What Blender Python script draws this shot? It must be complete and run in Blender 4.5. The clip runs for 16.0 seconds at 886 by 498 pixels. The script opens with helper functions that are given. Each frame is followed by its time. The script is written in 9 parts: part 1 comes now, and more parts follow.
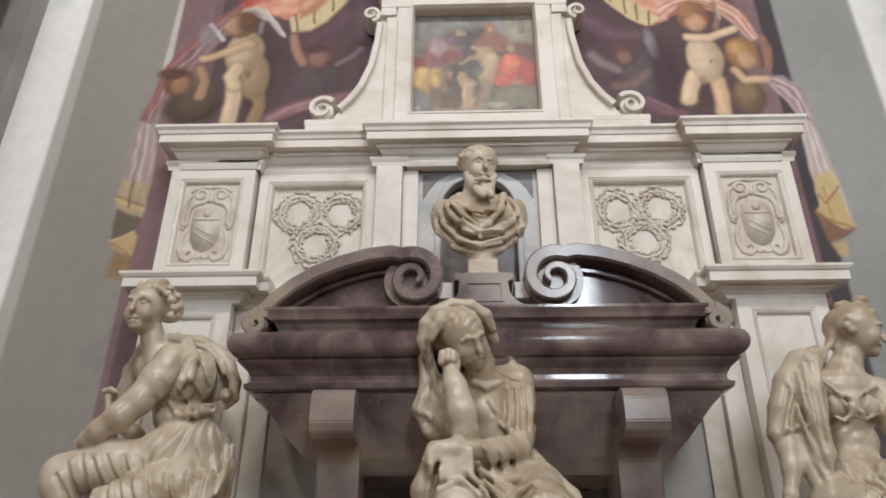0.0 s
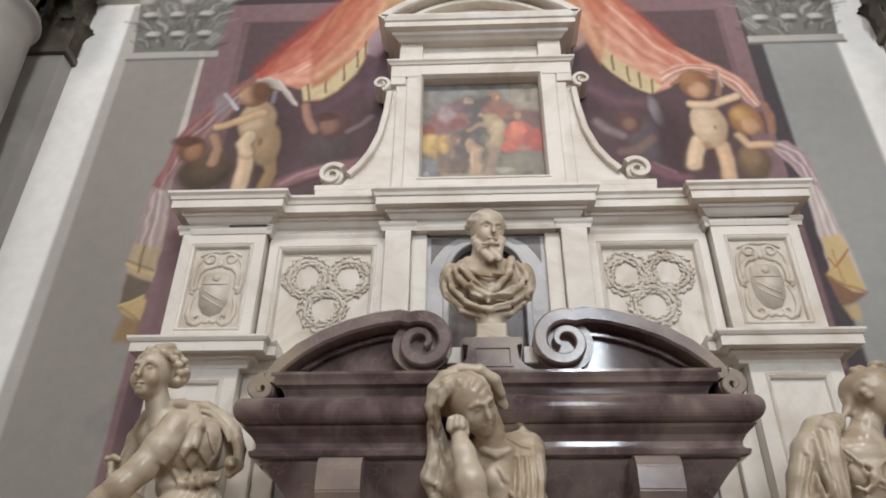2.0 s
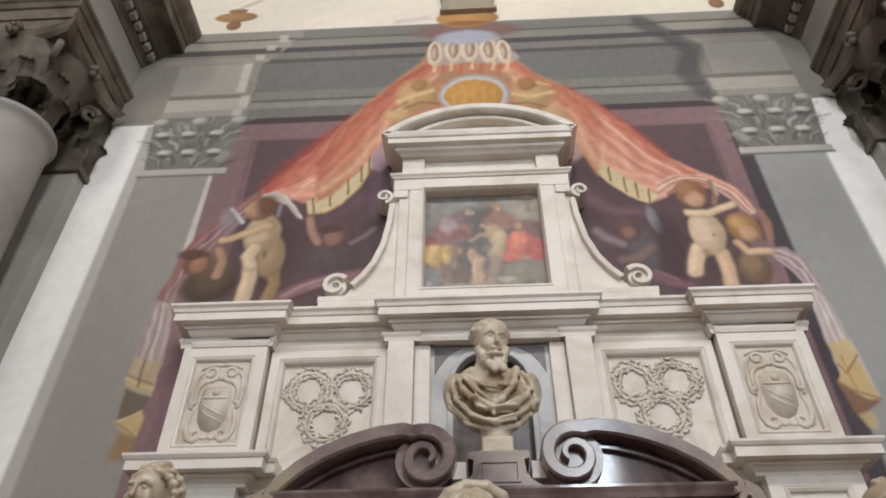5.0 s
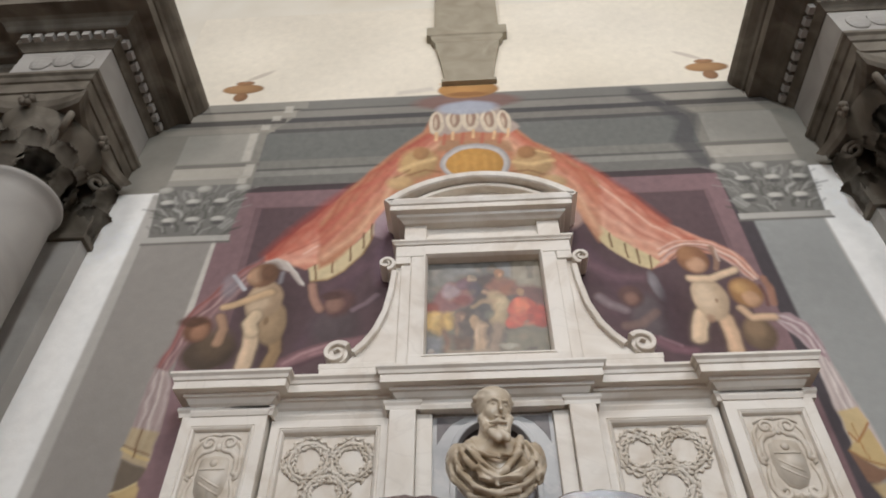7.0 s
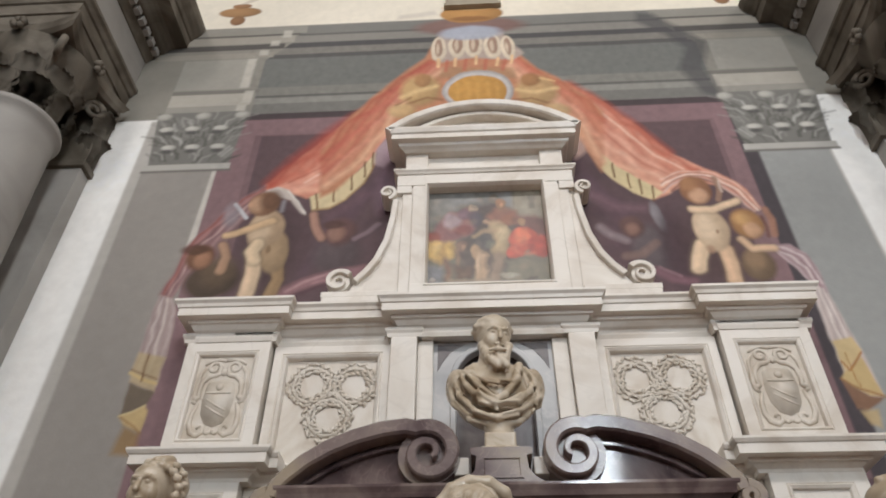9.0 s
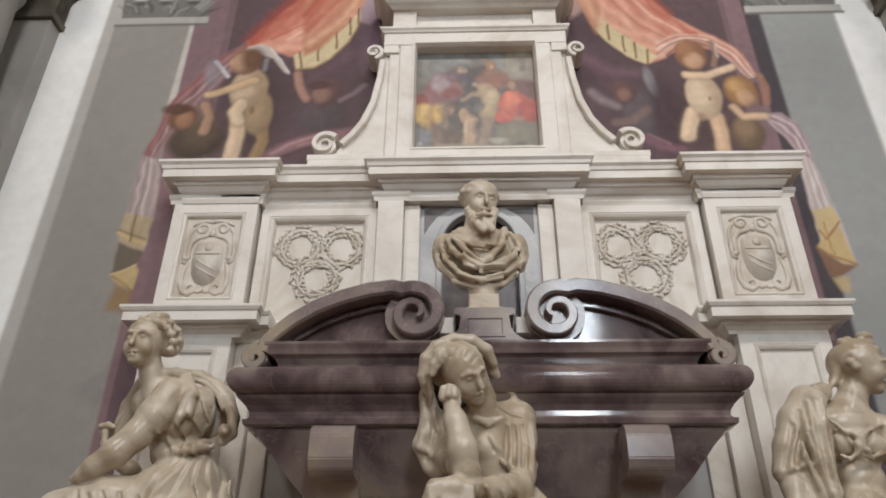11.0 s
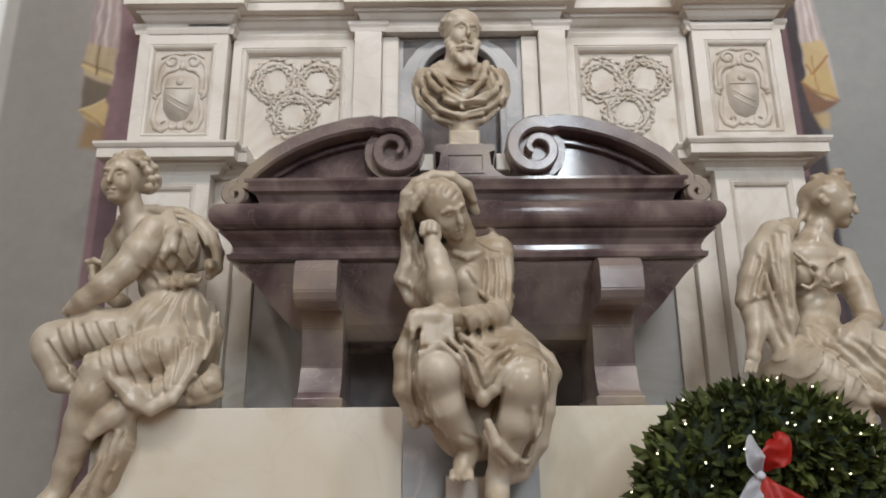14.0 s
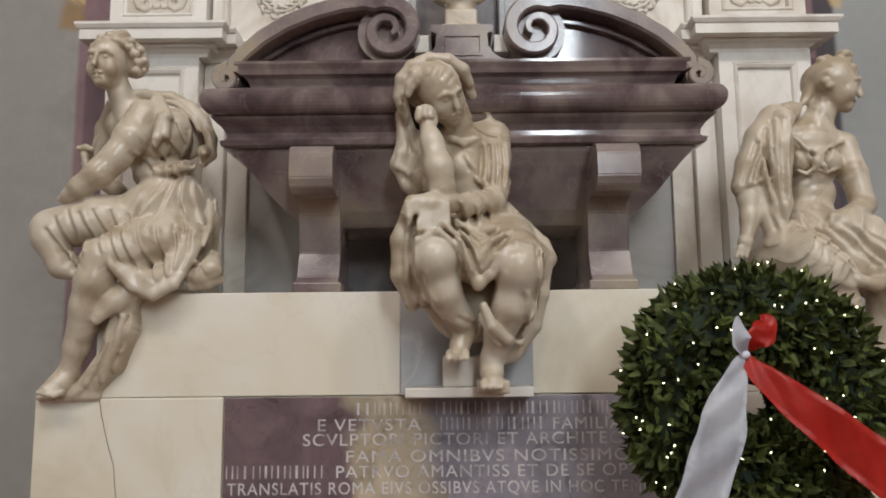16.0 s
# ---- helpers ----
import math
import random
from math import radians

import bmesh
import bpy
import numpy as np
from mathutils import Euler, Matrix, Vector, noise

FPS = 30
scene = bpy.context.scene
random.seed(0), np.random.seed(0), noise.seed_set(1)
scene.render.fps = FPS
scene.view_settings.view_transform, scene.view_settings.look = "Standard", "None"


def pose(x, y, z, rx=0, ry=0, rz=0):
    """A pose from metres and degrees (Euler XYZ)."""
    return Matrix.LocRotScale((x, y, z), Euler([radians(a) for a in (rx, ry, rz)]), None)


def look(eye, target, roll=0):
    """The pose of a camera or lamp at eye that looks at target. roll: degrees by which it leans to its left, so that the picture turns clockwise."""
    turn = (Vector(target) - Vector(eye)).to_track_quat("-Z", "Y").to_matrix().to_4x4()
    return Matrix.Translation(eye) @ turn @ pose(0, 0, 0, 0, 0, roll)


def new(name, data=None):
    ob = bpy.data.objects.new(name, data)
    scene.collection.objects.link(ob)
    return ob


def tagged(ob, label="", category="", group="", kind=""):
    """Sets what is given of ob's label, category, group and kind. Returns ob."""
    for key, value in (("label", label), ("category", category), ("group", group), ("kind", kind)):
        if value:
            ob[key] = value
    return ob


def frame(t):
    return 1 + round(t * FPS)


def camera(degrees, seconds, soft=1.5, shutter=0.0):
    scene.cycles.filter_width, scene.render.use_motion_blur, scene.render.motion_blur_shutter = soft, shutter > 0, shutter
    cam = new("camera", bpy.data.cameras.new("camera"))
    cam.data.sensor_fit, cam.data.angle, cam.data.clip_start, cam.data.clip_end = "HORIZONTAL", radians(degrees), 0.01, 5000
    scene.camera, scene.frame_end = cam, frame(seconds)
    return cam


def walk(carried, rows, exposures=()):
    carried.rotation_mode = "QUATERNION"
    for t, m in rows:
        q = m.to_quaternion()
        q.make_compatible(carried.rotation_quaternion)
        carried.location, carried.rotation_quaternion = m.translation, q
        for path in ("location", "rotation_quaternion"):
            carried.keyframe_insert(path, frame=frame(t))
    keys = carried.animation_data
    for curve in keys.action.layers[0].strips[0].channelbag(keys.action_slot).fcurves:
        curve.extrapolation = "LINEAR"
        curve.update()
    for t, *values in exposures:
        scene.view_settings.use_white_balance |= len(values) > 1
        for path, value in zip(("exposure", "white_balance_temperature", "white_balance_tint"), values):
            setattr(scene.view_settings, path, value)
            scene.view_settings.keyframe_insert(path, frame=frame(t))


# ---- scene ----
cam = camera(63.93, 16.0, soft=1.9)
EYE = Vector((-0.117, -4.6, 1.65))
# seconds, yaw, pitch, roll
PATH = [
    (0, 1.75, 26.59, 0.10), (0.5, 2.17, 27.91, 0.04), (1, 2.42, 29.22, 0.29),
    (1.5, 2.58, 30.41, 0.41), (2, 2.54, 31.75, 0.40), (2.5, 2.47, 33.11, 0.19),
    (3, 2.39, 34.49, -0.07), (3.5, 2.55, 35.73, -0.29), (4, 2.66, 37.24, -0.50),
    (4.5, 2.71, 38.95, -0.06), (5, 2.86, 40.59, -0.08), (5.2, 2.88, 41.2, -0.08), (7.3, 3.1, 46.1, -0.11), (7.5, 3.13, 45.87, -0.11),
    (8, 3.24, 44.35, 0.10), (8.5, 3.22, 42.18, 0.10), (9, 3.21, 40.26, 0.32),
    (9.5, 3.08, 37.08, 0.83), (9.7, 2.95, 35.66, 0.64), (11.8, 1.30, 26.18, 0.15),
    (12, 1.18, 25.25, -0.00), (12.5, 0.83, 23.22, -0.22), (13, 0.58, 21.19, -0.36),
    (13.5, 0.34, 18.83, -0.33), (14, 0.15, 16.26, -0.40), (14.5, 0.02, 13.60, -0.47),
    (15, -0.04, 11.35, -0.53), (15.5, -0.05, 8.92, -0.44), (16, -0.07, 7.11, -0.59),
]
# the camera opens up as it leaves the bright upper wall
EXPOSURES = [(0, 0.1), (3, 0.06), (5, 0.0), (7.5, -0.1), (9.5, 0.02), (12, -0.01), (13.5, 0.06), (16, 0.16)]


def facing(yaw, pitch, roll):
    a, b = radians(yaw), radians(pitch)
    return look(EYE, EYE + Vector((-math.sin(a) * math.cos(b), math.cos(a) * math.cos(b), math.sin(b))), roll)


walk(cam, [(t, facing(a, b, c)) for t, a, b, c in PATH], EXPOSURES)

# ---- light: an overcast day through tall windows, with unseen lamps added overhead ----
world = bpy.data.worlds.new("sky")
scene.world = world
world.use_nodes = True
sky = world.node_tree.nodes.new("ShaderNodeTexSky")
sky.sky_type, sky.sun_disc, sky.sun_elevation, sky.sun_rotation = "NISHITA", False, radians(40), radians(200)
world.node_tree.links.new(sky.outputs[0], world.node_tree.nodes["Background"].inputs[0])
world.node_tree.nodes["Background"].inputs[1].default_value = 0.1


def window_light(x, y, z, w, h, power, color, aim):
    d = bpy.data.lights.new("window_light", "AREA")
    d.shape, d.size, d.size_y, d.energy, d.color = "RECTANGLE", w, h, power, color
    ob = new("window_light", d)
    ob.matrix_world = look((x, y, z), aim)
    return ob


FAR = -15.0
# first window placed from its reflection in the marble; both side ones added
WINDOWS = [(2.75, 1.2, 8.2, 6.4, 720), (-8.6, 1.6, 8.6, 5.6, 190), (9.6, 1.6, 8.6, 5.6, 150)]
for wx, ww, wz, wh, wp in WINDOWS:
    window_light(wx, FAR + 0.05, wz, ww, wh, wp, (0.84, 0.93, 1.0), (wx, 0, wz))
# unseen area lamps added high in front of the tomb to brighten it
for lx in (-5.0, 0.6, 6.0):
    window_light(lx, -10.0, 13.0, 1.5, 1.5, 340, (1.0, 0.94, 0.91), (lx * 0.25, -0.4, 1.6))


# ---- materials ----
def lin(r, g, b):
    f = lambda c: (c / 255 / 12.92) if c <= 10 else ((c / 255 + 0.055) / 1.055) ** 2.4
    return (f(r), f(g), f(b), 1.0)


def material(name, colors, scale=3.0, detail=6.0, rough=(0.4, 0.6), bump=0.1, bump_scale=60.0, veins=None, vein_scale=2.0, vein_width=0.04,
             metal=0.0, warp=1.2, coat=0.0, attribute="", spread=0.35):
    """Stone, plaster or cloth: colours mixed by a warped noise, thin veins, a fine grain in the roughness and the relief."""
    m = bpy.data.materials.new(name)
    m.use_nodes = True
    nt = m.node_tree
    n, link = nt.nodes, nt.links.new
    bsdf = n["Principled BSDF"]
    bsdf.inputs["Metallic"].default_value = metal
    bsdf.inputs["Coat Weight"].default_value = coat
    bsdf.inputs["Coat Roughness"].default_value = 0.08
    co = n.new("ShaderNodeTexCoord")
    geo = n.new("ShaderNodeNewGeometry")
    big = n.new("ShaderNodeTexNoise")
    big.inputs["Scale"].default_value, big.inputs["Detail"].default_value, big.inputs["Distortion"].default_value = scale, detail, warp
    link(geo.outputs["Position"], big.inputs["Vector"])
    ramp = n.new("ShaderNodeValToRGB")
    while len(ramp.color_ramp.elements) < len(colors):
        ramp.color_ramp.elements.new(0.5)
    for i, c in enumerate(colors):
        ramp.color_ramp.elements[i].position = 0.5 - spread / 2 + spread * i / max(1, len(colors) - 1)
        ramp.color_ramp.elements[i].color = c
    link(big.outputs["Fac"], ramp.inputs[0])
    out = ramp.outputs[0]
    if attribute:
        at = n.new("ShaderNodeAttribute")
        at.attribute_name = attribute
        mix = n.new("ShaderNodeMix")
        mix.data_type, mix.blend_type = "RGBA", "MULTIPLY"
        mix.inputs[0].default_value = 1.0
        link(at.outputs["Color"], mix.inputs[6])
        link(out, mix.inputs[7])
        out = mix.outputs[2]
    if veins:
        vn = n.new("ShaderNodeTexNoise")
        vn.inputs["Scale"].default_value, vn.inputs["Detail"].default_value, vn.inputs["Distortion"].default_value = vein_scale, 5.0, 1.6
        link(geo.outputs["Position"], vn.inputs["Vector"])
        sub = n.new("ShaderNodeMath")
        sub.operation = "SUBTRACT"
        sub.inputs[1].default_value = 0.5
        link(vn.outputs["Fac"], sub.inputs[0])
        ab = n.new("ShaderNodeMath")
        ab.operation = "ABSOLUTE"
        link(sub.outputs[0], ab.inputs[0])
        mr = n.new("ShaderNodeMapRange")
        mr.inputs["From Min"].default_value, mr.inputs["From Max"].default_value = 0.0, vein_width
        mr.inputs["To Min"].default_value, mr.inputs["To Max"].default_value = veins[1], 0.0
        link(ab.outputs[0], mr.inputs["Value"])
        vm = n.new("ShaderNodeMix")
        vm.data_type = "RGBA"
        link(mr.outputs[0], vm.inputs[0])
        link(out, vm.inputs[6])
        vm.inputs[7].default_value = veins[0]
        out = vm.outputs[2]
    link(out, bsdf.inputs["Base Color"])
    fine = n.new("ShaderNodeTexNoise")
    fine.inputs["Scale"].default_value, fine.inputs["Detail"].default_value = bump_scale, 5.0
    link(geo.outputs["Position"], fine.inputs["Vector"])
    rr = n.new("ShaderNodeMapRange")
    rr.inputs["To Min"].default_value, rr.inputs["To Max"].default_value = rough
    link(big.outputs["Fac"], rr.inputs["Value"])
    link(rr.outputs[0], bsdf.inputs["Roughness"])
    bp = n.new("ShaderNodeBump")
    bp.inputs["Strength"].default_value, bp.inputs["Distance"].default_value = bump, 0.01
    link(fine.outputs["Fac"], bp.inputs["Height"])
    link(bp.outputs[0], bsdf.inputs["Normal"])
    return m


MARBLE = material("white_marble", [(0.62, 0.55, 0.47, 1), (0.76, 0.71, 0.64, 1), (0.8, 0.76, 0.7, 1)], 1.6, 7, (0.28, 0.5), 0.06, 45,
                  veins=((0.5, 0.45, 0.4, 1), 0.18), vein_scale=1.3, vein_width=0.02)
RELIEF = material("carved_marble", [(0.52, 0.45, 0.365, 1), (0.64, 0.575, 0.49, 1), (0.7, 0.645, 0.57, 1)], 5, 7, (0.4, 0.6), 0.12, 70)
GROUND = material("panel_marble", [(0.58, 0.5, 0.41, 1), (0.7, 0.64, 0.56, 1), (0.76, 0.71, 0.64, 1)], 3, 7, (0.35, 0.55), 0.08, 60)
IVORY = material("ivory_marble", [(0.66, 0.57, 0.42, 1), (0.76, 0.69, 0.56, 1), (0.8, 0.75, 0.65, 1)], 1.2, 7, (0.3, 0.5), 0.06, 40,
                 veins=((0.55, 0.47, 0.36, 1), 0.12), vein_scale=0.9, vein_width=0.012)
STATUE = material("statue_marble", [(0.38, 0.295, 0.2, 1), (0.53, 0.445, 0.335, 1), (0.63, 0.55, 0.44, 1)], 3.6, 8, (0.2, 0.36), 0.08, 55)
PURPLE = material("purple_marble", [(0.055, 0.036, 0.039, 1), (0.125, 0.088, 0.087, 1), (0.25, 0.195, 0.175, 1)], 3.2, 10, (0.06, 0.14), 0.12, 5,
                  veins=((0.3, 0.23, 0.21, 1), 0.22), vein_scale=3.5, vein_width=0.012, coat=0.2, spread=0.3, warp=0.4)
MOTTLED = material("mottled_marble", [(0.115, 0.08, 0.082, 1), (0.215, 0.165, 0.155, 1), (0.27, 0.215, 0.19, 1), (0.34, 0.275, 0.2, 1)], 2.3, 10, (0.16, 0.32), 0.03, 25,
                   veins=((0.42, 0.33, 0.29, 1), 0.3), vein_scale=4.0, vein_width=0.012, coat=0.1, spread=0.3, warp=0.4)
TABLET = material("tablet_marble", [(0.65, 0.65, 0.65, 1), (0.95, 0.95, 0.95, 1), (1.15, 1.15, 1.15, 1), (1.5, 1.46, 1.42, 1)], 3.4, 10, (0.2, 0.4), 0.05, 30,
                  veins=((0.4, 0.36, 0.36, 1), 0.35), vein_scale=4.2, vein_width=0.014, spread=0.42)
# its beds of colour: brown purple, a tan seam, blue grey
tab, tln = TABLET.node_tree.nodes, TABLET.node_tree.links.new
t_geo, t_noise, t_sep, t_add, t_ramp, t_mul = (tab.new("ShaderNode" + k) for k in ("NewGeometry", "TexNoise", "SeparateXYZ", "Math", "ValToRGB", "Mix"))
t_noise.inputs["Scale"].default_value, t_noise.inputs["Detail"].default_value = 2.6, 8.0
tln(t_geo.outputs["Position"], t_noise.inputs["Vector"])
tln(t_geo.outputs["Position"], t_sep.inputs[0])
t_add.operation = "MULTIPLY_ADD"
t_add.inputs[1].default_value = 0.9
tln(t_noise.outputs["Fac"], t_add.inputs[0])
tln(t_sep.outputs["X"], t_add.inputs[2])
t_map = tab.new("ShaderNodeMapRange")
t_map.inputs["From Min"].default_value, t_map.inputs["From Max"].default_value = -0.75, 1.65
tln(t_add.outputs[0], t_map.inputs["Value"])
for at, col in ((0.0, (0.13, 0.09, 0.095, 1)), (0.24, (0.15, 0.1, 0.11, 1)), (0.29, (0.42, 0.345, 0.24, 1)), (0.37, (0.36, 0.3, 0.23, 1)), (0.43, (0.2, 0.18, 0.21, 1)), (1.0, (0.33, 0.3, 0.33, 1))):
    el = t_ramp.color_ramp.elements[0] if at == 0 else t_ramp.color_ramp.elements[-1] if at == 1 else t_ramp.color_ramp.elements.new(at)
    el.color = col
tln(t_map.outputs[0], t_ramp.inputs[0])
t_mul.data_type, t_mul.blend_type = "RGBA", "MULTIPLY"
t_mul.inputs[0].default_value = 1.0
tln(tab["Principled BSDF"].inputs["Base Color"].links[0].from_socket, t_mul.inputs[6])
tln(t_ramp.outputs[0], t_mul.inputs[7])
tln(t_mul.outputs[2], tab["Principled BSDF"].inputs["Base Color"])
BLUEGREY = material("blue_grey_marble", [(0.36, 0.36, 0.37, 1), (0.48, 0.48, 0.48, 1), (0.56, 0.56, 0.56, 1)], 2.0, 7, (0.3, 0.5), 0.05, 40,
                    veins=((0.65, 0.62, 0.6, 1), 0.4), vein_scale=1.8)
# back panel's stone, browned and darkened in colour for the shade behind the sarcophagus
BACKING = material("shaded_marble", [(0.3, 0.27, 0.23, 1), (0.42, 0.4, 0.38, 1), (0.48, 0.47, 0.46, 1)], 1.6, 8, (0.4, 0.6), 0.06, 40)
# niche and spandrel stone; on the recess panel it paints in the shade
NICHE = material("niche_and_shade_marble", [(0.1, 0.085, 0.09, 1), (0.17, 0.15, 0.15, 1), (0.24, 0.21, 0.2, 1)], 3, 8, (0.3, 0.5), 0.05, 40)
PLASTER = material("grey_plaster", [(0.34, 0.33, 0.31, 1), (0.42, 0.41, 0.385, 1), (0.48, 0.465, 0.43, 1)], 1.1, 8, (0.8, 0.95), 0.2, 35, warp=0.2)
# out-of-view walls and ceiling, toned down to cut bounced light
AISLE = material("low_bounce_plaster", [(0.3, 0.28, 0.25, 1), (0.4, 0.38, 0.34, 1)], 0.8, 8, (0.85, 0.95), 0.15, 30, warp=0.2)
TIMBER = material("dark_timber", [(0.09, 0.055, 0.032, 1), (0.16, 0.1, 0.06, 1)], 1.2, 8, (0.6, 0.8), 0.2, 40)
CREAM = material("cream_plaster", [(0.7, 0.64, 0.53, 1), (0.82, 0.78, 0.69, 1)], 0.7, 8, (0.85, 0.95), 0.12, 30, warp=0.2)
SERENA = material("grey_sandstone", [(0.07, 0.057, 0.04, 1), (0.12, 0.102, 0.078, 1), (0.18, 0.158, 0.125, 1)], 2.2, 8, (0.65, 0.85), 0.2, 70)
SHAFT = material("pale_sandstone", [(0.27, 0.255, 0.235, 1), (0.36, 0.345, 0.32, 1)], 1.4, 8, (0.6, 0.8), 0.12, 60)
FRESCO = material("fresco_plaster", [(0.92, 0.92, 0.92, 1), (1, 1, 1, 1)], 9.0, 10, (0.75, 0.92), 0.12, 45, attribute="paint", warp=0.2, spread=0.5)
PICTURE = material("painted_panel", [(0.85, 0.85, 0.85, 1), (1, 1, 1, 1)], 12.0, 8, (0.3, 0.45), 0.1, 90, attribute="paint")
FLOOR = material("terracotta_floor", [(0.16, 0.08, 0.05, 1), (0.25, 0.14, 0.09, 1)], 2.0, 8, (0.4, 0.6), 0.1, 40)
LEAF = material("laurel_leaf", [(0.016, 0.024, 0.003, 1), (0.05, 0.066, 0.008, 1), (0.1, 0.125, 0.022, 1)], 9.0, 4, (0.6, 0.85), 0.1, 120)
DARK_CORE = material("wreath_core", [(0.012, 0.022, 0.008, 1), (0.02, 0.035, 0.012, 1)], 20, 5, (0.7, 0.9), 0.3, 90)
RED = material("red_ribbon", [(0.55, 0.02, 0.012, 1), (0.68, 0.045, 0.03, 1)], 4, 4, (0.3, 0.42), 0.05, 200)
SILVER = material("white_ribbon", [(0.6, 0.6, 0.66, 1), (0.76, 0.76, 0.8, 1)], 4, 4, (0.28, 0.4), 0.05, 200)
LETTER = material("inlaid_letters", [(0.4, 0.36, 0.36, 1), (0.58, 0.54, 0.53, 1), (0.64, 0.6, 0.58, 1)], 7, 6, (0.4, 0.6), 0.1, 80, spread=0.2)
IRON = material("black_iron", [(0.02, 0.02, 0.02, 1), (0.04, 0.04, 0.04, 1)], 9, 4, (0.4, 0.6), 0.1, 80, metal=0.8)
GAP = material("crack_dirt", [(0.16, 0.13, 0.1, 1), (0.26, 0.22, 0.17, 1)], 12, 5, (0.8, 0.9), 0.1, 80)
GLOW = bpy.data.materials.new("fairy_light")
GLOW.use_nodes = True
GLOW.node_tree.nodes["Principled BSDF"].inputs["Emission Color"].default_value = (1.0, 0.9, 0.62, 1)
GLOW.node_tree.nodes["Principled BSDF"].inputs["Emission Strength"].default_value = 5.0
GLASS = bpy.data.materials.new("window_pane")
GLASS.use_nodes = True
GLASS.node_tree.nodes["Principled BSDF"].inputs["Base Color"].default_value = (0.7, 0.75, 0.8, 1)
GLASS.node_tree.nodes["Principled BSDF"].inputs["Roughness"].default_value = 0.3


# ---- mesh helpers ----
def finish(name, bm, mat, parent=None, smooth=False, label=""):
    bmesh.ops.recalc_face_normals(bm, faces=bm.faces)
    me = bpy.data.meshes.new(name)
    bm.to_mesh(me)
    bm.free()
    me.materials.append(mat)
    if smooth:
        for p in me.polygons:
            p.use_smooth = True
    ob = new(name, me)
    if parent:
        ob.parent = parent
    if label:
        ob["label"] = label
    return ob


def part(name, bm, mat, parent, label="", smooth=False):
    return finish(name, bm, mat, parent, smooth, label)


def thing(name, x, y, z, label, category, group="", kind=""):
    ob = new(name)
    ob.location = (x, y, z)
    ob.empty_display_size = 0.1
    bpy.context.view_layer.update()
    return tagged(ob, label, category, group, kind)


def under(ob, parent):
    """Hang ob, built in world places, under a thing that stands elsewhere."""
    ob.parent = parent
    ob.matrix_parent_inverse = Matrix.Translation(parent.location).inverted()
    return ob


def box(bm, x0, x1, y0, y1, z0, z1, bevel=0.006):
    g = bmesh.ops.create_cube(bm, size=1.0)
    for v in g["verts"]:
        v.co = ((x0 + x1) / 2 + v.co.x * (x1 - x0), (y0 + y1) / 2 + v.co.y * (y1 - y0), (z0 + z1) / 2 + v.co.z * (z1 - z0))
    if bevel:
        edges = list({e for v in g["verts"] for e in v.link_edges})
        bmesh.ops.bevel(bm, geom=edges, offset=bevel, segments=2, affect="EDGES", profile=0.5)
    return bm


def boxed(*a, **k):
    return box(bmesh.new(), *a, **k)


def sweep(bm, profile, path):
    """A moulding: the closed profile of (out, z) run along a plan of (x, y) with mitred corners; out is to the right of the way."""
    pts = [Vector(p) for p in path]
    rings = []
    for i, p in enumerate(pts):
        a = (p - pts[i - 1]).normalized() if i else (pts[1] - p).normalized()
        b = (pts[i + 1] - p).normalized() if i + 1 < len(pts) else a
        na, nb = Vector((a.y, -a.x)), Vector((b.y, -b.x))
        m = (na + nb)
        m = m / max(0.3, m.dot(na)) if m.length > 1e-6 else na
        rings.append([bm.verts.new((p.x + m.x * o, p.y + m.y * o, z)) for o, z in profile])
    k = len(profile)
    for r, s in zip(rings, rings[1:]):
        for j in range(k):
            bm.faces.new((r[j], r[(j + 1) % k], s[(j + 1) % k], s[j]))
    bm.faces.new(rings[0])
    bm.faces.new(rings[-1][::-1])
    return bm


def frame_ring(bm, x0, x1, z0, z1, steps):
    """A moulded rectangular frame: steps of (inset, y) from the outer edge to the inner."""
    rings = [[bm.verts.new(c) for c in ((x0 + i, y, z0 + i), (x1 - i, y, z0 + i), (x1 - i, y, z1 - i), (x0 + i, y, z1 - i))] for i, y in steps]
    for r, s in zip(rings, rings[1:]):
        for j in range(4):
            bm.faces.new((r[j], r[(j + 1) % 4], s[(j + 1) % 4], s[j]))
    return bm


def tube(bm, pts, radii, seg=8, flat=1.0):
    """A round rod along points, its radius changing on the way; flat squeezes it in y."""
    pts = [Vector(p) for p in pts]
    rings = []
    for i, p in enumerate(pts):
        t = (pts[min(i + 1, len(pts) - 1)] - pts[max(i - 1, 0)]).normalized()
        side = t.cross(Vector((0.02, 1, 0.01))).normalized()
        up = side.cross(t)
        r = radii[i] if hasattr(radii, "__len__") else radii
        rings.append([bm.verts.new(p + Vector((o.x, o.y * flat, o.z))) for o in
                      (side * (math.cos(6.2832 * k / seg) * r) + up * (math.sin(6.2832 * k / seg) * r) for k in range(seg))])
    for r, s in zip(rings, rings[1:]):
        for k in range(seg):
            bm.faces.new((r[k], r[(k + 1) % seg], s[(k + 1) % seg], s[k]))
    bm.faces.new(rings[0])
    bm.faces.new(rings[-1][::-1])
    return bm


def slab(bm, outline, y0, y1, bevel=0.0):
    """A plate cut to an outline of (x, z), from y0 (front) to y1."""
    a = [bm.verts.new((x, y0, z)) for x, z in outline]
    b = [bm.verts.new((x, y1, z)) for x, z in outline]
    f = bm.faces.new(a)
    bm.faces.new(b[::-1])
    for i in range(len(a)):
        bm.faces.new((a[i], b[i], b[(i + 1) % len(a)], a[(i + 1) % len(a)]))
    if bevel:
        bmesh.ops.bevel(bm, geom=list(f.edges), offset=bevel, segments=2, affect="EDGES")
    return bm


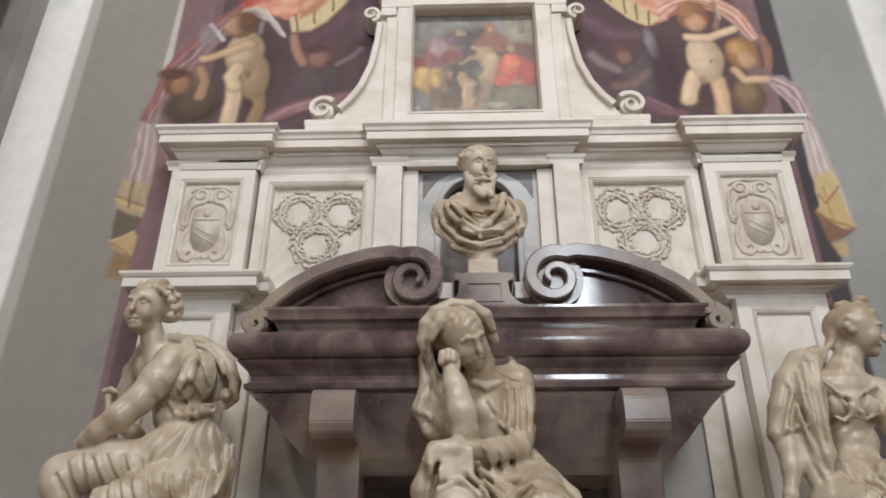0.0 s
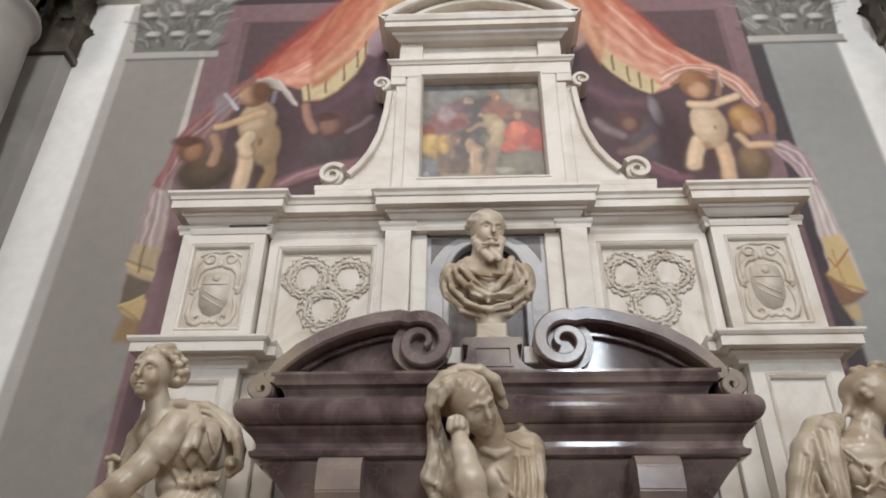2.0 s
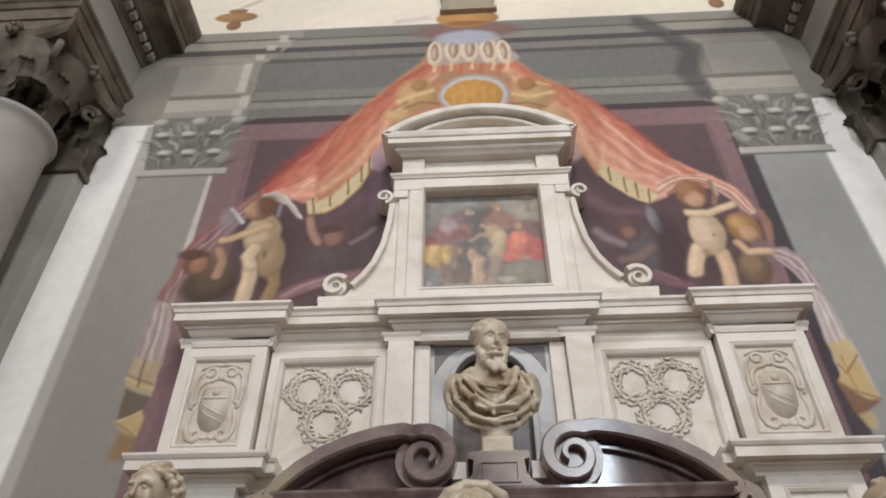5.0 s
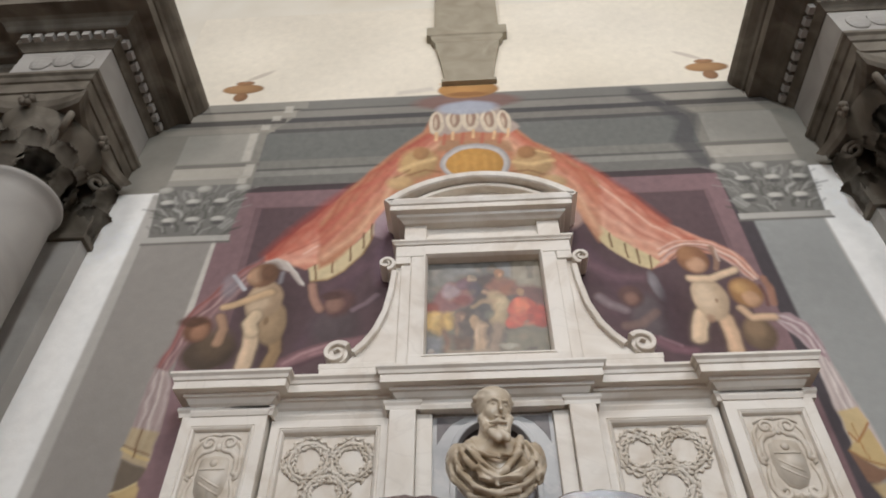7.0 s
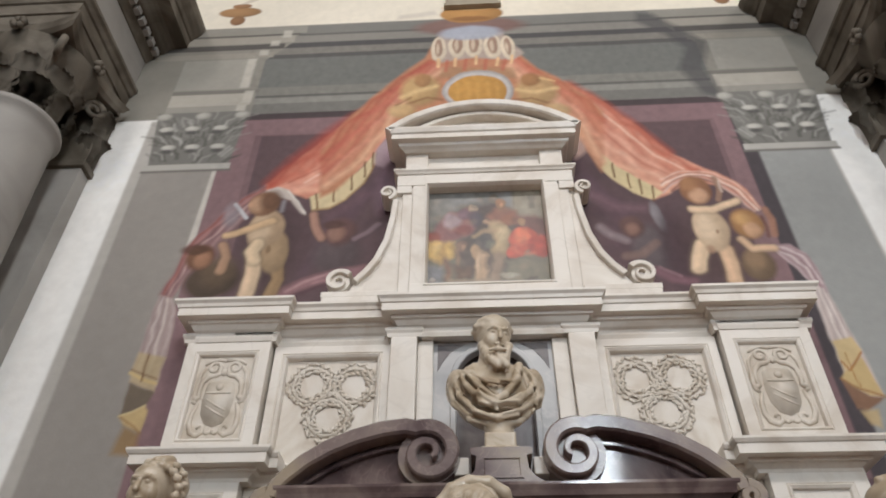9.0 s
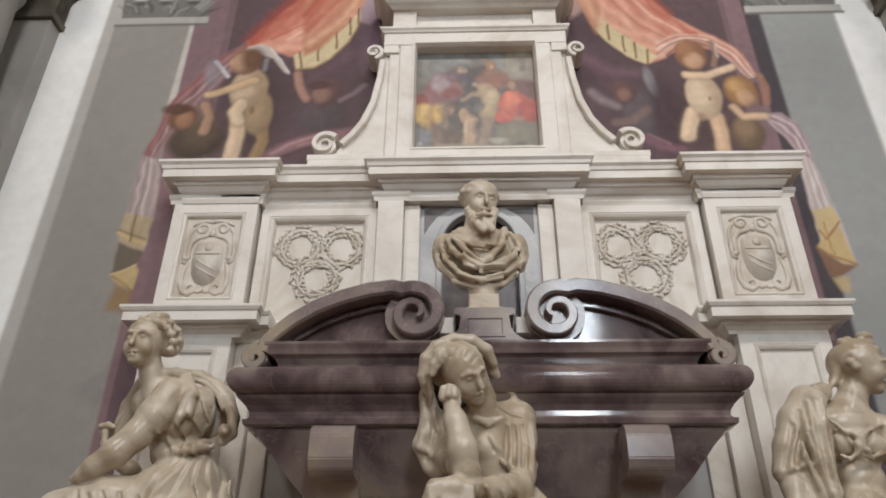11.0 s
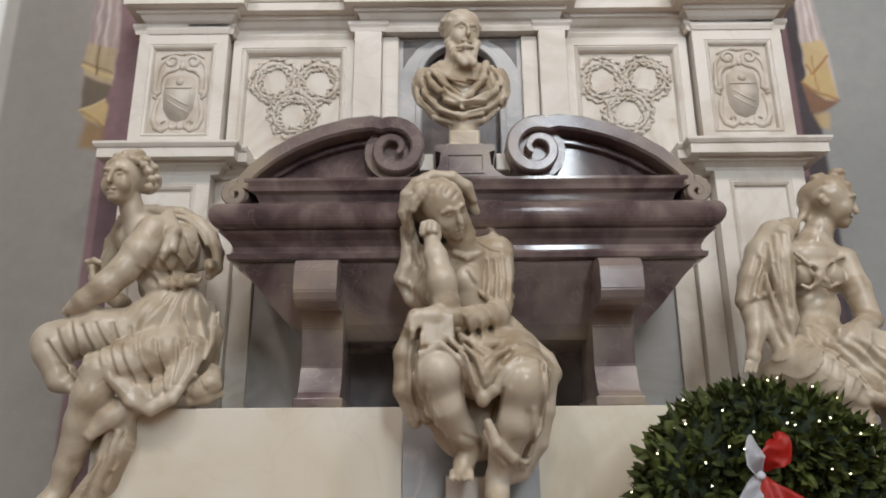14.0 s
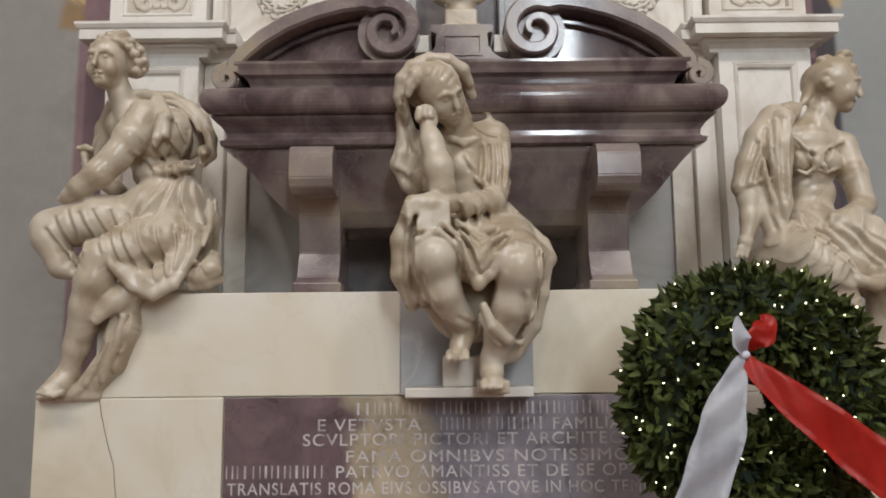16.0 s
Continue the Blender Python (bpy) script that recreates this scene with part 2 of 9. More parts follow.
def band(bm, line, widths, y0, y1):
    """A curved strip in the wall's plane: a line of (x, z) with a width on it, as deep as y0 to y1."""
    pts = [Vector((x, 0, z)) for x, z in line]
    rows = []
    for i, p in enumerate(pts):
        t = (pts[min(i + 1, len(pts) - 1)] - pts[max(i - 1, 0)]).normalized()
        s = Vector((-t.z, 0, t.x)) * (widths[i] / 2)
        d = 0.18 * widths[i]
        a, b = p + s, p - s
        a2, b2 = p + s * 0.72, p - s * 0.72
        rows.append([bm.verts.new(c) for c in ((a.x, y1, a.z), (a.x, y0 + d, a.z), (a2.x, y0, a2.z), (b2.x, y0, b2.z), (b.x, y0 + d, b.z), (b.x, y1, b.z))])
    for r, s in zip(rows, rows[1:]):
        for k in range(6):
            bm.faces.new((r[k], r[(k + 1) % 6], s[(k + 1) % 6], s[k]))
    bm.faces.new(rows[0])
    bm.faces.new(rows[-1][::-1])
    return bm


def spiral(cx, cz, r0, r1, a0, turns, n=40):
    return [(cx + (r0 + (r1 - r0) * i / n) * math.cos(a0 + turns * 6.2832 * i / n), cz + (r0 + (r1 - r0) * i / n) * math.sin(a0 + turns * 6.2832 * i / n)) for i in range(n + 1)]


def ell(bm, c, r, seg=10, rot=None):
    m = Matrix.Translation(c) @ (rot.to_4x4() if rot else Matrix()) @ Matrix.Diagonal((*r, 1))
    bmesh.ops.create_uvsphere(bm, u_segments=seg, v_segments=max(6, seg * 2 // 3), radius=1, matrix=m)
    return bm


# ---- the room ----
def structure(name, bm, mat, label, category="wall"):
    return tagged(finish(name, bm, mat), label, category, "", "structure")


structure("floor", boxed(-14, 14, FAR - 0.3, 0.4, -0.2, 0.0, bevel=0), FLOOR, "worn terracotta floor of the church aisle", "floor")
structure("ceiling", boxed(-14, 14, FAR - 0.3, 0.4, 17.0, 17.3, bevel=0), TIMBER, "dark timber ceiling above the aisle", "ceiling")
structure("wall_west", boxed(-14.3, -14.0, FAR - 0.3, 0.4, 0, 17, bevel=0), AISLE, "plain plaster side wall out of view, toned to cut bounce", "wall")
structure("wall_east", boxed(14.0, 14.3, FAR - 0.3, 0.4, 0, 17, bevel=0), AISLE, "plain plaster end wall out of view, toned to cut bounce", "wall")
# the wall with the windows, built round its openings
bm = bmesh.new()
edges_x = [-14.0]
for wx, ww, wz, wh, _ in sorted(WINDOWS):
    box(bm, edges_x[-1], wx - ww / 2, FAR - 0.3, FAR, 0, 17, bevel=0)
    box(bm, wx - ww / 2, wx + ww / 2, FAR - 0.3, FAR, 0, wz - wh / 2, bevel=0)
    box(bm, wx - ww / 2, wx + ww / 2, FAR - 0.3, FAR, wz + wh / 2, 17, bevel=0)
    edges_x.append(wx + ww / 2)
box(bm, edges_x[-1], 14.0, FAR - 0.3, FAR, 0, 17, bevel=0)
structure("wall_south", bm, AISLE, "plaster wall with tall windows, out of view, toned to cut bounce", "wall")
for i, (wx, ww, wz, wh, _) in enumerate(WINDOWS):
    structure("window_%d" % (i + 1), boxed(wx - ww / 2, wx + ww / 2, FAR - 0.2, FAR - 0.17, wz - wh / 2, wz + wh / 2, bevel=0), GLASS, "tall window with a lamp in its opening, out of view", "window")

# ---- the frescoed wall ----
PX0, PX1, PZ0, PZ1, STEP = -3.8, 3.8, 0.5, 11.4, 0.0125
gx = np.linspace(PX0, PX1, int((PX1 - PX0) / STEP) + 1)
gz = np.linspace(PZ0, PZ1, int((PZ1 - PZ0) / STEP) + 1)
GX, GZ = np.meshgrid(gx, gz)


def soft_noise(X, Z, scale, seed):
    """Smooth value noise of about 0 to 1, without a grid's look."""
    r = np.random.default_rng(seed)
    out = np.zeros_like(X)
    for k in range(14):
        a, f, p = r.uniform(0, 6.28), r.uniform(0.5, 1.6) * scale, r.uniform(0, 6.28)
        out += np.sin((X * math.cos(a) + Z * math.sin(a)) * f + p + 1.3 * np.sin((X * math.sin(a) - Z * math.cos(a)) * f * 0.7 + p * 2))
    return 0.5 + out / 14 * 1.1


class Painter:
    """Brushwork on a plaster grid: each stroke lays a colour over what is there, with soft edges."""

    def __init__(self, X, Z, ground):
        self.X, self.Z = X, Z
        self.ax, self.az = X.mean(0), Z.mean(1)
        self.C = np.ones(X.shape + (3,)) * np.array(ground)

    def lay(self, mask, color, alpha=1.0):
        a = (np.clip(mask, 0, 1) * alpha)[..., None]
        self.C = self.C * (1 - a) + np.asarray(color) * a

    def edge(self, d, soft):
        return np.clip(0.5 - d / soft, 0, 1)

    def patch(self, x0, x1, z0, z1):
        """The part of the grid round a stroke."""
        i0, i1 = np.searchsorted(self.ax, (x0 - 0.1, x1 + 0.1))
        j0, j1 = np.searchsorted(self.az, (z0 - 0.1, z1 + 0.1))
        return slice(j0, j1), slice(i0, i1)

    def blob(self, cx, cz, rx, rz, turn, color, soft=0.25, alpha=1.0, shade=0.0):
        """An oval of paint; shade models it darker away from the upper left, as the painter did."""
        r = max(rx, rz) * (1 + soft)
        w = self.patch(cx - r, cx + r, cz - r, cz + r)
        X, Z = self.X[w], self.Z[w]
        c, s = math.cos(radians(turn)), math.sin(radians(turn))
        u, v = (X - cx) * c + (Z - cz) * s, -(X - cx) * s + (Z - cz) * c
        d = np.sqrt((u / rx) ** 2 + (v / rz) ** 2)
        tone = 1 - shade * np.clip(d * 0.6 + ((X - cx) / rx * 0.35 - (Z - cz) / rz * 0.25), 0, 1.3)
        a = (np.clip((1 - d) / soft + 0.5, 0, 1) * alpha)[..., None]
        self.C[w] = self.C[w] * (1 - a) + (np.asarray(color) * tone[..., None]) * a

    def poly(self, pts, color, soft=0.02, alpha=1.0):
        w = self.patch(min(p[0] for p in pts), max(p[0] for p in pts), min(p[1] for p in pts), max(p[1] for p in pts))
        x, z = self.X[w], self.Z[w]
        best, odd = np.full(x.shape, 1e9), np.zeros(x.shape, bool)
        for (ax, az), (bx, bz) in zip(pts, pts[1:] + pts[:1]):
            ex, ez = bx - ax, bz - az
            t = np.clip(((x - ax) * ex + (z - az) * ez) / (ex * ex + ez * ez + 1e-12), 0, 1)
            best = np.minimum(best, (x - ax - t * ex) ** 2 + (z - az - t * ez) ** 2)
            odd ^= ((az > z) != (bz > z)) & (x < ex * (z - az) / (ez if abs(ez) > 1e-12 else 1e-12) + ax)
        d = np.where(odd, -np.sqrt(best), np.sqrt(best))
        a = (self.edge(d, soft) * alpha)[..., None]
        self.C[w] = self.C[w] * (1 - a) + np.asarray(color) * a

    def line(self, pts, width, color, soft=0.02, alpha=1.0):
        m = width + soft
        w = self.patch(min(p[0] for p in pts) - m, max(p[0] for p in pts) + m, min(p[1] for p in pts) - m, max(p[1] for p in pts) + m)
        x, z = self.X[w], self.Z[w]
        best = np.full(x.shape, 1e9)
        for (ax, az), (bx, bz) in zip(pts, pts[1:]):
            ex, ez = bx - ax, bz - az
            t = np.clip(((x - ax) * ex + (z - az) * ez) / (ex * ex + ez * ez + 1e-12), 0, 1)
            best = np.minimum(best, np.hypot(x - ax - t * ex, z - az - t * ez))
        a = (self.edge(best - width / 2, soft) * alpha)[..., None]
        self.C[w] = self.C[w] * (1 - a) + np.asarray(color) * a


def curve(pts, n=14):
    """A smooth line through the points."""
    q = [np.array(p) for p in pts]
    q = [2 * q[0] - q[1]] + q + [2 * q[-1] - q[-2]]
    out = []
    for a, b, c, d in zip(q, q[1:], q[2:], q[3:]):
        for t in np.arange(n) / n:
            out.append(0.5 * (2 * b + (c - a) * t + (2 * a - 5 * b + 4 * c - d) * t * t + (3 * b - a - 3 * c + d) * t ** 3))
    return out + [q[-2]]


def drape(painter, a, b, n, width, colors, soft, alpha):
    """Folds of cloth between two edges: strokes that run along both, wavering."""
    ca = curve(a, 6)
    cb = curve(b, max(1, round(6 * (len(a) - 1) / (len(b) - 1))))
    for i in range(n):
        q = (i + 0.5) / n
        line = []
        for k in range(len(ca)):
            e = cb[min(len(cb) - 1, round(k * (len(cb) - 1) / (len(ca) - 1)))]
            f = q + 0.05 * math.sin(k * 0.9 + i * 2.1)
            line.append(tuple(ca[k] * (1 - f) + e * f))
        painter.line(line, width * (0.7 + 0.5 * ((i * 7) % 5) / 4), colors[i % len(colors)], soft, alpha)


def c3(r, g, b, k=1.0):
    return np.array(lin(r, g, b)[:3]) * k


def mirror(pts, s):
    return [(x * s, z) for x, z in pts]


K = 1.05
P = Painter(GX, GZ, c3(160, 155, 146, K))
# feigned pilasters and white wall
for s in (-1, 1):
    out, inn = 3.24 * s, 2.5 * s
    edge = 3.4 if s < 0 else 3.22
    P.poly([(3.2 * s, 0), (4 * s, 0), (4 * s, 7.46), (3.2 * s, 7.46)], c3(236, 235, 231, K), 0.03)
    P.poly([(2.5 * s, 0), (edge * s, 0), (edge * s, 7.4), (2.5 * s, 7.4)], c3(178, 173, 166, K), 0.03)
    P.poly([(2.5 * s, 0), (3.28 * s if s < 0 else 3.2, 0), (3.3 * s if s < 0 else 3.2, 6.66), (2.5 * s, 6.66)], c3(150, 144, 137, K) if s < 0 else c3(153, 154, 151, K), 0.025)
    if s < 0:
        # lit edge of the left pilaster, painted into the colour
        P.poly([(-2.63, 5.4), (-2.55, 5.4), (-2.5, 6.66), (-2.6, 6.66)], c3(198, 192, 182, K), 0.02)
    else:
        # feigned shadow painted as a dark strip along the right pilaster
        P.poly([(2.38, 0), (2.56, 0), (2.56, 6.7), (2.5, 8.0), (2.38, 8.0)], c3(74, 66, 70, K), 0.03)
# purple field with its lighter border
P.poly([(-2.56, 0), (2.42, 0), (2.42, 7.45), (-2.56, 7.45)], c3(134, 104, 107, K), 0.02)
P.poly([(-2.2, 0), (2.22, 0), (2.22, 7.1), (-2.2, 7.1)], c3(100, 78, 81, K), 0.02)
P.lay(soft_noise(GX, GZ, 3.0, 5) * (np.abs(GX) < 2.26) * (GZ < 7.12), c3(88, 66, 71, K), 0.6)
P.lay(((np.abs(GX) < 2.5) & (GZ < 3.5)), c3(96, 74, 80, K), 0.7)
# feigned entablature: architrave, frieze, cornice
P.poly([(-4, 7.44), (4, 7.44), (4, 9.08), (-4, 9.08)], c3(122, 120, 114, K), 0.015)
for z0, z1, col in ((7.36, 7.46, (74, 62, 64)), (7.46, 7.62, (118, 116, 110)), (7.62, 7.72, (140, 138, 130)), (7.72, 7.76, (96, 94, 90)), (7.76, 7.9, (128, 126, 118)),
                    (7.9, 8.42, (112, 113, 108)), (8.42, 8.5, (88, 86, 84)), (8.5, 8.62, (126, 122, 114)), (8.62, 8.72, (80, 78, 78)), (8.72, 8.86, (136, 132, 124)), (8.86, 8.9, (98, 96, 92)), (8.9, 9.08, (124, 122, 116))):
    P.poly([(-2.45, z0), (2.4, z0), (2.4, z1), (-2.45, z1)], c3(*col, K), 0.02)
for s in (-1, 1):
    k = K * (1.0 if s < 0 else 0.94)
    P.poly(mirror([(2.38, 7.42), (4, 7.42), (4, 9.1), (2.0, 9.1), (2.1, 8.75), (2.38, 8.4)], s), c3(138, 134, 124, k), 0.015)
    for z0, z1, xa, col in ((7.5, 7.62, 2.46, (150, 146, 136)), (7.62, 7.82, 2.42, (172, 166, 154)), (7.82, 7.88, 2.36, (120, 116, 108)), (7.9, 8.44, 2.5, (156, 152, 142)),
                            (8.46, 8.56, 2.3, (150, 144, 132)), (8.62, 8.72, 2.2, (86, 82, 78)), (8.74, 8.88, 2.1, (158, 152, 140)), (8.88, 8.92, 2.05, (100, 96, 90)), (8.92, 9.06, 1.98, (146, 142, 132))):
        xb = 3.3 if z0 < 8.45 else 4.0
        P.poly(mirror([(xa, z0), (xb, z0), (xb, z1), (xa, z1)], s), c3(*col, k), 0.012)
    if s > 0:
        # stepped shadow of the right entablature, painted into the colour
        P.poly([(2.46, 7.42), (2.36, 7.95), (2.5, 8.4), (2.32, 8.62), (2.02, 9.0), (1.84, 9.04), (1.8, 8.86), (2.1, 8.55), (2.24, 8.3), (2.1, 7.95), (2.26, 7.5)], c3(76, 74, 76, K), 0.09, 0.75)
    else:
        # lit edges of the left entablature, painted block by block
        for za, zb, xa in ((7.46, 7.62, -2.5), (7.66, 7.86, -2.46), (7.92, 8.44, -2.53), (8.5, 8.6, -2.42), (8.68, 8.78, -2.32), (8.84, 8.98, -2.2)):
            P.poly([(xa - 0.05, za), (xa + 0.05, za), (xa + 0.05, zb), (xa - 0.05, zb)], c3(192, 186, 174, K), 0.03, 0.8)
    # feigned capital with its leaves
    P.poly(mirror([(2.46, 6.72), (3.26, 6.72), (3.36, 7.52), (2.4, 7.52)], s), c3(118, 116, 110, K), 0.02)
    rc = random.Random(12)
    for k in range(120):  # leaves as quick curved strokes, dark hollows first
        x, t = rc.uniform(-0.36, 0.36), rc.uniform(0, 1)
        xx, zz = 2.87 + x * (1 + 0.16 * t), 6.76 + 0.7 * t
        dx = x * 0.35 + rc.uniform(-0.05, 0.05)
        tone = rc.choice((78, 90, 140, 156, 170, 186)) if k > 40 else rc.choice((66, 78, 90))
        P.line(mirror([(xx, zz - 0.05), (xx + dx * 0.4, zz + 0.02), (xx + dx + rc.choice((-0.04, 0.04)), zz + 0.06)], s), rc.uniform(0.014, 0.03), c3(tone, tone - 2, tone - 9, K), 0.025, 0.5)
    for xc in (2.62, 2.88, 3.12):
        for zc in (6.98, 7.26):
            q = 0.06 if zc > 7 else 0.0
            P.blob((xc + (xc - 2.87) * q * 2 + q) * s, zc, 0.075, 0.04, 0, c3(204, 200, 190, K), 0.5, 0.85, 0.4)
            P.blob((xc + q) * s, zc - 0.06, 0.06, 0.03, 0, c3(74, 72, 70, K), 0.8, 0.8)
    for q in (2.46, 2.87, 3.28):
        P.blob(q * s, 7.46, 0.08, 0.055, 0, c3(188, 184, 174, K), 0.5, 0.9, 0.45)
    P.poly(mirror([(2.44, 6.64), (3.3, 6.64), (3.3, 6.73), (2.44, 6.73)], s), c3(176, 172, 164, K), 0.012)
    P.line(mirror([(2.44, 6.635), (3.3, 6.635)], s), 0.03, c3(110, 106, 100, K), 0.02)
# cream wall above
P.poly([(-4, 9.08), (4, 9.08), (4, 12), (-4, 12)], c3(226, 216, 196, K), 0.02)
P.lay(soft_noise(GX, GZ, 1.4, 15) * (GZ > 9.08), c3(236, 228, 212, K), 0.6)
P.poly([(-0.95, 9.1), (-0.45, 9.18), (-0.5, 9.26), (-0.9, 9.2)], c3(196, 186, 174, K), 0.05, 0.6)
for s in (-1, 1):  # feigned oil lamps
    P.blob(2.86 * s, 9.42, 0.26, 0.11, 0, c3(176, 132, 84, K), 0.15, 1, 0.4)
    P.blob(2.86 * s, 9.24, 0.09, 0.1, 0, c3(150, 108, 70, K), 0.2, 1, 0.3)
    P.blob(2.86 * s, 9.56, 0.12, 0.05, 0, c3(160, 116, 76, K), 0.2, 1, 0.3)
    P.blob(2.7 * s, 9.72, 0.2, 0.04, 35 * s * -1, c3(190, 176, 160, K), 0.4, 0.7)

# the rest is painted freehand: the hand wavers a little
P.X = GX + 0.022 * (soft_noise(GX, GZ, 7, 31) - 0.5) + 0.012 * (soft_noise(GX, GZ, 22, 32) - 0.5)
P.Z = GZ + 0.022 * (soft_noise(GX, GZ, 7, 33) - 0.5) + 0.012 * (soft_noise(GX, GZ, 22, 34) - 0.5)
# canopy, the fall to the west
P.poly([(-0.734, 7.995), (-1.008, 7.624), (-1.196, 7.400), (-1.525, 7.086), (-1.790, 6.730), (-2.041, 6.406), (-2.061, 6.304), (-1.806, 6.311), (-1.627, 6.201), (-1.438, 6.287), (-1.238, 6.483), (-1.052, 6.743), (-0.952, 6.993), (-0.633, 7.333)], c3(208, 134, 108, K), 0.03, 1)
drape(P, [(-0.731, 7.926), (-1.194, 7.381), (-1.523, 7.068), (-1.788, 6.713), (-2.023, 6.405)], [(-0.712, 7.338), (-0.972, 6.994), (-1.172, 6.586), (-1.441, 6.312), (-1.729, 6.287)], 9, 0.050, (c3(176, 76, 54, K), c3(184, 84, 60, K), c3(198, 104, 80, K), c3(206, 118, 92, K), c3(232, 168, 142, K), c3(210, 132, 108, K), c3(238, 182, 156, K), c3(222, 150, 126, K), c3(234, 178, 146, K)), 0.07, 0.75)
P.line([(-0.773, 7.929), (-1.198, 7.431), (-1.527, 7.109), (-1.794, 6.757), (-2.009, 6.435)], 0.109, c3(168, 62, 44, K), 0.12, 0.75)
P.line([(-1.127, 7.003), (-1.403, 6.653), (-1.674, 6.417)], 0.027, c3(246, 206, 184, K), 0.03, 0.6)
P.line([(-0.915, 7.413), (-1.273, 6.896), (-1.548, 6.607), (-1.822, 6.425)], 0.024, c3(176, 84, 62, K), 0.03, 0.6)
P.poly([(-1.029, 6.798), (-1.136, 6.600), (-1.306, 6.429), (-1.475, 6.294), (-1.604, 6.220), (-1.568, 6.046), (-1.414, 6.062), (-1.264, 6.173), (-1.112, 6.388), (-1.019, 6.648)], c3(212, 192, 148, K), 0.02, 1)
P.line([(-1.544, 6.257), (-1.525, 6.068)], 0.018, c3(112, 72, 38, K), 0.012, 0.9)
P.line([(-1.387, 6.350), (-1.371, 6.158)], 0.018, c3(112, 72, 38, K), 0.012, 0.9)
P.line([(-1.239, 6.499), (-1.225, 6.301)], 0.019, c3(112, 72, 38, K), 0.012, 0.9)
P.line([(-1.126, 6.676), (-1.115, 6.471)], 0.019, c3(112, 72, 38, K), 0.012, 0.9)
P.line([(-1.052, 6.799), (-1.042, 6.590)], 0.019, c3(112, 72, 38, K), 0.012, 0.9)
P.line([(-1.569, 6.051), (-1.415, 6.067), (-1.265, 6.178), (-1.113, 6.393), (-1.019, 6.648)], 0.021, c3(150, 108, 60, K), 0.02, 0.7)
P.poly([(-1.031, 6.837), (-0.952, 6.993), (-0.850, 6.872), (-0.848, 6.677), (-0.948, 6.574), (-1.026, 6.632)], c3(176, 152, 160, K), 0.04, 0.8)
P.poly([(-2.082, 6.320), (-1.926, 6.379), (-1.809, 6.331), (-1.707, 6.175), (-1.619, 6.000), (-1.665, 6.026), (-1.770, 6.188), (-1.905, 6.245), (-2.051, 6.242)], c3(206, 192, 182, K), 0.025, 1)
P.line([(-1.806, 6.311), (-1.698, 6.165), (-1.630, 6.025)], 0.018, c3(236, 228, 218, K), 0.015, 0.8)
P.line([(-2.051, 6.242), (-1.905, 6.245), (-1.769, 6.178)], 0.018, c3(120, 84, 78, K), 0.02, 0.7)
# shadowed folds and a dim boy behind
drape(P, [(-0.943, 6.494), (-1.069, 6.193), (-1.262, 5.959)], [(-1.517, 5.739), (-1.540, 5.390), (-1.638, 5.148)], 8, 0.060, (c3(98, 70, 80, K), c3(80, 62, 70, K), c3(112, 84, 96, K), c3(86, 66, 73, K)), 0.12, 0.55)
P.line([(-0.883, 6.761), (-0.955, 6.390), (-0.899, 6.037)], 0.129, c3(118, 90, 106, K), 0.12, 0.6)
P.line([(-1.109, 6.245), (-1.271, 6.055), (-1.404, 5.966)], 0.072, c3(120, 88, 98, K), 0.1, 0.5)
P.blob(-1.289, 5.529, 0.209, 0.209, 0, c3(98, 84, 86, K), 0.6, 0.9, 0.35)
P.blob(-1.280, 5.783, 0.145, 0.156, 0, c3(116, 82, 78, K), 0.45, 0.95, 0.35)
P.blob(-1.306, 5.766, 0.083, 0.092, 0, c3(158, 118, 102, K), 0.6, 0.85, 0.2)
P.blob(-1.351, 5.869, 0.105, 0.047, 0, c3(92, 64, 58, K), 0.6, 0.8, 0.35)
P.line([(-1.548, 5.997), (-1.518, 5.868), (-1.438, 5.713)], 0.088, c3(99, 74, 63, K), 0.05, 0.7)
P.line([(-1.548, 5.997), (-1.518, 5.868), (-1.438, 5.713)], 0.070, c3(166, 124, 106, K), 0.03, 0.95)
P.line([(-1.562, 6.008), (-1.532, 5.879), (-1.451, 5.723)], 0.027, c3(187, 140, 119, K), 0.05, 0.7)
P.line([(-1.141, 5.686), (-1.037, 5.753), (-0.941, 5.859)], 0.061, c3(74, 61, 64, K), 0.05, 0.7)
P.line([(-1.141, 5.686), (-1.037, 5.753), (-0.941, 5.859)], 0.049, c3(124, 102, 108, K), 0.03, 0.95)
P.line([(-1.151, 5.693), (-1.047, 5.761), (-0.950, 5.867)], 0.019, c3(140, 115, 122, K), 0.05, 0.7)
P.line([(-1.711, 5.119), (-1.550, 5.217), (-1.362, 5.279), (-1.170, 5.325), (-1.041, 5.344)], 0.110, c3(146, 106, 110, K), 0.05, 0.9)
P.line([(-1.670, 5.149), (-1.521, 5.244), (-1.333, 5.311)], 0.023, c3(190, 150, 150, K), 0.03, 0.7)
P.line([(-1.629, 5.088), (-1.446, 5.161), (-1.228, 5.245)], 0.023, c3(92, 60, 68, K), 0.03, 0.7)
P.line([(-1.453, 5.221), (-1.264, 5.275), (-1.135, 5.290)], 0.020, c3(176, 134, 138, K), 0.03, 0.6)
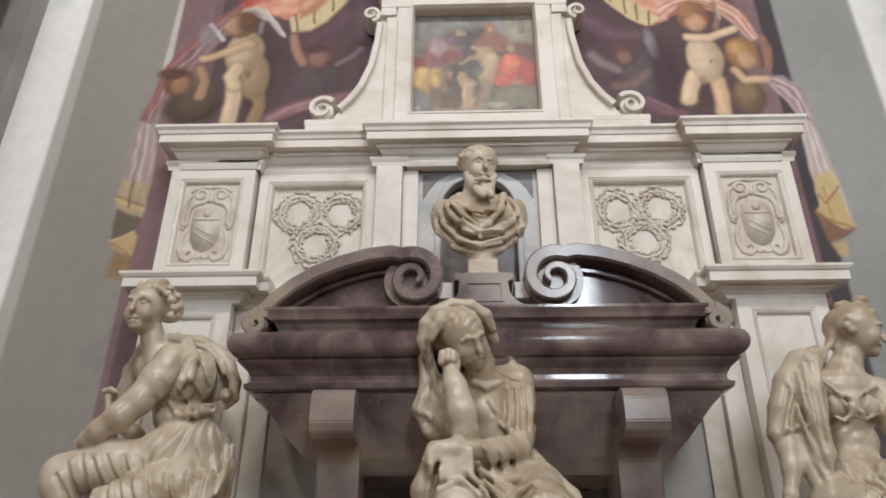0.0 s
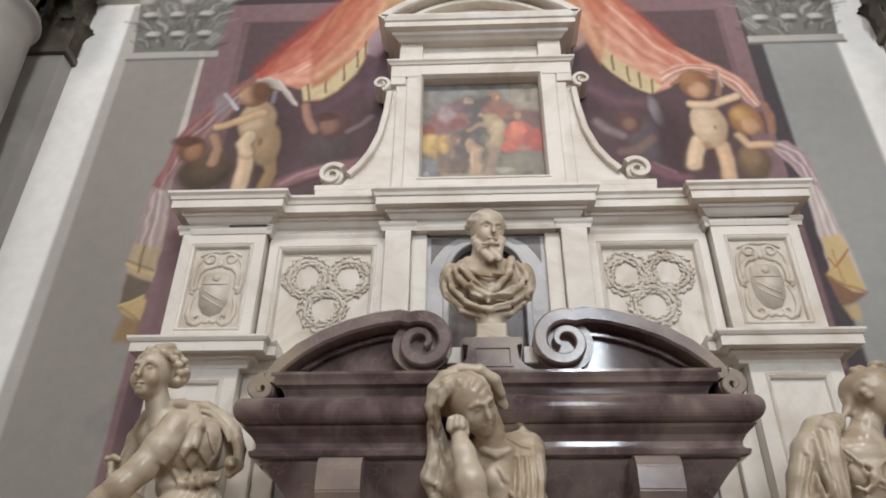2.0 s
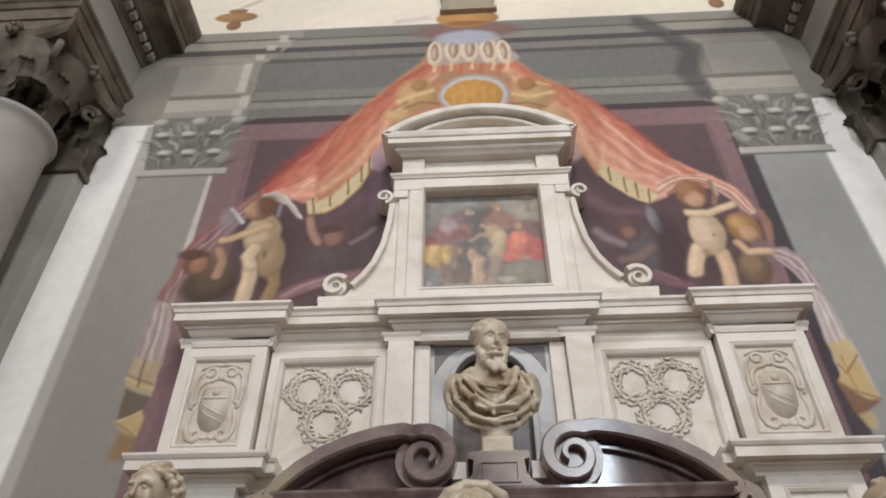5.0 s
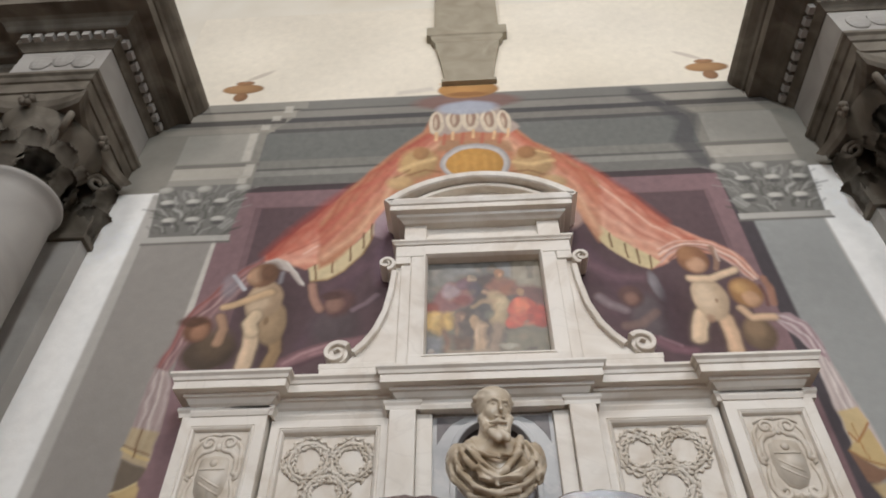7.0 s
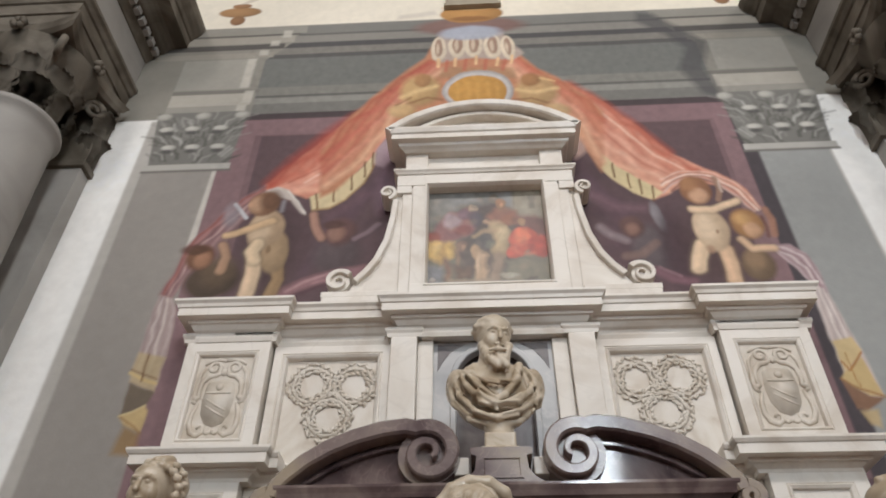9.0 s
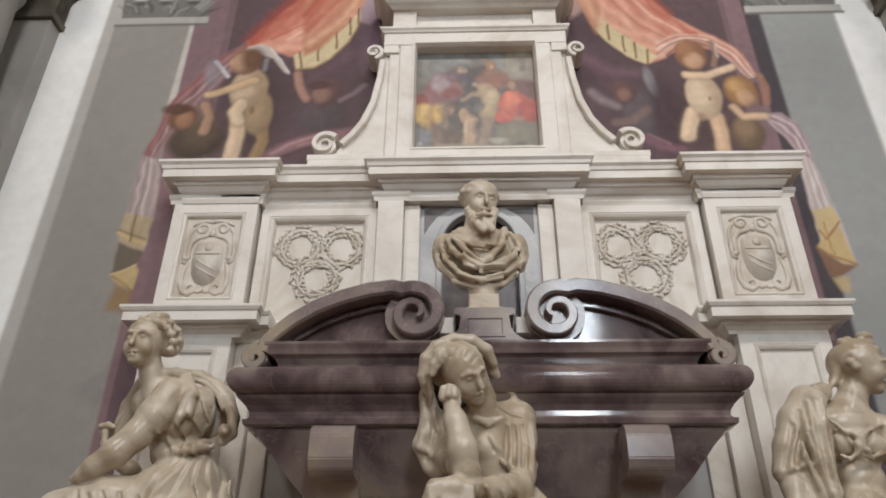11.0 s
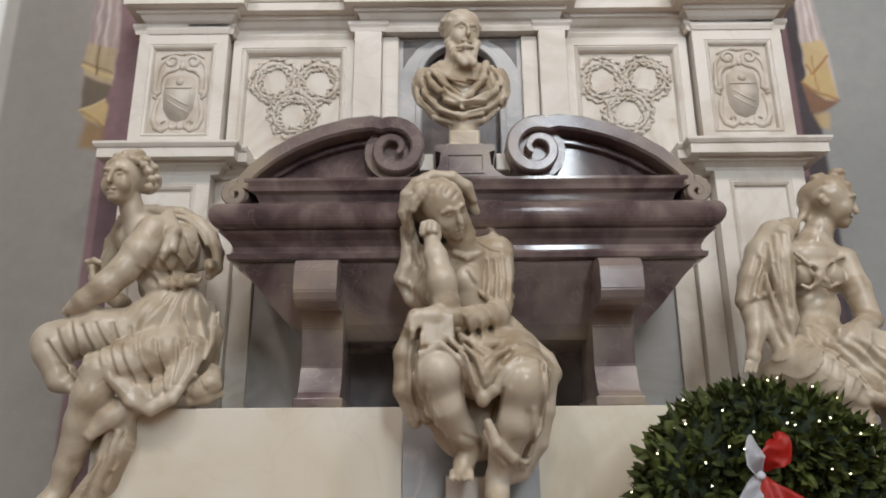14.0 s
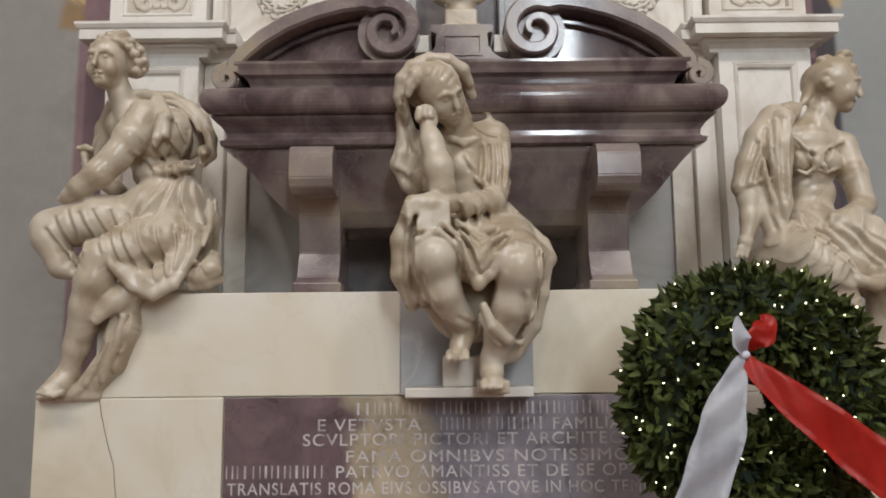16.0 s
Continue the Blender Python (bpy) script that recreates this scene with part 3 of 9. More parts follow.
# cloth over the boys, then the hanging end
P.poly([(-2.041, 6.406), (-2.232, 6.236), (-2.380, 6.071), (-2.514, 5.863), (-2.618, 5.640), (-2.652, 5.403), (-2.727, 5.143), (-2.601, 5.098), (-2.529, 5.339), (-2.393, 5.634), (-2.278, 5.829), (-2.123, 6.039), (-2.042, 6.232)], c3(146, 108, 108, K), 0.04, 1)
drape(P, [(-2.038, 6.385), (-2.229, 6.221), (-2.376, 6.051), (-2.510, 5.849), (-2.605, 5.626), (-2.649, 5.352), (-2.704, 5.142)], [(-2.043, 6.242), (-2.141, 6.040), (-2.281, 5.843), (-2.395, 5.643), (-2.487, 5.473), (-2.550, 5.286), (-2.603, 5.106)], 6, 0.025, (c3(150, 66, 54, K), c3(178, 120, 112, K), c3(118, 80, 82, K), c3(196, 164, 158, K), c3(126, 92, 94, K), c3(170, 138, 136, K)), 0.03, 0.75)
P.poly([(-2.717, 5.142), (-2.727, 4.962), (-2.737, 4.767), (-2.740, 4.518), (-2.737, 4.322), (-2.522, 4.231), (-2.505, 4.435), (-2.517, 4.716), (-2.525, 4.947), (-2.597, 5.106)], c3(172, 152, 148, K), 0.025, 1)
drape(P, [(-2.707, 5.126), (-2.725, 4.955), (-2.735, 4.760), (-2.739, 4.449)], [(-2.588, 5.097), (-2.533, 4.928), (-2.528, 4.688), (-2.510, 4.276)], 6, 0.020, (c3(148, 126, 126, K), c3(204, 190, 184, K), c3(150, 128, 126, K), c3(220, 208, 198, K), c3(164, 142, 138, K), c3(190, 172, 166, K)), 0.025, 0.8)
P.poly([(-2.742, 4.588), (-2.744, 4.467), (-2.737, 4.322), (-2.522, 4.231), (-2.513, 4.375), (-2.511, 4.528), (-2.619, 4.566)], c3(188, 166, 124, K), 0.03, 0.85)
P.line([(-2.751, 4.409), (-2.643, 4.345), (-2.523, 4.302)], 0.027, c3(210, 182, 122, K), 0.015, 0.9)
P.line([(-2.747, 4.436), (-2.642, 4.386), (-2.528, 4.342)], 0.012, c3(122, 84, 46, K), 0.012, 0.8)
P.line([(-2.650, 4.567), (-2.648, 4.430), (-2.644, 4.329)], 0.015, c3(116, 78, 44, K), 0.012, 0.85)
P.poly([(-2.737, 4.322), (-2.522, 4.231), (-2.568, 4.124), (-2.735, 4.041), (-2.738, 4.186)], c3(112, 98, 82, K), 0.025, 1)
P.poly([(-2.568, 4.124), (-2.540, 4.085), (-2.547, 3.909), (-2.685, 3.973), (-2.739, 4.035)], c3(196, 168, 114, K), 0.02, 1)
P.line([(-2.733, 4.035), (-2.622, 3.971), (-2.547, 3.909)], 0.012, c3(140, 96, 48, K), 0.01, 0.8)
P.line([(-2.568, 4.124), (-2.646, 4.082), (-2.735, 4.041)], 0.018, c3(216, 192, 136, K), 0.015, 0.8)
P.poly([(-2.683, 3.967), (-2.545, 3.903), (-2.537, 3.757), (-2.705, 3.761)], c3(150, 116, 66, K), 0.05, 0.85)
# crouching boy, then the standing one
P.blob(-2.315, 5.276, 0.227, 0.191, 0, c3(88, 72, 58, K), 0.35, 1, 0.4)
P.blob(-2.271, 5.379, 0.155, 0.170, 0, c3(108, 88, 68, K), 0.5, 0.8, 0.35)
P.blob(-2.467, 5.537, 0.124, 0.141, 0, c3(128, 88, 64, K), 0.35, 1, 0.4)
P.blob(-2.440, 5.505, 0.075, 0.087, 0, c3(172, 124, 94, K), 0.6, 0.8, 0.2)
P.blob(-2.521, 5.622, 0.118, 0.054, 0, c3(92, 62, 46, K), 0.6, 0.8, 0.35)
P.line([(-2.296, 5.661), (-2.241, 5.527), (-2.264, 5.378)], 0.101, c3(99, 78, 61, K), 0.05, 0.7)
P.line([(-2.296, 5.661), (-2.241, 5.527), (-2.264, 5.378)], 0.081, c3(166, 130, 102, K), 0.03, 0.95)
P.line([(-2.313, 5.674), (-2.257, 5.539), (-2.280, 5.390)], 0.032, c3(187, 146, 115, K), 0.05, 0.7)
P.blob(-1.859, 5.620, 0.241, 0.535, 0, c3(62, 46, 46, K), 0.8, 0.55, 0)
P.line([(-1.788, 5.443), (-1.755, 5.274), (-1.807, 5.115)], 0.128, c3(87, 70, 50, K), 0.05, 0.7)
P.line([(-1.788, 5.443), (-1.755, 5.274), (-1.807, 5.115)], 0.103, c3(146, 118, 84, K), 0.03, 0.95)
P.line([(-1.808, 5.458), (-1.775, 5.289), (-1.827, 5.129)], 0.040, c3(164, 133, 94, K), 0.05, 0.7)
P.line([(-1.988, 5.516), (-1.987, 5.325), (-2.008, 5.115)], 0.153, c3(122, 105, 86, K), 0.05, 0.7)
P.line([(-1.988, 5.516), (-1.987, 5.325), (-2.008, 5.115)], 0.123, c3(204, 176, 144, K), 0.03, 0.95)
P.line([(-2.013, 5.534), (-2.012, 5.343), (-2.032, 5.132)], 0.048, c3(230, 198, 162, K), 0.05, 0.7)
P.blob(-1.828, 5.574, 0.123, 0.230, 0, c3(172, 143, 108, K), 0.25, 1, 0.45)
P.blob(-1.949, 5.851, 0.169, 0.225, 0, c3(188, 158, 124, K), 0.2, 1, 0.35)
P.blob(-1.998, 5.830, 0.099, 0.159, 0, c3(208, 181, 149, K), 0.7, 0.75, 0.15)
P.blob(-1.882, 5.612, 0.024, 0.040, 0, c3(120, 92, 62, K), 0.8, 0.7, 0)
P.line([(-1.899, 5.933), (-2.057, 5.865), (-2.203, 5.807), (-2.293, 5.783)], 0.088, c3(118, 98, 74, K), 0.05, 0.7)
P.line([(-1.899, 5.933), (-2.057, 5.865), (-2.203, 5.807), (-2.293, 5.783)], 0.070, c3(198, 164, 124, K), 0.03, 0.95)
P.line([(-1.913, 5.944), (-2.071, 5.876), (-2.218, 5.818), (-2.307, 5.794)], 0.027, c3(223, 185, 140, K), 0.05, 0.7)
P.line([(-1.988, 5.670), (-2.027, 5.583), (-1.991, 5.494)], 0.140, c3(123, 108, 87, K), 0.05, 0.7)
P.line([(-1.988, 5.670), (-2.027, 5.583), (-1.991, 5.494)], 0.112, c3(206, 180, 146, K), 0.03, 0.95)
P.line([(-2.010, 5.687), (-2.050, 5.600), (-2.013, 5.511)], 0.044, c3(232, 203, 164, K), 0.05, 0.7)
P.blob(-2.008, 6.160, 0.138, 0.160, 0, c3(150, 108, 78, K), 0.25, 1, 0.4)
P.blob(-2.072, 6.154, 0.073, 0.100, 0, c3(196, 154, 120, K), 0.6, 0.85, 0.2)
P.blob(-1.952, 6.197, 0.102, 0.131, 0, c3(110, 76, 54, K), 0.6, 0.85, 0.3)
P.blob(-2.130, 6.157, 0.022, 0.035, 0, c3(196, 150, 116, K), 0.5, 0.9, 0)
P.line([(-2.273, 6.164), (-2.219, 6.092), (-2.157, 5.993)], 0.040, c3(206, 208, 212, K), 0.02, 0.85)
P.blob(-2.294, 6.033, 0.079, 0.146, 0, c3(150, 142, 148, K), 0.7, 0.7, 0.2)
P.line([(-1.823, 6.181), (-1.834, 6.059)], 0.036, c3(150, 146, 150, K), 0.03, 0.7)
# canopy, the fall to the east
P.poly([(0.898, 7.812), (1.285, 7.380), (1.533, 7.000), (1.762, 6.641), (1.978, 6.468), (2.186, 6.300), (2.316, 6.133), (2.388, 5.902), (2.311, 5.869), (2.195, 6.065), (2.093, 6.209), (1.825, 6.259), (1.616, 6.095), (1.485, 6.043), (1.313, 6.150), (1.166, 6.330), (1.054, 6.557), (0.974, 6.787), (0.835, 7.236)], c3(216, 148, 122, K), 0.03, 1)
drape(P, [(0.933, 7.755), (1.280, 7.343), (1.527, 6.966), (1.757, 6.614), (1.972, 6.442)], [(0.871, 7.203), (1.048, 6.783), (1.227, 6.499), (1.438, 6.264), (1.624, 6.134)], 9, 0.050, (c3(180, 84, 58, K), c3(192, 98, 72, K), c3(214, 140, 112, K), c3(196, 112, 88, K), c3(232, 172, 146, K), c3(212, 140, 114, K), c3(238, 186, 158, K), c3(222, 158, 128, K), c3(236, 184, 150, K)), 0.06, 0.75)
P.line([(0.934, 7.768), (1.283, 7.368), (1.531, 6.989), (1.748, 6.659)], 0.073, c3(178, 76, 50, K), 0.09, 0.75)
P.line([(1.131, 7.403), (1.375, 6.963), (1.610, 6.612), (1.826, 6.429)], 0.024, c3(246, 208, 184, K), 0.03, 0.6)
P.line([(1.005, 7.348), (1.245, 6.856), (1.483, 6.511), (1.701, 6.342)], 0.023, c3(180, 96, 70, K), 0.03, 0.6)
P.poly([(1.035, 6.800), (1.228, 6.504), (1.440, 6.274), (1.587, 6.126), (1.485, 6.043), (1.312, 6.140), (1.158, 6.330), (1.054, 6.557)], c3(216, 196, 148, K), 0.02, 1)
P.line([(1.097, 6.707), (1.091, 6.512)], 0.018, c3(112, 72, 38, K), 0.012, 0.9)
P.line([(1.197, 6.538), (1.190, 6.349)], 0.018, c3(112, 72, 38, K), 0.012, 0.9)
P.line([(1.310, 6.384), (1.301, 6.201)], 0.018, c3(112, 72, 38, K), 0.012, 0.9)
P.line([(1.404, 6.307), (1.393, 6.126)], 0.018, c3(112, 72, 38, K), 0.012, 0.9)
P.line([(1.499, 6.210), (1.487, 6.033)], 0.017, c3(112, 72, 38, K), 0.012, 0.9)
P.poly([(0.897, 7.262), (0.991, 6.928), (0.985, 6.703), (0.876, 6.599), (0.809, 6.657)], c3(186, 152, 140, K), 0.05, 0.8)
# dim boys and folds in the shade
drape(P, [(0.883, 6.653), (0.987, 6.329), (1.161, 6.069)], [(1.069, 5.478), (1.360, 5.297), (1.586, 5.165)], 8, 0.060, (c3(104, 74, 84, K), c3(82, 64, 72, K), c3(116, 86, 98, K), c3(88, 68, 75, K)), 0.12, 0.55)
P.line([(0.960, 6.129), (1.147, 5.983), (1.382, 5.952)], 0.090, c3(132, 98, 108, K), 0.09, 0.6)
P.blob(1.370, 5.486, 0.161, 0.265, 0, c3(104, 92, 94, K), 0.5, 0.9, 0.4)
P.blob(1.243, 5.735, 0.106, 0.126, 0, c3(112, 82, 76, K), 0.4, 0.95, 0.3)
P.blob(1.245, 5.708, 0.060, 0.072, 0, c3(150, 112, 98, K), 0.6, 0.8, 0.2)
P.line([(0.975, 5.739), (1.062, 5.645), (1.168, 5.582)], 0.073, c3(146, 130, 132, K), 0.05, 0.8)
P.blob(1.490, 5.839, 0.050, 0.175, 10, c3(148, 142, 146, K), 0.5, 0.8, 0.3)
P.line([(1.156, 5.410), (1.288, 5.426), (1.424, 5.549)], 0.071, c3(132, 106, 98, K), 0.04, 0.8)
P.blob(1.577, 5.499, 0.122, 0.385, 0, c3(70, 50, 56, K), 0.7, 0.7, 0)
P.line([(1.368, 5.255), (1.493, 5.169), (1.640, 5.131)], 0.075, c3(132, 92, 102, K), 0.05, 0.8)
P.line([(1.406, 5.287), (1.546, 5.199)], 0.019, c3(172, 130, 138, K), 0.03, 0.6)
# cloth over the boys
drape(P, [(1.590, 6.317), (1.822, 6.408), (2.030, 6.386), (2.209, 6.253), (2.319, 6.083), (2.390, 5.888)], [(1.584, 6.106), (1.754, 6.257), (1.939, 6.298), (2.103, 6.179), (2.216, 6.016), (2.308, 5.859)], 5, 0.020, (c3(226, 190, 170, K), c3(182, 132, 116, K), c3(234, 206, 188, K), c3(160, 112, 104, K), c3(206, 172, 160, K)), 0.02, 0.85)
P.line([(1.667, 6.142), (1.782, 6.256), (1.939, 6.298), (2.081, 6.230)], 0.021, c3(130, 84, 74, K), 0.02, 0.8)
P.poly([(2.326, 5.482), (2.493, 5.484), (2.595, 5.385), (2.643, 5.170), (2.634, 4.948), (2.550, 4.894), (2.527, 5.080), (2.485, 5.209), (2.409, 5.335)], c3(176, 150, 152, K), 0.025, 1)
drape(P, [(2.341, 5.490), (2.503, 5.466), (2.597, 5.360), (2.642, 5.122)], [(2.370, 5.395), (2.454, 5.259), (2.515, 5.108), (2.536, 4.925)], 6, 0.018, (c3(150, 122, 128, K), c3(214, 196, 194, K), c3(146, 116, 122, K), c3(220, 204, 200, K), c3(158, 130, 134, K), c3(196, 174, 174, K)), 0.02, 0.85)
P.poly([(2.536, 5.107), (2.635, 4.967), (2.661, 4.786), (2.687, 4.600), (2.713, 4.454), (2.718, 4.075), (2.611, 4.041), (2.500, 4.254), (2.504, 4.554), (2.514, 4.840)], c3(196, 180, 174, K), 0.025, 1)
drape(P, [(2.618, 5.006), (2.658, 4.779), (2.684, 4.593), (2.705, 4.448)], [(2.535, 5.048), (2.513, 4.785), (2.515, 4.553), (2.507, 4.351)], 6, 0.018, (c3(164, 146, 144, K), c3(222, 210, 204, K), c3(170, 152, 150, K), c3(226, 216, 208, K), c3(178, 160, 156, K), c3(206, 192, 186, K)), 0.02, 0.8)
P.poly([(2.509, 4.536), (2.674, 4.565), (2.710, 4.448), (2.677, 4.395), (2.508, 4.276)], c3(208, 182, 130, K), 0.02, 1)
P.poly([(2.508, 4.276), (2.685, 4.395), (2.721, 4.075), (2.625, 4.078), (2.463, 4.214)], c3(200, 172, 116, K), 0.02, 1)
P.line([(2.516, 4.361), (2.552, 4.284), (2.697, 4.428)], 0.017, c3(168, 108, 46, K), 0.012, 0.9)
P.line([(2.564, 4.432), (2.566, 4.284), (2.587, 4.156)], 0.011, c3(176, 122, 54, K), 0.012, 0.8)
P.line([(2.465, 4.220), (2.579, 4.135), (2.721, 4.075)], 0.016, c3(150, 96, 44, K), 0.015, 0.85)
P.poly([(2.463, 4.214), (2.625, 4.078), (2.719, 4.069), (2.579, 3.970), (2.504, 3.984)], c3(134, 98, 74, K), 0.02, 1)
P.poly([(2.524, 3.966), (2.641, 3.980), (2.613, 3.841), (2.546, 3.871)], c3(198, 170, 118, K), 0.03, 0.85)
# second boy, then the standing one
P.blob(2.186, 5.283, 0.137, 0.171, 0, c3(126, 102, 78, K), 0.3, 1, 0.4)
P.blob(2.165, 5.346, 0.081, 0.099, 0, c3(166, 134, 100, K), 0.7, 0.6, 0.2)
P.blob(2.215, 5.726, 0.137, 0.170, 0, c3(180, 130, 78, K), 0.3, 1, 0.4)
P.blob(2.238, 5.653, 0.071, 0.088, 0, c3(208, 162, 124, K), 0.5, 0.9, 0.25)
P.blob(2.187, 5.782, 0.072, 0.072, 0, c3(212, 166, 104, K), 0.7, 0.7, 0.2)
P.line([(2.417, 5.887), (2.423, 5.771), (2.390, 5.593)], 0.060, c3(166, 118, 94, K), 0.03, 0.9)
P.line([(2.357, 5.797), (2.358, 5.683), (2.342, 5.573)], 0.026, c3(112, 72, 58, K), 0.02, 0.8)
P.line([(2.119, 5.552), (2.189, 5.454), (2.354, 5.447)], 0.079, c3(123, 102, 81, K), 0.05, 0.7)
P.line([(2.119, 5.552), (2.189, 5.454), (2.354, 5.447)], 0.063, c3(206, 170, 136, K), 0.03, 0.95)
P.line([(2.111, 5.562), (2.181, 5.464), (2.345, 5.457)], 0.025, c3(232, 192, 153, K), 0.05, 0.7)
P.blob(1.866, 5.486, 0.224, 0.426, 0, c3(70, 50, 46, K), 0.8, 0.5, 0)
P.line([(1.785, 5.511), (1.725, 5.364), (1.709, 5.266)], 0.151, c3(128, 110, 90, K), 0.05, 0.7)
P.line([(1.785, 5.511), (1.725, 5.364), (1.709, 5.266)], 0.121, c3(214, 184, 150, K), 0.03, 0.95)
P.line([(1.767, 5.530), (1.708, 5.383), (1.692, 5.284)], 0.047, c3(241, 207, 169, K), 0.05, 0.7)
P.line([(1.966, 5.460), (1.973, 5.312), (1.962, 5.126)], 0.143, c3(122, 100, 80, K), 0.05, 0.7)
P.line([(1.966, 5.460), (1.973, 5.312), (1.962, 5.126)], 0.115, c3(204, 168, 134, K), 0.03, 0.95)
P.line([(1.950, 5.478), (1.957, 5.329), (1.947, 5.143)], 0.045, c3(230, 189, 151, K), 0.05, 0.7)
P.blob(1.903, 5.682, 0.150, 0.240, 0, c3(212, 182, 148, K), 0.18, 1, 0.35)
P.blob(1.870, 5.706, 0.085, 0.161, 0, c3(228, 202, 170, K), 0.7, 0.7, 0.15)
P.blob(1.950, 5.657, 0.013, 0.022, 0, c3(140, 104, 78, K), 0.8, 0.8, 0)
P.blob(1.845, 5.465, 0.038, 0.042, 0, c3(170, 132, 104, K), 0.8, 0.7, 0)
P.line([(1.800, 5.913), (1.967, 5.904), (2.194, 5.998)], 0.090, c3(130, 111, 91, K), 0.05, 0.7)
P.line([(1.800, 5.913), (1.967, 5.904), (2.194, 5.998)], 0.072, c3(218, 186, 152, K), 0.03, 0.95)
P.line([(1.789, 5.924), (1.957, 5.916), (2.184, 6.010)], 0.028, c3(245, 210, 171, K), 0.05, 0.7)
P.blob(1.878, 6.155, 0.137, 0.177, 0, c3(158, 108, 74, K), 0.25, 1, 0.4)
P.blob(1.889, 6.081, 0.082, 0.097, 0, c3(214, 166, 130, K), 0.5, 0.9, 0.2)
P.blob(1.834, 6.223, 0.069, 0.090, 0, c3(180, 128, 84, K), 0.7, 0.7, 0.2)
P.line([(2.064, 6.292), (2.090, 6.169), (2.047, 6.024)], 0.049, c3(156, 120, 98, K), 0.02, 0.9)
P.line([(2.091, 6.260), (2.098, 6.119)], 0.021, c3(206, 184, 170, K), 0.015, 0.7)
# crown of the canopy
P.poly([(-0.440, 8.722), (0.307, 8.663), (0.440, 8.334), (0.626, 8.042), (0.842, 7.857), (1.064, 7.562), (1.218, 7.287), (1.094, 6.420), (0.985, 6.728), (0.906, 7.053), (0.314, 7.259), (-0.070, 7.326), (-0.514, 7.311), (-0.953, 7.168), (-1.043, 6.845), (-1.206, 6.546), (-1.364, 6.298), (-1.506, 6.199), (-1.580, 6.837), (-1.328, 7.341), (-1.125, 7.673), (-0.879, 7.978), (-0.590, 8.318)], c3(190, 128, 92, K), 0.05, 1)
drape(P, [(-0.543, 8.278), (-0.876, 7.920), (-1.122, 7.617), (-1.324, 7.297), (-1.573, 6.777)], [(-0.377, 8.090), (-0.720, 7.636), (-0.928, 7.208), (-1.070, 6.847), (-1.467, 6.303)], 8, 0.050, (c3(168, 62, 46, K), c3(176, 76, 58, K), c3(190, 92, 74, K), c3(206, 116, 92, K), c3(184, 92, 74, K), c3(220, 150, 122, K), c3(200, 128, 102, K), c3(226, 176, 140, K)), 0.06, 0.75)
drape(P, [(0.435, 8.257), (0.649, 7.967), (0.863, 7.784), (1.058, 7.518), (1.211, 7.244)], [(0.306, 8.090), (0.487, 7.740), (0.712, 7.407), (0.919, 7.052), (1.099, 6.457)], 8, 0.050, (c3(178, 80, 56, K), c3(190, 96, 70, K), c3(208, 126, 98, K), c3(192, 108, 84, K), c3(222, 160, 130, K), c3(204, 136, 108, K), c3(228, 180, 146, K), c3(216, 160, 124, K)), 0.06, 0.75)
P.blob(-0.622, 7.746, 0.209, 0.262, 0, c3(204, 166, 108, K), 0.4, 0.95, 0.4)
P.blob(-0.596, 7.910, 0.088, 0.116, 0, c3(180, 130, 80, K), 0.4, 0.9, 0.35)
P.line([(-0.806, 7.642), (-0.665, 7.725), (-0.463, 7.805)], 0.058, c3(226, 190, 130, K), 0.05, 0.8)
P.line([(-0.745, 7.525), (-0.547, 7.616), (-0.404, 7.570)], 0.026, c3(128, 80, 44, K), 0.04, 0.8)
P.blob(-0.798, 7.417, 0.141, 0.115, 0, c3(206, 172, 116, K), 0.5, 0.8, 0.3)
P.line([(-0.858, 7.510), (-0.720, 7.627)], 0.020, c3(130, 84, 46, K), 0.03, 0.7)
P.blob(0.595, 7.663, 0.209, 0.257, 0, c3(198, 160, 106, K), 0.4, 0.95, 0.4)
P.blob(0.538, 7.854, 0.098, 0.114, 0, c3(170, 118, 70, K), 0.4, 0.9, 0.35)
P.line([(0.398, 7.699), (0.593, 7.640), (0.797, 7.695)], 0.051, c3(224, 188, 130, K), 0.05, 0.8)
P.line([(0.330, 7.521), (0.529, 7.544), (0.689, 7.453)], 0.025, c3(124, 80, 46, K), 0.04, 0.8)
P.blob(0.761, 7.338, 0.137, 0.104, 0, c3(200, 168, 116, K), 0.5, 0.8, 0.3)
P.line([(0.641, 7.871), (0.780, 7.814)], 0.023, c3(226, 186, 124, K), 0.03, 0.8)
P.poly([(-0.392, 8.131), (0.364, 8.076), (0.411, 7.887), (-0.435, 7.947)], c3(166, 128, 92, K), 0.05, 0.7)
P.blob(-0.014, 7.704, 0.378, 0.352, 0, c3(172, 164, 160, K), 0.06, 1, 0.15)
P.blob(-0.014, 7.704, 0.349, 0.315, 0, c3(196, 190, 186, K), 0.08, 1, 0.1)
P.blob(-0.020, 7.695, 0.309, 0.269, 0, c3(206, 150, 62, K), 0.06, 1, 0.25)
P.line([(-0.231, 7.841), (-0.228, 7.549)], 0.020, c3(226, 174, 86, K), 0.04, 0.3)
P.line([(-0.178, 7.848), (-0.177, 7.546)], 0.020, c3(184, 130, 54, K), 0.04, 0.3)
P.line([(-0.126, 7.855), (-0.126, 7.542)], 0.020, c3(226, 174, 86, K), 0.04, 0.3)
P.line([(-0.073, 7.861), (-0.075, 7.539)], 0.020, c3(184, 130, 54, K), 0.04, 0.3)
P.line([(-0.021, 7.868), (-0.025, 7.536)], 0.020, c3(226, 174, 86, K), 0.04, 0.3)
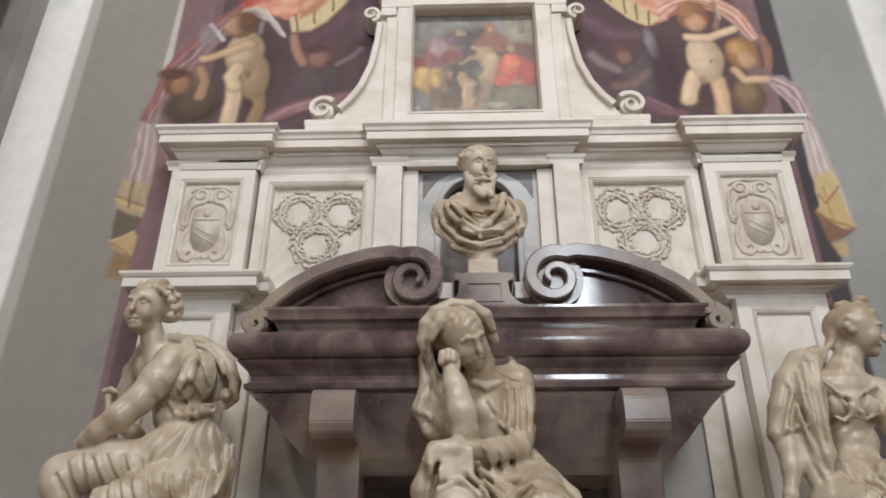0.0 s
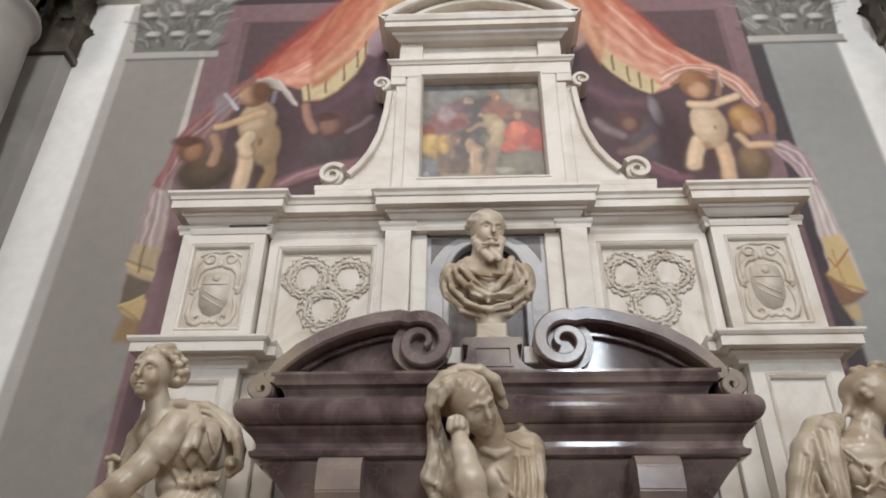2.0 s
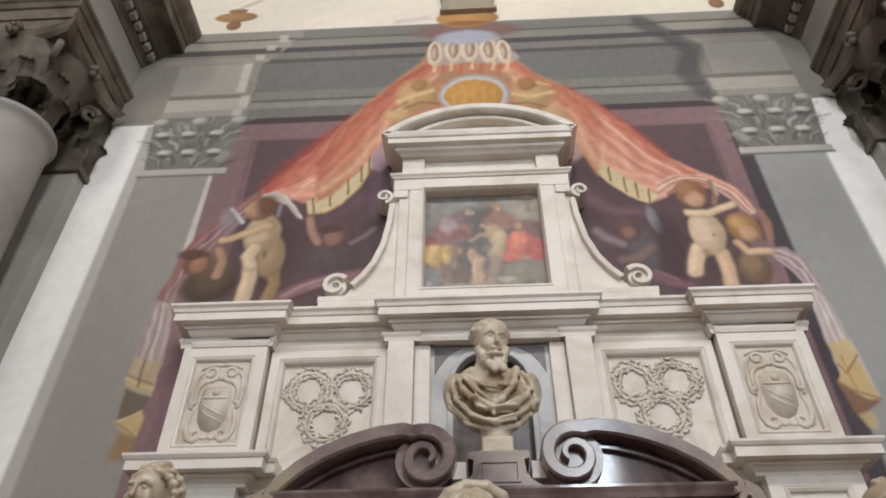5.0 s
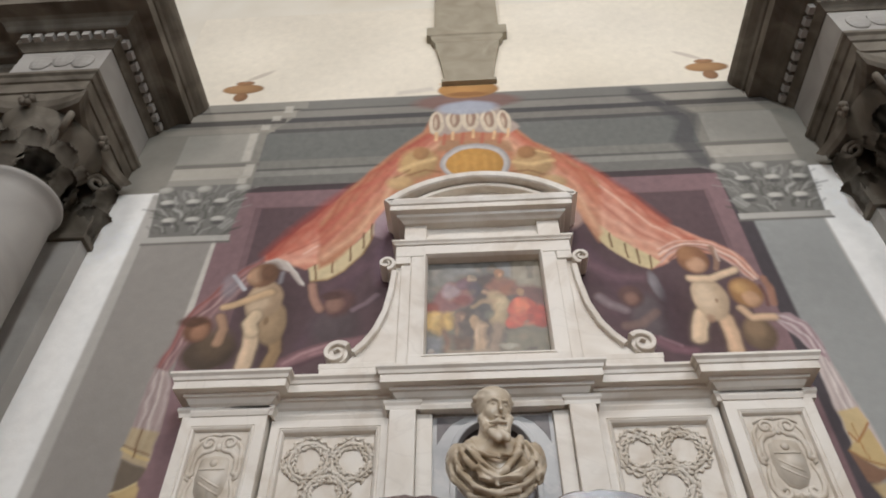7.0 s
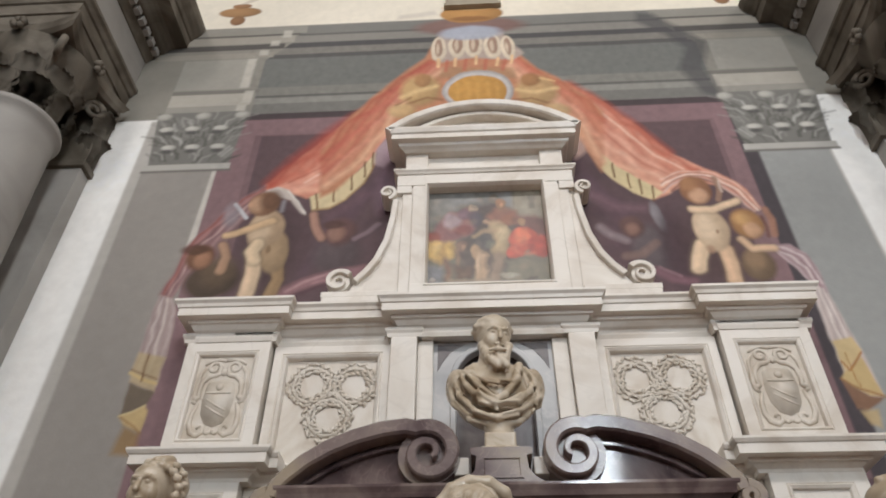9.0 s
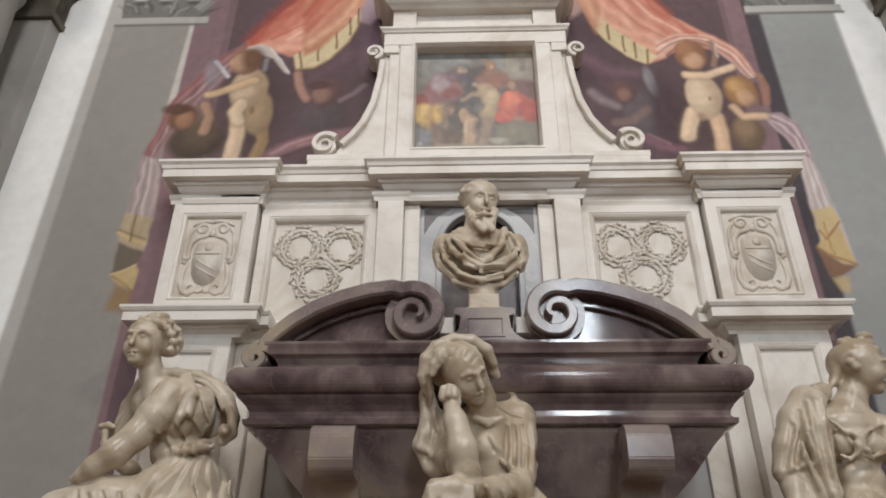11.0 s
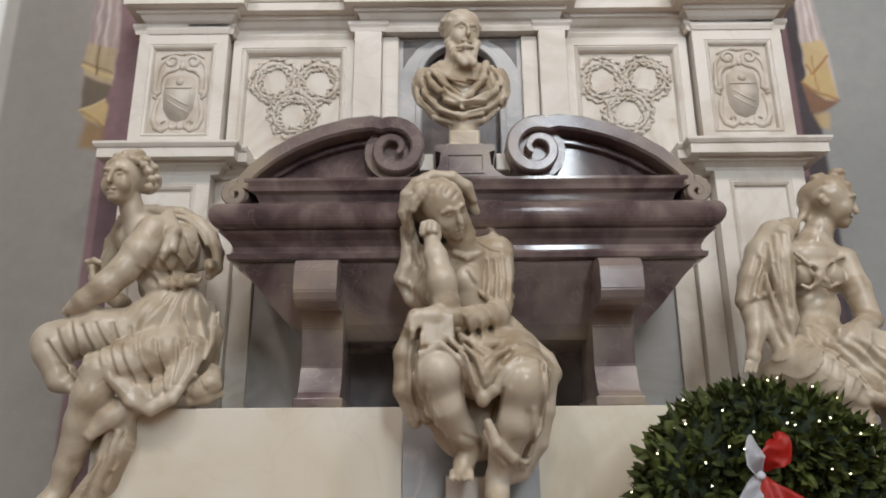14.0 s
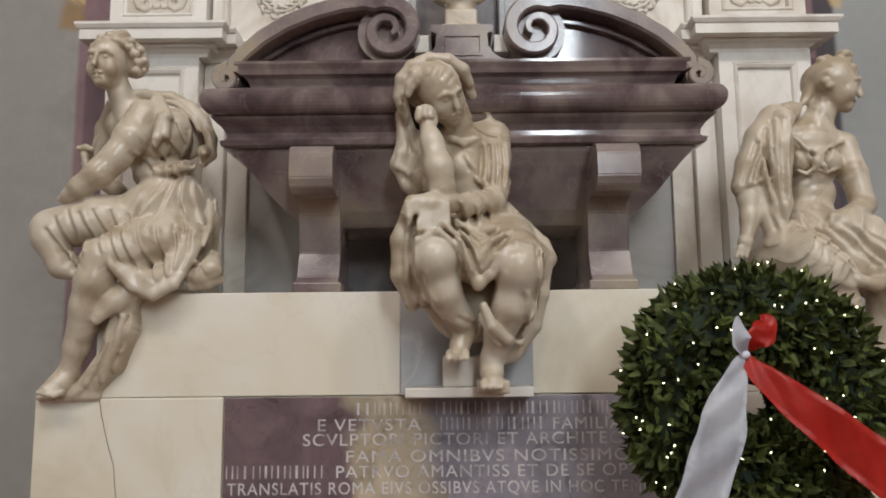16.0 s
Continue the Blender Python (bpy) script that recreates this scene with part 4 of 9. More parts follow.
P.line([(0.031, 7.857), (0.026, 7.532)], 0.020, c3(184, 130, 54, K), 0.04, 0.3)
P.line([(0.083, 7.843), (0.077, 7.529)], 0.020, c3(226, 174, 86, K), 0.04, 0.3)
P.line([(0.135, 7.830), (0.128, 7.526)], 0.020, c3(184, 130, 54, K), 0.04, 0.3)
P.line([(0.186, 7.816), (0.178, 7.522)], 0.020, c3(226, 174, 86, K), 0.04, 0.3)
# scalloped valance and dome
P.poly([(-0.469, 8.376), (-0.456, 8.668), (-0.410, 8.831), (0.282, 8.775), (0.364, 8.577), (0.500, 8.329), (0.372, 8.211), (-0.044, 8.293), (-0.407, 8.217)], c3(176, 158, 146, K), 0.04, 0.95)
P.blob(-0.433, 8.478, 0.086, 0.233, 0, c3(222, 204, 178, K), 0.18, 1, 0.2)
P.blob(-0.433, 8.500, 0.043, 0.170, 0, c3(158, 122, 102, K), 0.3, 0.9, 0.2)
P.blob(-0.442, 8.479, 0.020, 0.106, 0, c3(214, 192, 166, K), 0.5, 0.8, 0.2)
P.blob(-0.232, 8.532, 0.099, 0.235, 0, c3(222, 204, 178, K), 0.18, 1, 0.2)
P.blob(-0.232, 8.554, 0.056, 0.171, 0, c3(158, 122, 102, K), 0.3, 0.9, 0.2)
P.blob(-0.242, 8.533, 0.024, 0.107, 0, c3(214, 192, 166, K), 0.5, 0.8, 0.2)
P.blob(-0.047, 8.539, 0.105, 0.235, 0, c3(222, 204, 178, K), 0.18, 1, 0.2)
P.blob(-0.047, 8.561, 0.062, 0.171, 0, c3(158, 122, 102, K), 0.3, 0.9, 0.2)
P.blob(-0.057, 8.540, 0.026, 0.107, 0, c3(214, 192, 166, K), 0.5, 0.8, 0.2)
P.blob(0.166, 8.501, 0.101, 0.233, 0, c3(222, 204, 178, K), 0.18, 1, 0.2)
P.blob(0.167, 8.523, 0.058, 0.170, 0, c3(158, 122, 102, K), 0.3, 0.9, 0.2)
P.blob(0.157, 8.502, 0.025, 0.106, 0, c3(214, 192, 166, K), 0.5, 0.8, 0.2)
P.blob(0.332, 8.457, 0.079, 0.231, 0, c3(222, 204, 178, K), 0.18, 1, 0.2)
P.blob(0.334, 8.478, 0.036, 0.169, 0, c3(158, 122, 102, K), 0.3, 0.9, 0.2)
P.blob(0.323, 8.458, 0.018, 0.105, 0, c3(214, 192, 166, K), 0.5, 0.8, 0.2)
P.line([(-0.431, 8.285), (-0.437, 8.144)], 0.033, c3(226, 184, 134, K), 0.02, 0.9)
P.line([(-0.250, 8.282), (-0.257, 8.141)], 0.033, c3(226, 184, 134, K), 0.02, 0.9)
P.line([(-0.014, 8.316), (-0.024, 8.174)], 0.033, c3(226, 184, 134, K), 0.02, 0.9)
P.line([(0.211, 8.268), (0.198, 8.128)], 0.033, c3(226, 184, 134, K), 0.02, 0.9)
P.line([(0.362, 8.298), (0.348, 8.157)], 0.033, c3(226, 184, 134, K), 0.02, 0.9)
P.line([(-0.341, 8.243), (-0.359, 8.064)], 0.030, c3(186, 86, 66, K), 0.04, 0.8)
P.line([(-0.136, 8.253), (-0.157, 8.074)], 0.030, c3(186, 86, 66, K), 0.04, 0.8)
P.line([(0.090, 8.247), (0.065, 8.068)], 0.030, c3(186, 86, 66, K), 0.04, 0.8)
P.line([(0.283, 8.222), (0.256, 8.044)], 0.030, c3(186, 86, 66, K), 0.04, 0.8)
P.blob(-0.076, 8.905, 0.618, 0.170, 0, c3(136, 102, 94, K), 0.3, 0.9, 0.2)
P.blob(-0.079, 8.771, 0.351, 0.144, 0, c3(172, 178, 192, K), 0.35, 0.9, 0.15)
P.blob(-0.061, 9.170, 0.362, 0.189, 0, c3(196, 142, 74, K), 0.12, 1, 0.4)
P.blob(-0.051, 9.313, 0.347, 0.072, 0, c3(222, 178, 112, K), 0.2, 1, 0.2)
P.blob(-0.063, 9.065, 0.225, 0.046, 0, c3(140, 92, 48, K), 0.4, 0.8, 0)
P.blob(-0.047, 9.484, 0.046, 0.099, 0, c3(170, 116, 60, K), 0.2, 1, 0.2)
# age: broad stains and fine grain
P.C *= (0.9 + 0.2 * soft_noise(GX, GZ, 2.2, 61))[..., None] * (0.98 + 0.04 * soft_noise(GX, GZ, 19, 62))[..., None] * (0.985 + 0.03 * soft_noise(GX, GZ, 61, 63))[..., None]
P.C = P.C * 0.88 + 0.12 * P.C.mean(-1, keepdims=True)
stroke = soft_noise(GX + 0.6 * GZ, GZ - 0.5 * GX, 34, 64) + 0.6 * soft_noise(GX, GZ, 90, 65)
figures = np.clip((2.75 - np.abs(GX)) * 4, 0, 1) * np.clip((8.9 - GZ) * 3, 0, 1)
P.C *= (1 + (0.02 + 0.11 * figures) * (stroke - 0.8))[..., None]
P.C = np.clip(P.C, 0.004, 0.9)


def painted_sheet(name, X, Y, Z, C, mat):
    nz, nx = X.shape
    me = bpy.data.meshes.new(name)
    co = np.stack([X, np.broadcast_to(Y, X.shape), Z], -1).reshape(-1, 3)
    idx = np.arange(nz * nx).reshape(nz, nx)
    quads = np.stack([idx[:-1, :-1], idx[:-1, 1:], idx[1:, 1:], idx[1:, :-1]], -1).reshape(-1, 4)
    me.from_pydata(co.tolist(), [], quads.tolist())
    at = me.color_attributes.new("paint", "FLOAT_COLOR", "POINT")
    at.data.foreach_set("color", np.concatenate([C.reshape(-1, 3), np.ones((nz * nx, 1))], 1).astype(np.float32).ravel())
    me.materials.append(mat)
    return me


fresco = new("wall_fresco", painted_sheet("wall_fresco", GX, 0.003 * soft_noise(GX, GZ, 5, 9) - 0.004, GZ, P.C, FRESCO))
tagged(fresco, "frescoed church wall with a red canopy and feigned architecture", "wall", "", "structure")
bm = bmesh.new()
box(bm, -14, 14, 0.01, 0.4, 0, 17, bevel=0)
structure("wall_north", bm, CREAM, "pale plastered church wall behind the tomb", "wall")


# ---- the wall tomb ----
tomb = thing("wall_tomb", 0, 0, 0, "tall white marble wall tomb with panelled piers and pediment", "tomb")


def tp(name, bm, mat, label="", smooth=False):
    return part(name, bm, mat, tomb, label, smooth)


tp("step", boxed(-2.5, 2.5, -1.3, -0.02, 0.0, 0.3), MARBLE)
for s in (-1, 1):
    xs = sorted((1.215 * s, 2.15 * s))
    tp("base_block", boxed(xs[0], xs[1], -1.0, -0.02, 0.3, 1.366), IVORY)
tp("base_core", boxed(-1.213, 1.213, -0.985, -0.02, 0.3, 1.366), IVORY)
for x0, x1 in ((-1.86, -0.332), (0.332, 1.86)):
    tp("ledge_block", boxed(x0, x1, -1.0 + random.uniform(0, 0.004), -0.02, 1.369, 1.885, bevel=0.004), IVORY)
tp("seat_block", boxed(-0.33, 0.33, -1.03, -0.02, 1.369, 1.95), BLUEGREY, "blue-grey marble block under the seated figure")
tp("foot_step", boxed(-0.3, 0.31, -1.2, -1.031, 1.369, 1.415), MARBLE)
tp("foot_rest", boxed(-0.12, 0.14, -1.17, -1.031, 1.416, 1.56), MARBLE)
# a thin crack in the base
bm = bmesh.new()
band(bm, [(-1.83, 1.365), (-1.82, 1.3), (-1.8, 1.22), (-1.775, 1.13), (-1.745, 1.04), (-1.735, 0.94), (-1.72, 0.85), (-1.7, 0.7)], [0.003, 0.005, 0.003, 0.005, 0.003, 0.004, 0.003, 0.002], -1.0025, -0.99)
tp("crack", bm, GAP, "thin dark crack in the base marble")

# back wall of the lower tier; dark panel paints in the sarcophagus's shaded recess
tp("back_panel", boxed(-1.6, 1.6, -0.12, -0.02, 1.886, 3.5), BACKING)
tp("recess_shade", boxed(-1.02, 1.02, -0.16, -0.121, 1.887, 2.3), NICHE, "dark panel painting in the shade behind the brackets")
for s in (-1, 1):
    def sx(a, b):
        return sorted((a * s, b * s))
    tp("lower_pier", boxed(*sx(1.64, 2.22), -0.28, -0.02, 1.886, 3.46), MARBLE)
    bm = frame_ring(bmesh.new(), *sx(1.64, 2.22), 1.95, 3.44, [(0.0, -0.28), (0.0, -0.302), (0.085, -0.302), (0.09, -0.296), (0.1, -0.31), (0.118, -0.3), (0.125, -0.284), (0.125, -0.279)])
    tp("pier_frame", bm, MARBLE)
    tp("side_strip", boxed(*sx(1.5, 1.637), -0.2, -0.02, 1.886, 3.46), MARBLE)
    tp("inner_strip", boxed(*sx(1.36, 1.497), -0.15, -0.02, 1.886, 3.46), GROUND)
    # upper pier with a carved cartouche
    tp("upper_pier", boxed(*sx(1.62, 2.24), -0.22, -0.02, 3.6, 4.5), MARBLE)
    bm = frame_ring(bmesh.new(), *sx(1.62, 2.24), 3.64, 4.5, [(0.0, -0.22), (0.0, -0.252), (0.075, -0.252), (0.08, -0.246), (0.09, -0.256), (0.104, -0.248), (0.112, -0.226), (0.112, -0.219)])
    tp("pier_frame", bm, MARBLE)
    field_ob = tp("pier_field", boxed(*sx(1.735, 2.125), -0.226, -0.2205, 3.755, 4.385, bevel=0), RELIEF)
    cx, cz = 1.93 * s, 4.06
    bm = bmesh.new()
    slab(bm, [(cx + x, cz + z) for x, z in ((-0.1, 0.1), (-0.075, 0.125), (0.0, 0.135), (0.075, 0.125), (0.1, 0.1), (0.112, -0.02), (0.1, -0.13), (0.06, -0.2), (0.0, -0.225), (-0.06, -0.2), (-0.1, -0.13), (-0.112, -0.02))], -0.243, -0.22, 0.012)
    ell(bm, (cx, -0.243, cz + 0.075), (0.03, 0.016, 0.03), 12)
    box(bm, cx - 0.09, cx + 0.09, -0.25, -0.235, cz + 0.022, cz + 0.036, bevel=0.003)
    for dz in (0.0, -0.05):
        tube(bm, [(cx - 0.075, -0.243, cz - 0.02 + dz), (cx, -0.246, cz - 0.07 + dz), (cx + 0.075, -0.243, cz - 0.11 + dz)], 0.008, 6, 0.6)
    part("shield", bm, RELIEF, field_ob, "carved shield with a bend in low relief", True)
    bm = bmesh.new()
    for q in (-1, 1):
        w = lambda line: [(cx + q * x, -0.228, cz + z) for x, z in line]
        tube(bm, w(spiral(0.075, 0.235, 0.055, 0.014, 4.2, -1.25, 20)), 0.014, 8, 0.7)
        tube(bm, w([(0.012, 0.2), (0.05, 0.175), (0.1, 0.165), (0.14, 0.12), (0.15, 0.05), (0.14, 0.0), (0.165, -0.02)]), [0.012, 0.018, 0.02, 0.02, 0.018, 0.018, 0.012], 8, 0.7)
        tube(bm, w([(0.13, 0.24), (0.165, 0.19), (0.172, 0.1), (0.178, 0.03), (0.17, -0.03), (0.145, -0.05)]), [0.01, 0.015, 0.015, 0.016, 0.018, 0.012], 8, 0.7)
        tube(bm, w([(0.135, -0.04), (0.16, -0.12), (0.165, -0.2), (0.14, -0.265), (0.095, -0.285), (0.06, -0.26), (0.062, -0.22), (0.09, -0.21), (0.105, -0.235)]), [0.012, 0.017, 0.02, 0.021, 0.02, 0.018, 0.015, 0.012, 0.01], 8, 0.7)
        tube(bm, w([(0.0, -0.255), (0.03, -0.27), (0.06, -0.25)]), [0.016, 0.014, 0.012], 8, 0.7)
        tube(bm, w([(0.0, 0.295), (0.05, 0.305), (0.11, 0.29), (0.15, 0.26)]), [0.012, 0.014, 0.013, 0.008], 8, 0.7)
        ell(bm, (cx + q * 0.16, -0.23, cz - 0.01), (0.024, 0.017, 0.022), 8)
    ell(bm, (cx, -0.23, cz + 0.2), (0.024, 0.014, 0.03), 10)
    part("cartouche", bm, RELIEF, field_ob, "carved scrolled strapwork round the shield", True)
    # panel with three interlaced wreaths
    panel_ob = tp("wreath_panel", boxed(*sx(0.75, 1.6), -0.14, -0.02, 3.58, 4.5), GROUND)
    bm = frame_ring(bmesh.new(), *sx(0.74, 1.6), 3.5, 4.49, [(0.0, -0.14), (0.0, -0.185), (0.06, -0.185), (0.066, -0.178), (0.076, -0.188), (0.094, -0.176), (0.104, -0.15), (0.104, -0.139)])
    tp("panel_frame", bm, MARBLE)
    for wxx, wzz in ((1.3, 4.185), (1.0, 4.175), (1.16, 3.93)):
        bm = bmesh.new()
        c = (wxx * s, wzz)
        tube(bm, [(c[0] + 0.135 * math.cos(a), -0.142, c[1] + 0.135 * math.sin(a)) for a in [6.2832 * i / 28 for i in range(29)]], 0.014, 6)
        for i in range(104):
            a = 6.2832 * i / 104 + random.uniform(-0.05, 0.05)
            rad = 0.135 + (0.034 if i % 3 == 0 else -0.03 if i % 3 == 1 else 0.0) + random.uniform(-0.012, 0.012)
            rot = Euler((random.uniform(-0.4, 0.4), -(a + 1.57 + (0.6 if i % 2 else -0.5)), 0)).to_matrix()
            ell(bm, (c[0] + rad * math.cos(a), -0.145 - random.uniform(0, 0.008), c[1] + rad * math.sin(a)), (0.027, 0.006, 0.011), 6, rot)
        part("carved_wreath", bm, RELIEF, panel_ob, "carved laurel wreath in low relief", True)
    # pilasters beside the niche
    tp("pilaster", boxed(*sx(0.545, 0.735), -0.27, -0.02, 3.5, 4.5), MARBLE)
    tp("inner_pilaster", boxed(*sx(0.43, 0.543), -0.21, -0.02, 3.5, 4.5), MARBLE)
    for (a, b, y) in ((0.53, 0.75, -0.285), (0.425, 0.53, -0.225), (1.6, 2.26, -0.27)):
        bm = sweep(bmesh.new(), [(0, 4.5), (0.012, 4.5), (0.018, 4.53), (0.03, 4.55), (0.03, 4.575), (0, 4.575)], [(sx(a, b)[0], -0.03), (sx(a, b)[0], y + 0.03), (sx(a, b)[1], y + 0.03), (sx(a, b)[1], -0.03)])
        tp("capital", bm, MARBLE)

# cornices that break forward over the piers
LOWER = [(-0.1, 3.42), (0.015, 3.42), (0.02, 3.44), (0.05, 3.465), (0.075, 3.47), (0.08, 3.49), (0.145, 3.492), (0.145, 3.555), (0.155, 3.56), (0.168, 3.58), (0.168, 3.596), (-0.1, 3.596)]
UPPER = [(-0.1, 4.5), (0.02, 4.5), (0.03, 4.53), (0.03, 4.57), (0.05, 4.585), (0.07, 4.62), (0.09, 4.625), (0.095, 4.65), (0.155, 4.652), (0.155, 4.715), (0.165, 4.72), (0.172, 4.745), (0.19, 4.765), (0.19, 4.785), (-0.1, 4.785)]
for s in (-1, 1):
    w = [(1.4, -0.2), (1.6, -0.2), (1.6, -0.29), (2.19, -0.29), (2.19, -0.03)]
    tp("lower_cornice", sweep(bmesh.new(), LOWER, w if s > 0 else [(-x, y) for x, y in w][::-1]), MARBLE)
plan = [(0.645, -0.24), (0.645, -0.15), (1.64, -0.15), (1.64, -0.24), (2.16, -0.24), (2.16, -0.03)]
tp("upper_cornice", sweep(bmesh.new(), UPPER, [(-x, y) for x, y in plan][::-1] + plan), MARBLE)
tp("upper_frieze", boxed(-2.2, 2.2, -0.16, -0.02, 4.5, 4.78, bevel=0), MARBLE)

# niche behind the bust
bm = bmesh.new()
arch = [(0.29 * math.cos(a), 4.17 + 0.3 * math.sin(a)) for a in [math.pi * i / 20 for i in range(21)]]
slab(bm, [(0.43, 3.4), (0.43, 4.5), (-0.43, 4.5), (-0.43, 3.4), (-0.29, 3.4)] + arch[::-1] + [(0.29, 3.4)], -0.17, -0.1)
tp("niche_frame", bm, BLUEGREY, "blue-grey marble frame of the bust's niche")
tp("niche_back", boxed(-0.43, 0.43, -0.06, -0.02, 3.4, 4.5, bevel=0), NICHE, "dark marble back of the niche")
bm = bmesh.new()
band(bm, [(0.29, 3.6)] + arch + [(-0.29, 3.6)], [0.045] * 23, -0.188, -0.1)
tp("niche_moulding", bm, BLUEGREY)
for s in (-1, 1):
    tri = [(0.4 * s, 4.48), (0.2 * s, 4.48), (0.3 * s, 4.42), (0.36 * s, 4.34), (0.4 * s, 4.26)]
    tp("spandrel", slab(bmesh.new(), tri, -0.174, -0.171), NICHE)
bm = sweep(bmesh.new(), [(0, 4.5), (0.012, 4.5), (0.03, 4.55), (0.03, 4.575), (0, 4.575)], [(-0.42, -0.175), (0.42, -0.175)])
tp("niche_lintel", bm, MARBLE)

# attic with the painted panel
tp("attic_base", boxed(-1.3, 1.3, -0.24, -0.02, 4.786, 4.9), MARBLE)
for s in (-1, 1):
    def sx(a, b):
        return sorted((a * s, b * s))
    tp("attic_jamb", boxed(*sx(0.5, 0.72), -0.2, -0.02, 4.9, 6.1), MARBLE)
    tp("attic_strip", boxed(*sx(0.505, 0.63), -0.2215, -0.2, 4.9, 6.1), MARBLE)
    tp("attic_ear", boxed(*sx(0.64, 0.77), -0.22, -0.02, 6.02, 6.24), MARBLE)
    tp("frieze_block", boxed(*sx(0.5, 0.7), -0.24, -0.02, 6.27, 6.5), MARBLE)
    # scrolled buttress
    top, low = spiral(0.85, 6.03, 0.02, 0.075, 2.0, 1.4, 30), spiral(1.185, 5.06, 0.02, 0.105, 0.6, 1.3, 30)
    slope = [(0.775, 5.95), (0.79, 5.75), (0.83, 5.5), (0.9, 5.3), (0.98, 5.17), (1.06, 5.08)]
    bm = bmesh.new()
    slab(bm, mirror([(0.7, 4.9), (1.2, 4.9), (1.1, 5.02)] + slope[::-1] + [(0.77, 6.02), (0.7, 6.02)], s), -0.17, -0.02)
    tp("buttress", bm, MARBLE)
    bm = band(bmesh.new(), mirror(slope, s), [0.055] * 6, -0.215, -0.03)
    tp("buttress_rim", bm, MARBLE)
    bm = band(bmesh.new(), mirror(top, s), [0.012 + 0.028 * i / 30 for i in range(31)], -0.235, -0.03)
    box(bm, *sx(0.8, 0.89), -0.2, -0.03, 5.985, 6.07, bevel=0.01)
    tp("upper_scroll", bm, MARBLE)
    bm = band(bmesh.new(), mirror(low, s), [0.014 + 0.036 * i / 30 for i in range(31)], -0.245, -0.03)
    slab(bm, mirror(spiral(1.185, 5.06, 0.085, 0.085, 0, 1, 24)[:-1], s), -0.21, -0.03)
    tp("lower_scroll", bm, MARBLE)
    tp("scroll_foot", boxed(*sx(0.72, 1.31), -0.235, -0.03, 4.9, 4.955), MARBLE)
tp("attic_sill", boxed(-0.63, 0.63, -0.23, -0.02, 4.9, 5.015), MARBLE)
tp("attic_lintel", boxed(-0.77, 0.77, -0.225, -0.02, 6.102, 6.24), MARBLE)
tp("lintel_moulding", sweep(bmesh.new(), [(0, 6.235), (0.012, 6.235), (0.02, 6.25), (0.035, 6.265), (0.035, 6.285), (0, 6.285)], [(-0.77, -0.03), (-0.77, -0.225), (0.77, -0.225), (0.77, -0.03)]), MARBLE)
tp("attic_frieze", boxed(-0.68, 0.68, -0.19, -0.02, 6.24, 6.5), MARBLE)
bm = frame_ring(bmesh.new(), -0.52, 0.52, 4.995, 6.125, [(0.0, -0.226), (0.0, -0.238), (0.014, -0.238), (0.03, -0.2), (0.03, -0.1)])
tp("panel_moulding", bm, MARBLE)
CROWN = [(-0.15, 6.48), (0.01, 6.48), (0.03, 6.5), (0.06, 6.515), (0.07, 6.54), (0.125, 6.545), (0.125, 6.6), (0.14, 6.61), (0.155, 6.65), (0.155, 6.67), (-0.15, 6.67)]
tp("attic_cornice", sweep(bmesh.new(), CROWN, [(-0.7, -0.03), (-0.7, -0.26), (0.7, -0.26), (0.7, -0.03)]), MARBLE)
R = (0.86 ** 2 + 0.36 ** 2) / (2 * 0.36)
arc = [(R * math.sin(a), 7.03 - R + R * math.cos(a)) for a in [math.asin(0.86 / R) * (i / 12 - 1) for i in range(25)]]
tp("tympanum", slab(bmesh.new(), [(x * 0.96, min(z, 7.0) - 0.03) for x, z in arc], -0.25, -0.02), GROUND)
bm = band(bmesh.new(), [(x, z - 0.03) for x, z in arc], [0.085] * 25, -0.415, -0.02)
tp("arched_cornice", bm, MARBLE)
bm = band(bmesh.new(), [(x * 0.9, z - 0.105) for x, z in arc], [0.05] * 25, -0.34, -0.02)
tp("arched_bed_moulding", bm, MARBLE)

# the painted panel, figures as plain coloured forms
qx, qz = np.meshgrid(np.linspace(-0.492, 0.492, 200), np.linspace(5.02, 6.1, 220))
Q = Painter(qx + 0.03 * (soft_noise(qx, qz, 24, 73) - 0.5) + 0.012 * (soft_noise(qx, qz, 60, 74) - 0.5), qz + 0.03 * (soft_noise(qx, qz, 24, 75) - 0.5) + 0.012 * (soft_noise(qx, qz, 60, 76) - 0.5), c3(104, 104, 104, K))
Q.lay(np.clip((qz - 5.6) * 2.2, 0, 1), c3(140, 148, 158, K))
Q.lay(soft_noise(qx, qz, 9, 71) * (qz > 5.6), c3(118, 116, 112, K), 0.7)
Q.poly([(0.22, 5.75), (0.5, 5.72), (0.5, 6.1), (0.24, 6.1)], c3(140, 136, 128, K), 0.06)
Q.line([(0.36, 5.78), (0.36, 6.05)], 0.03, c3(104, 102, 100, K), 0.03)
Q.poly([(-0.5, 5.02), (0.5, 5.02), (0.5, 5.22), (-0.5, 5.26)], c3(96, 100, 88, K), 0.08)
Q.poly([(-0.45, 5.4), (-0.2, 5.92), (0.1, 6.0), (0.3, 5.7), (0.46, 5.3), (-0.1, 5.12)], c3(70, 58, 58, K), 0.12)
Q.poly([(-0.503, 5.633), (0.523, 5.585), (0.501, 5.042), (-0.509, 5.083)], c3(112, 110, 102, K), 0.1, 1)
Q.poly([(0.241, 6.111), (0.506, 6.097), (0.498, 5.736), (0.255, 5.814)], c3(150, 147, 138, K), 0.04, 1)
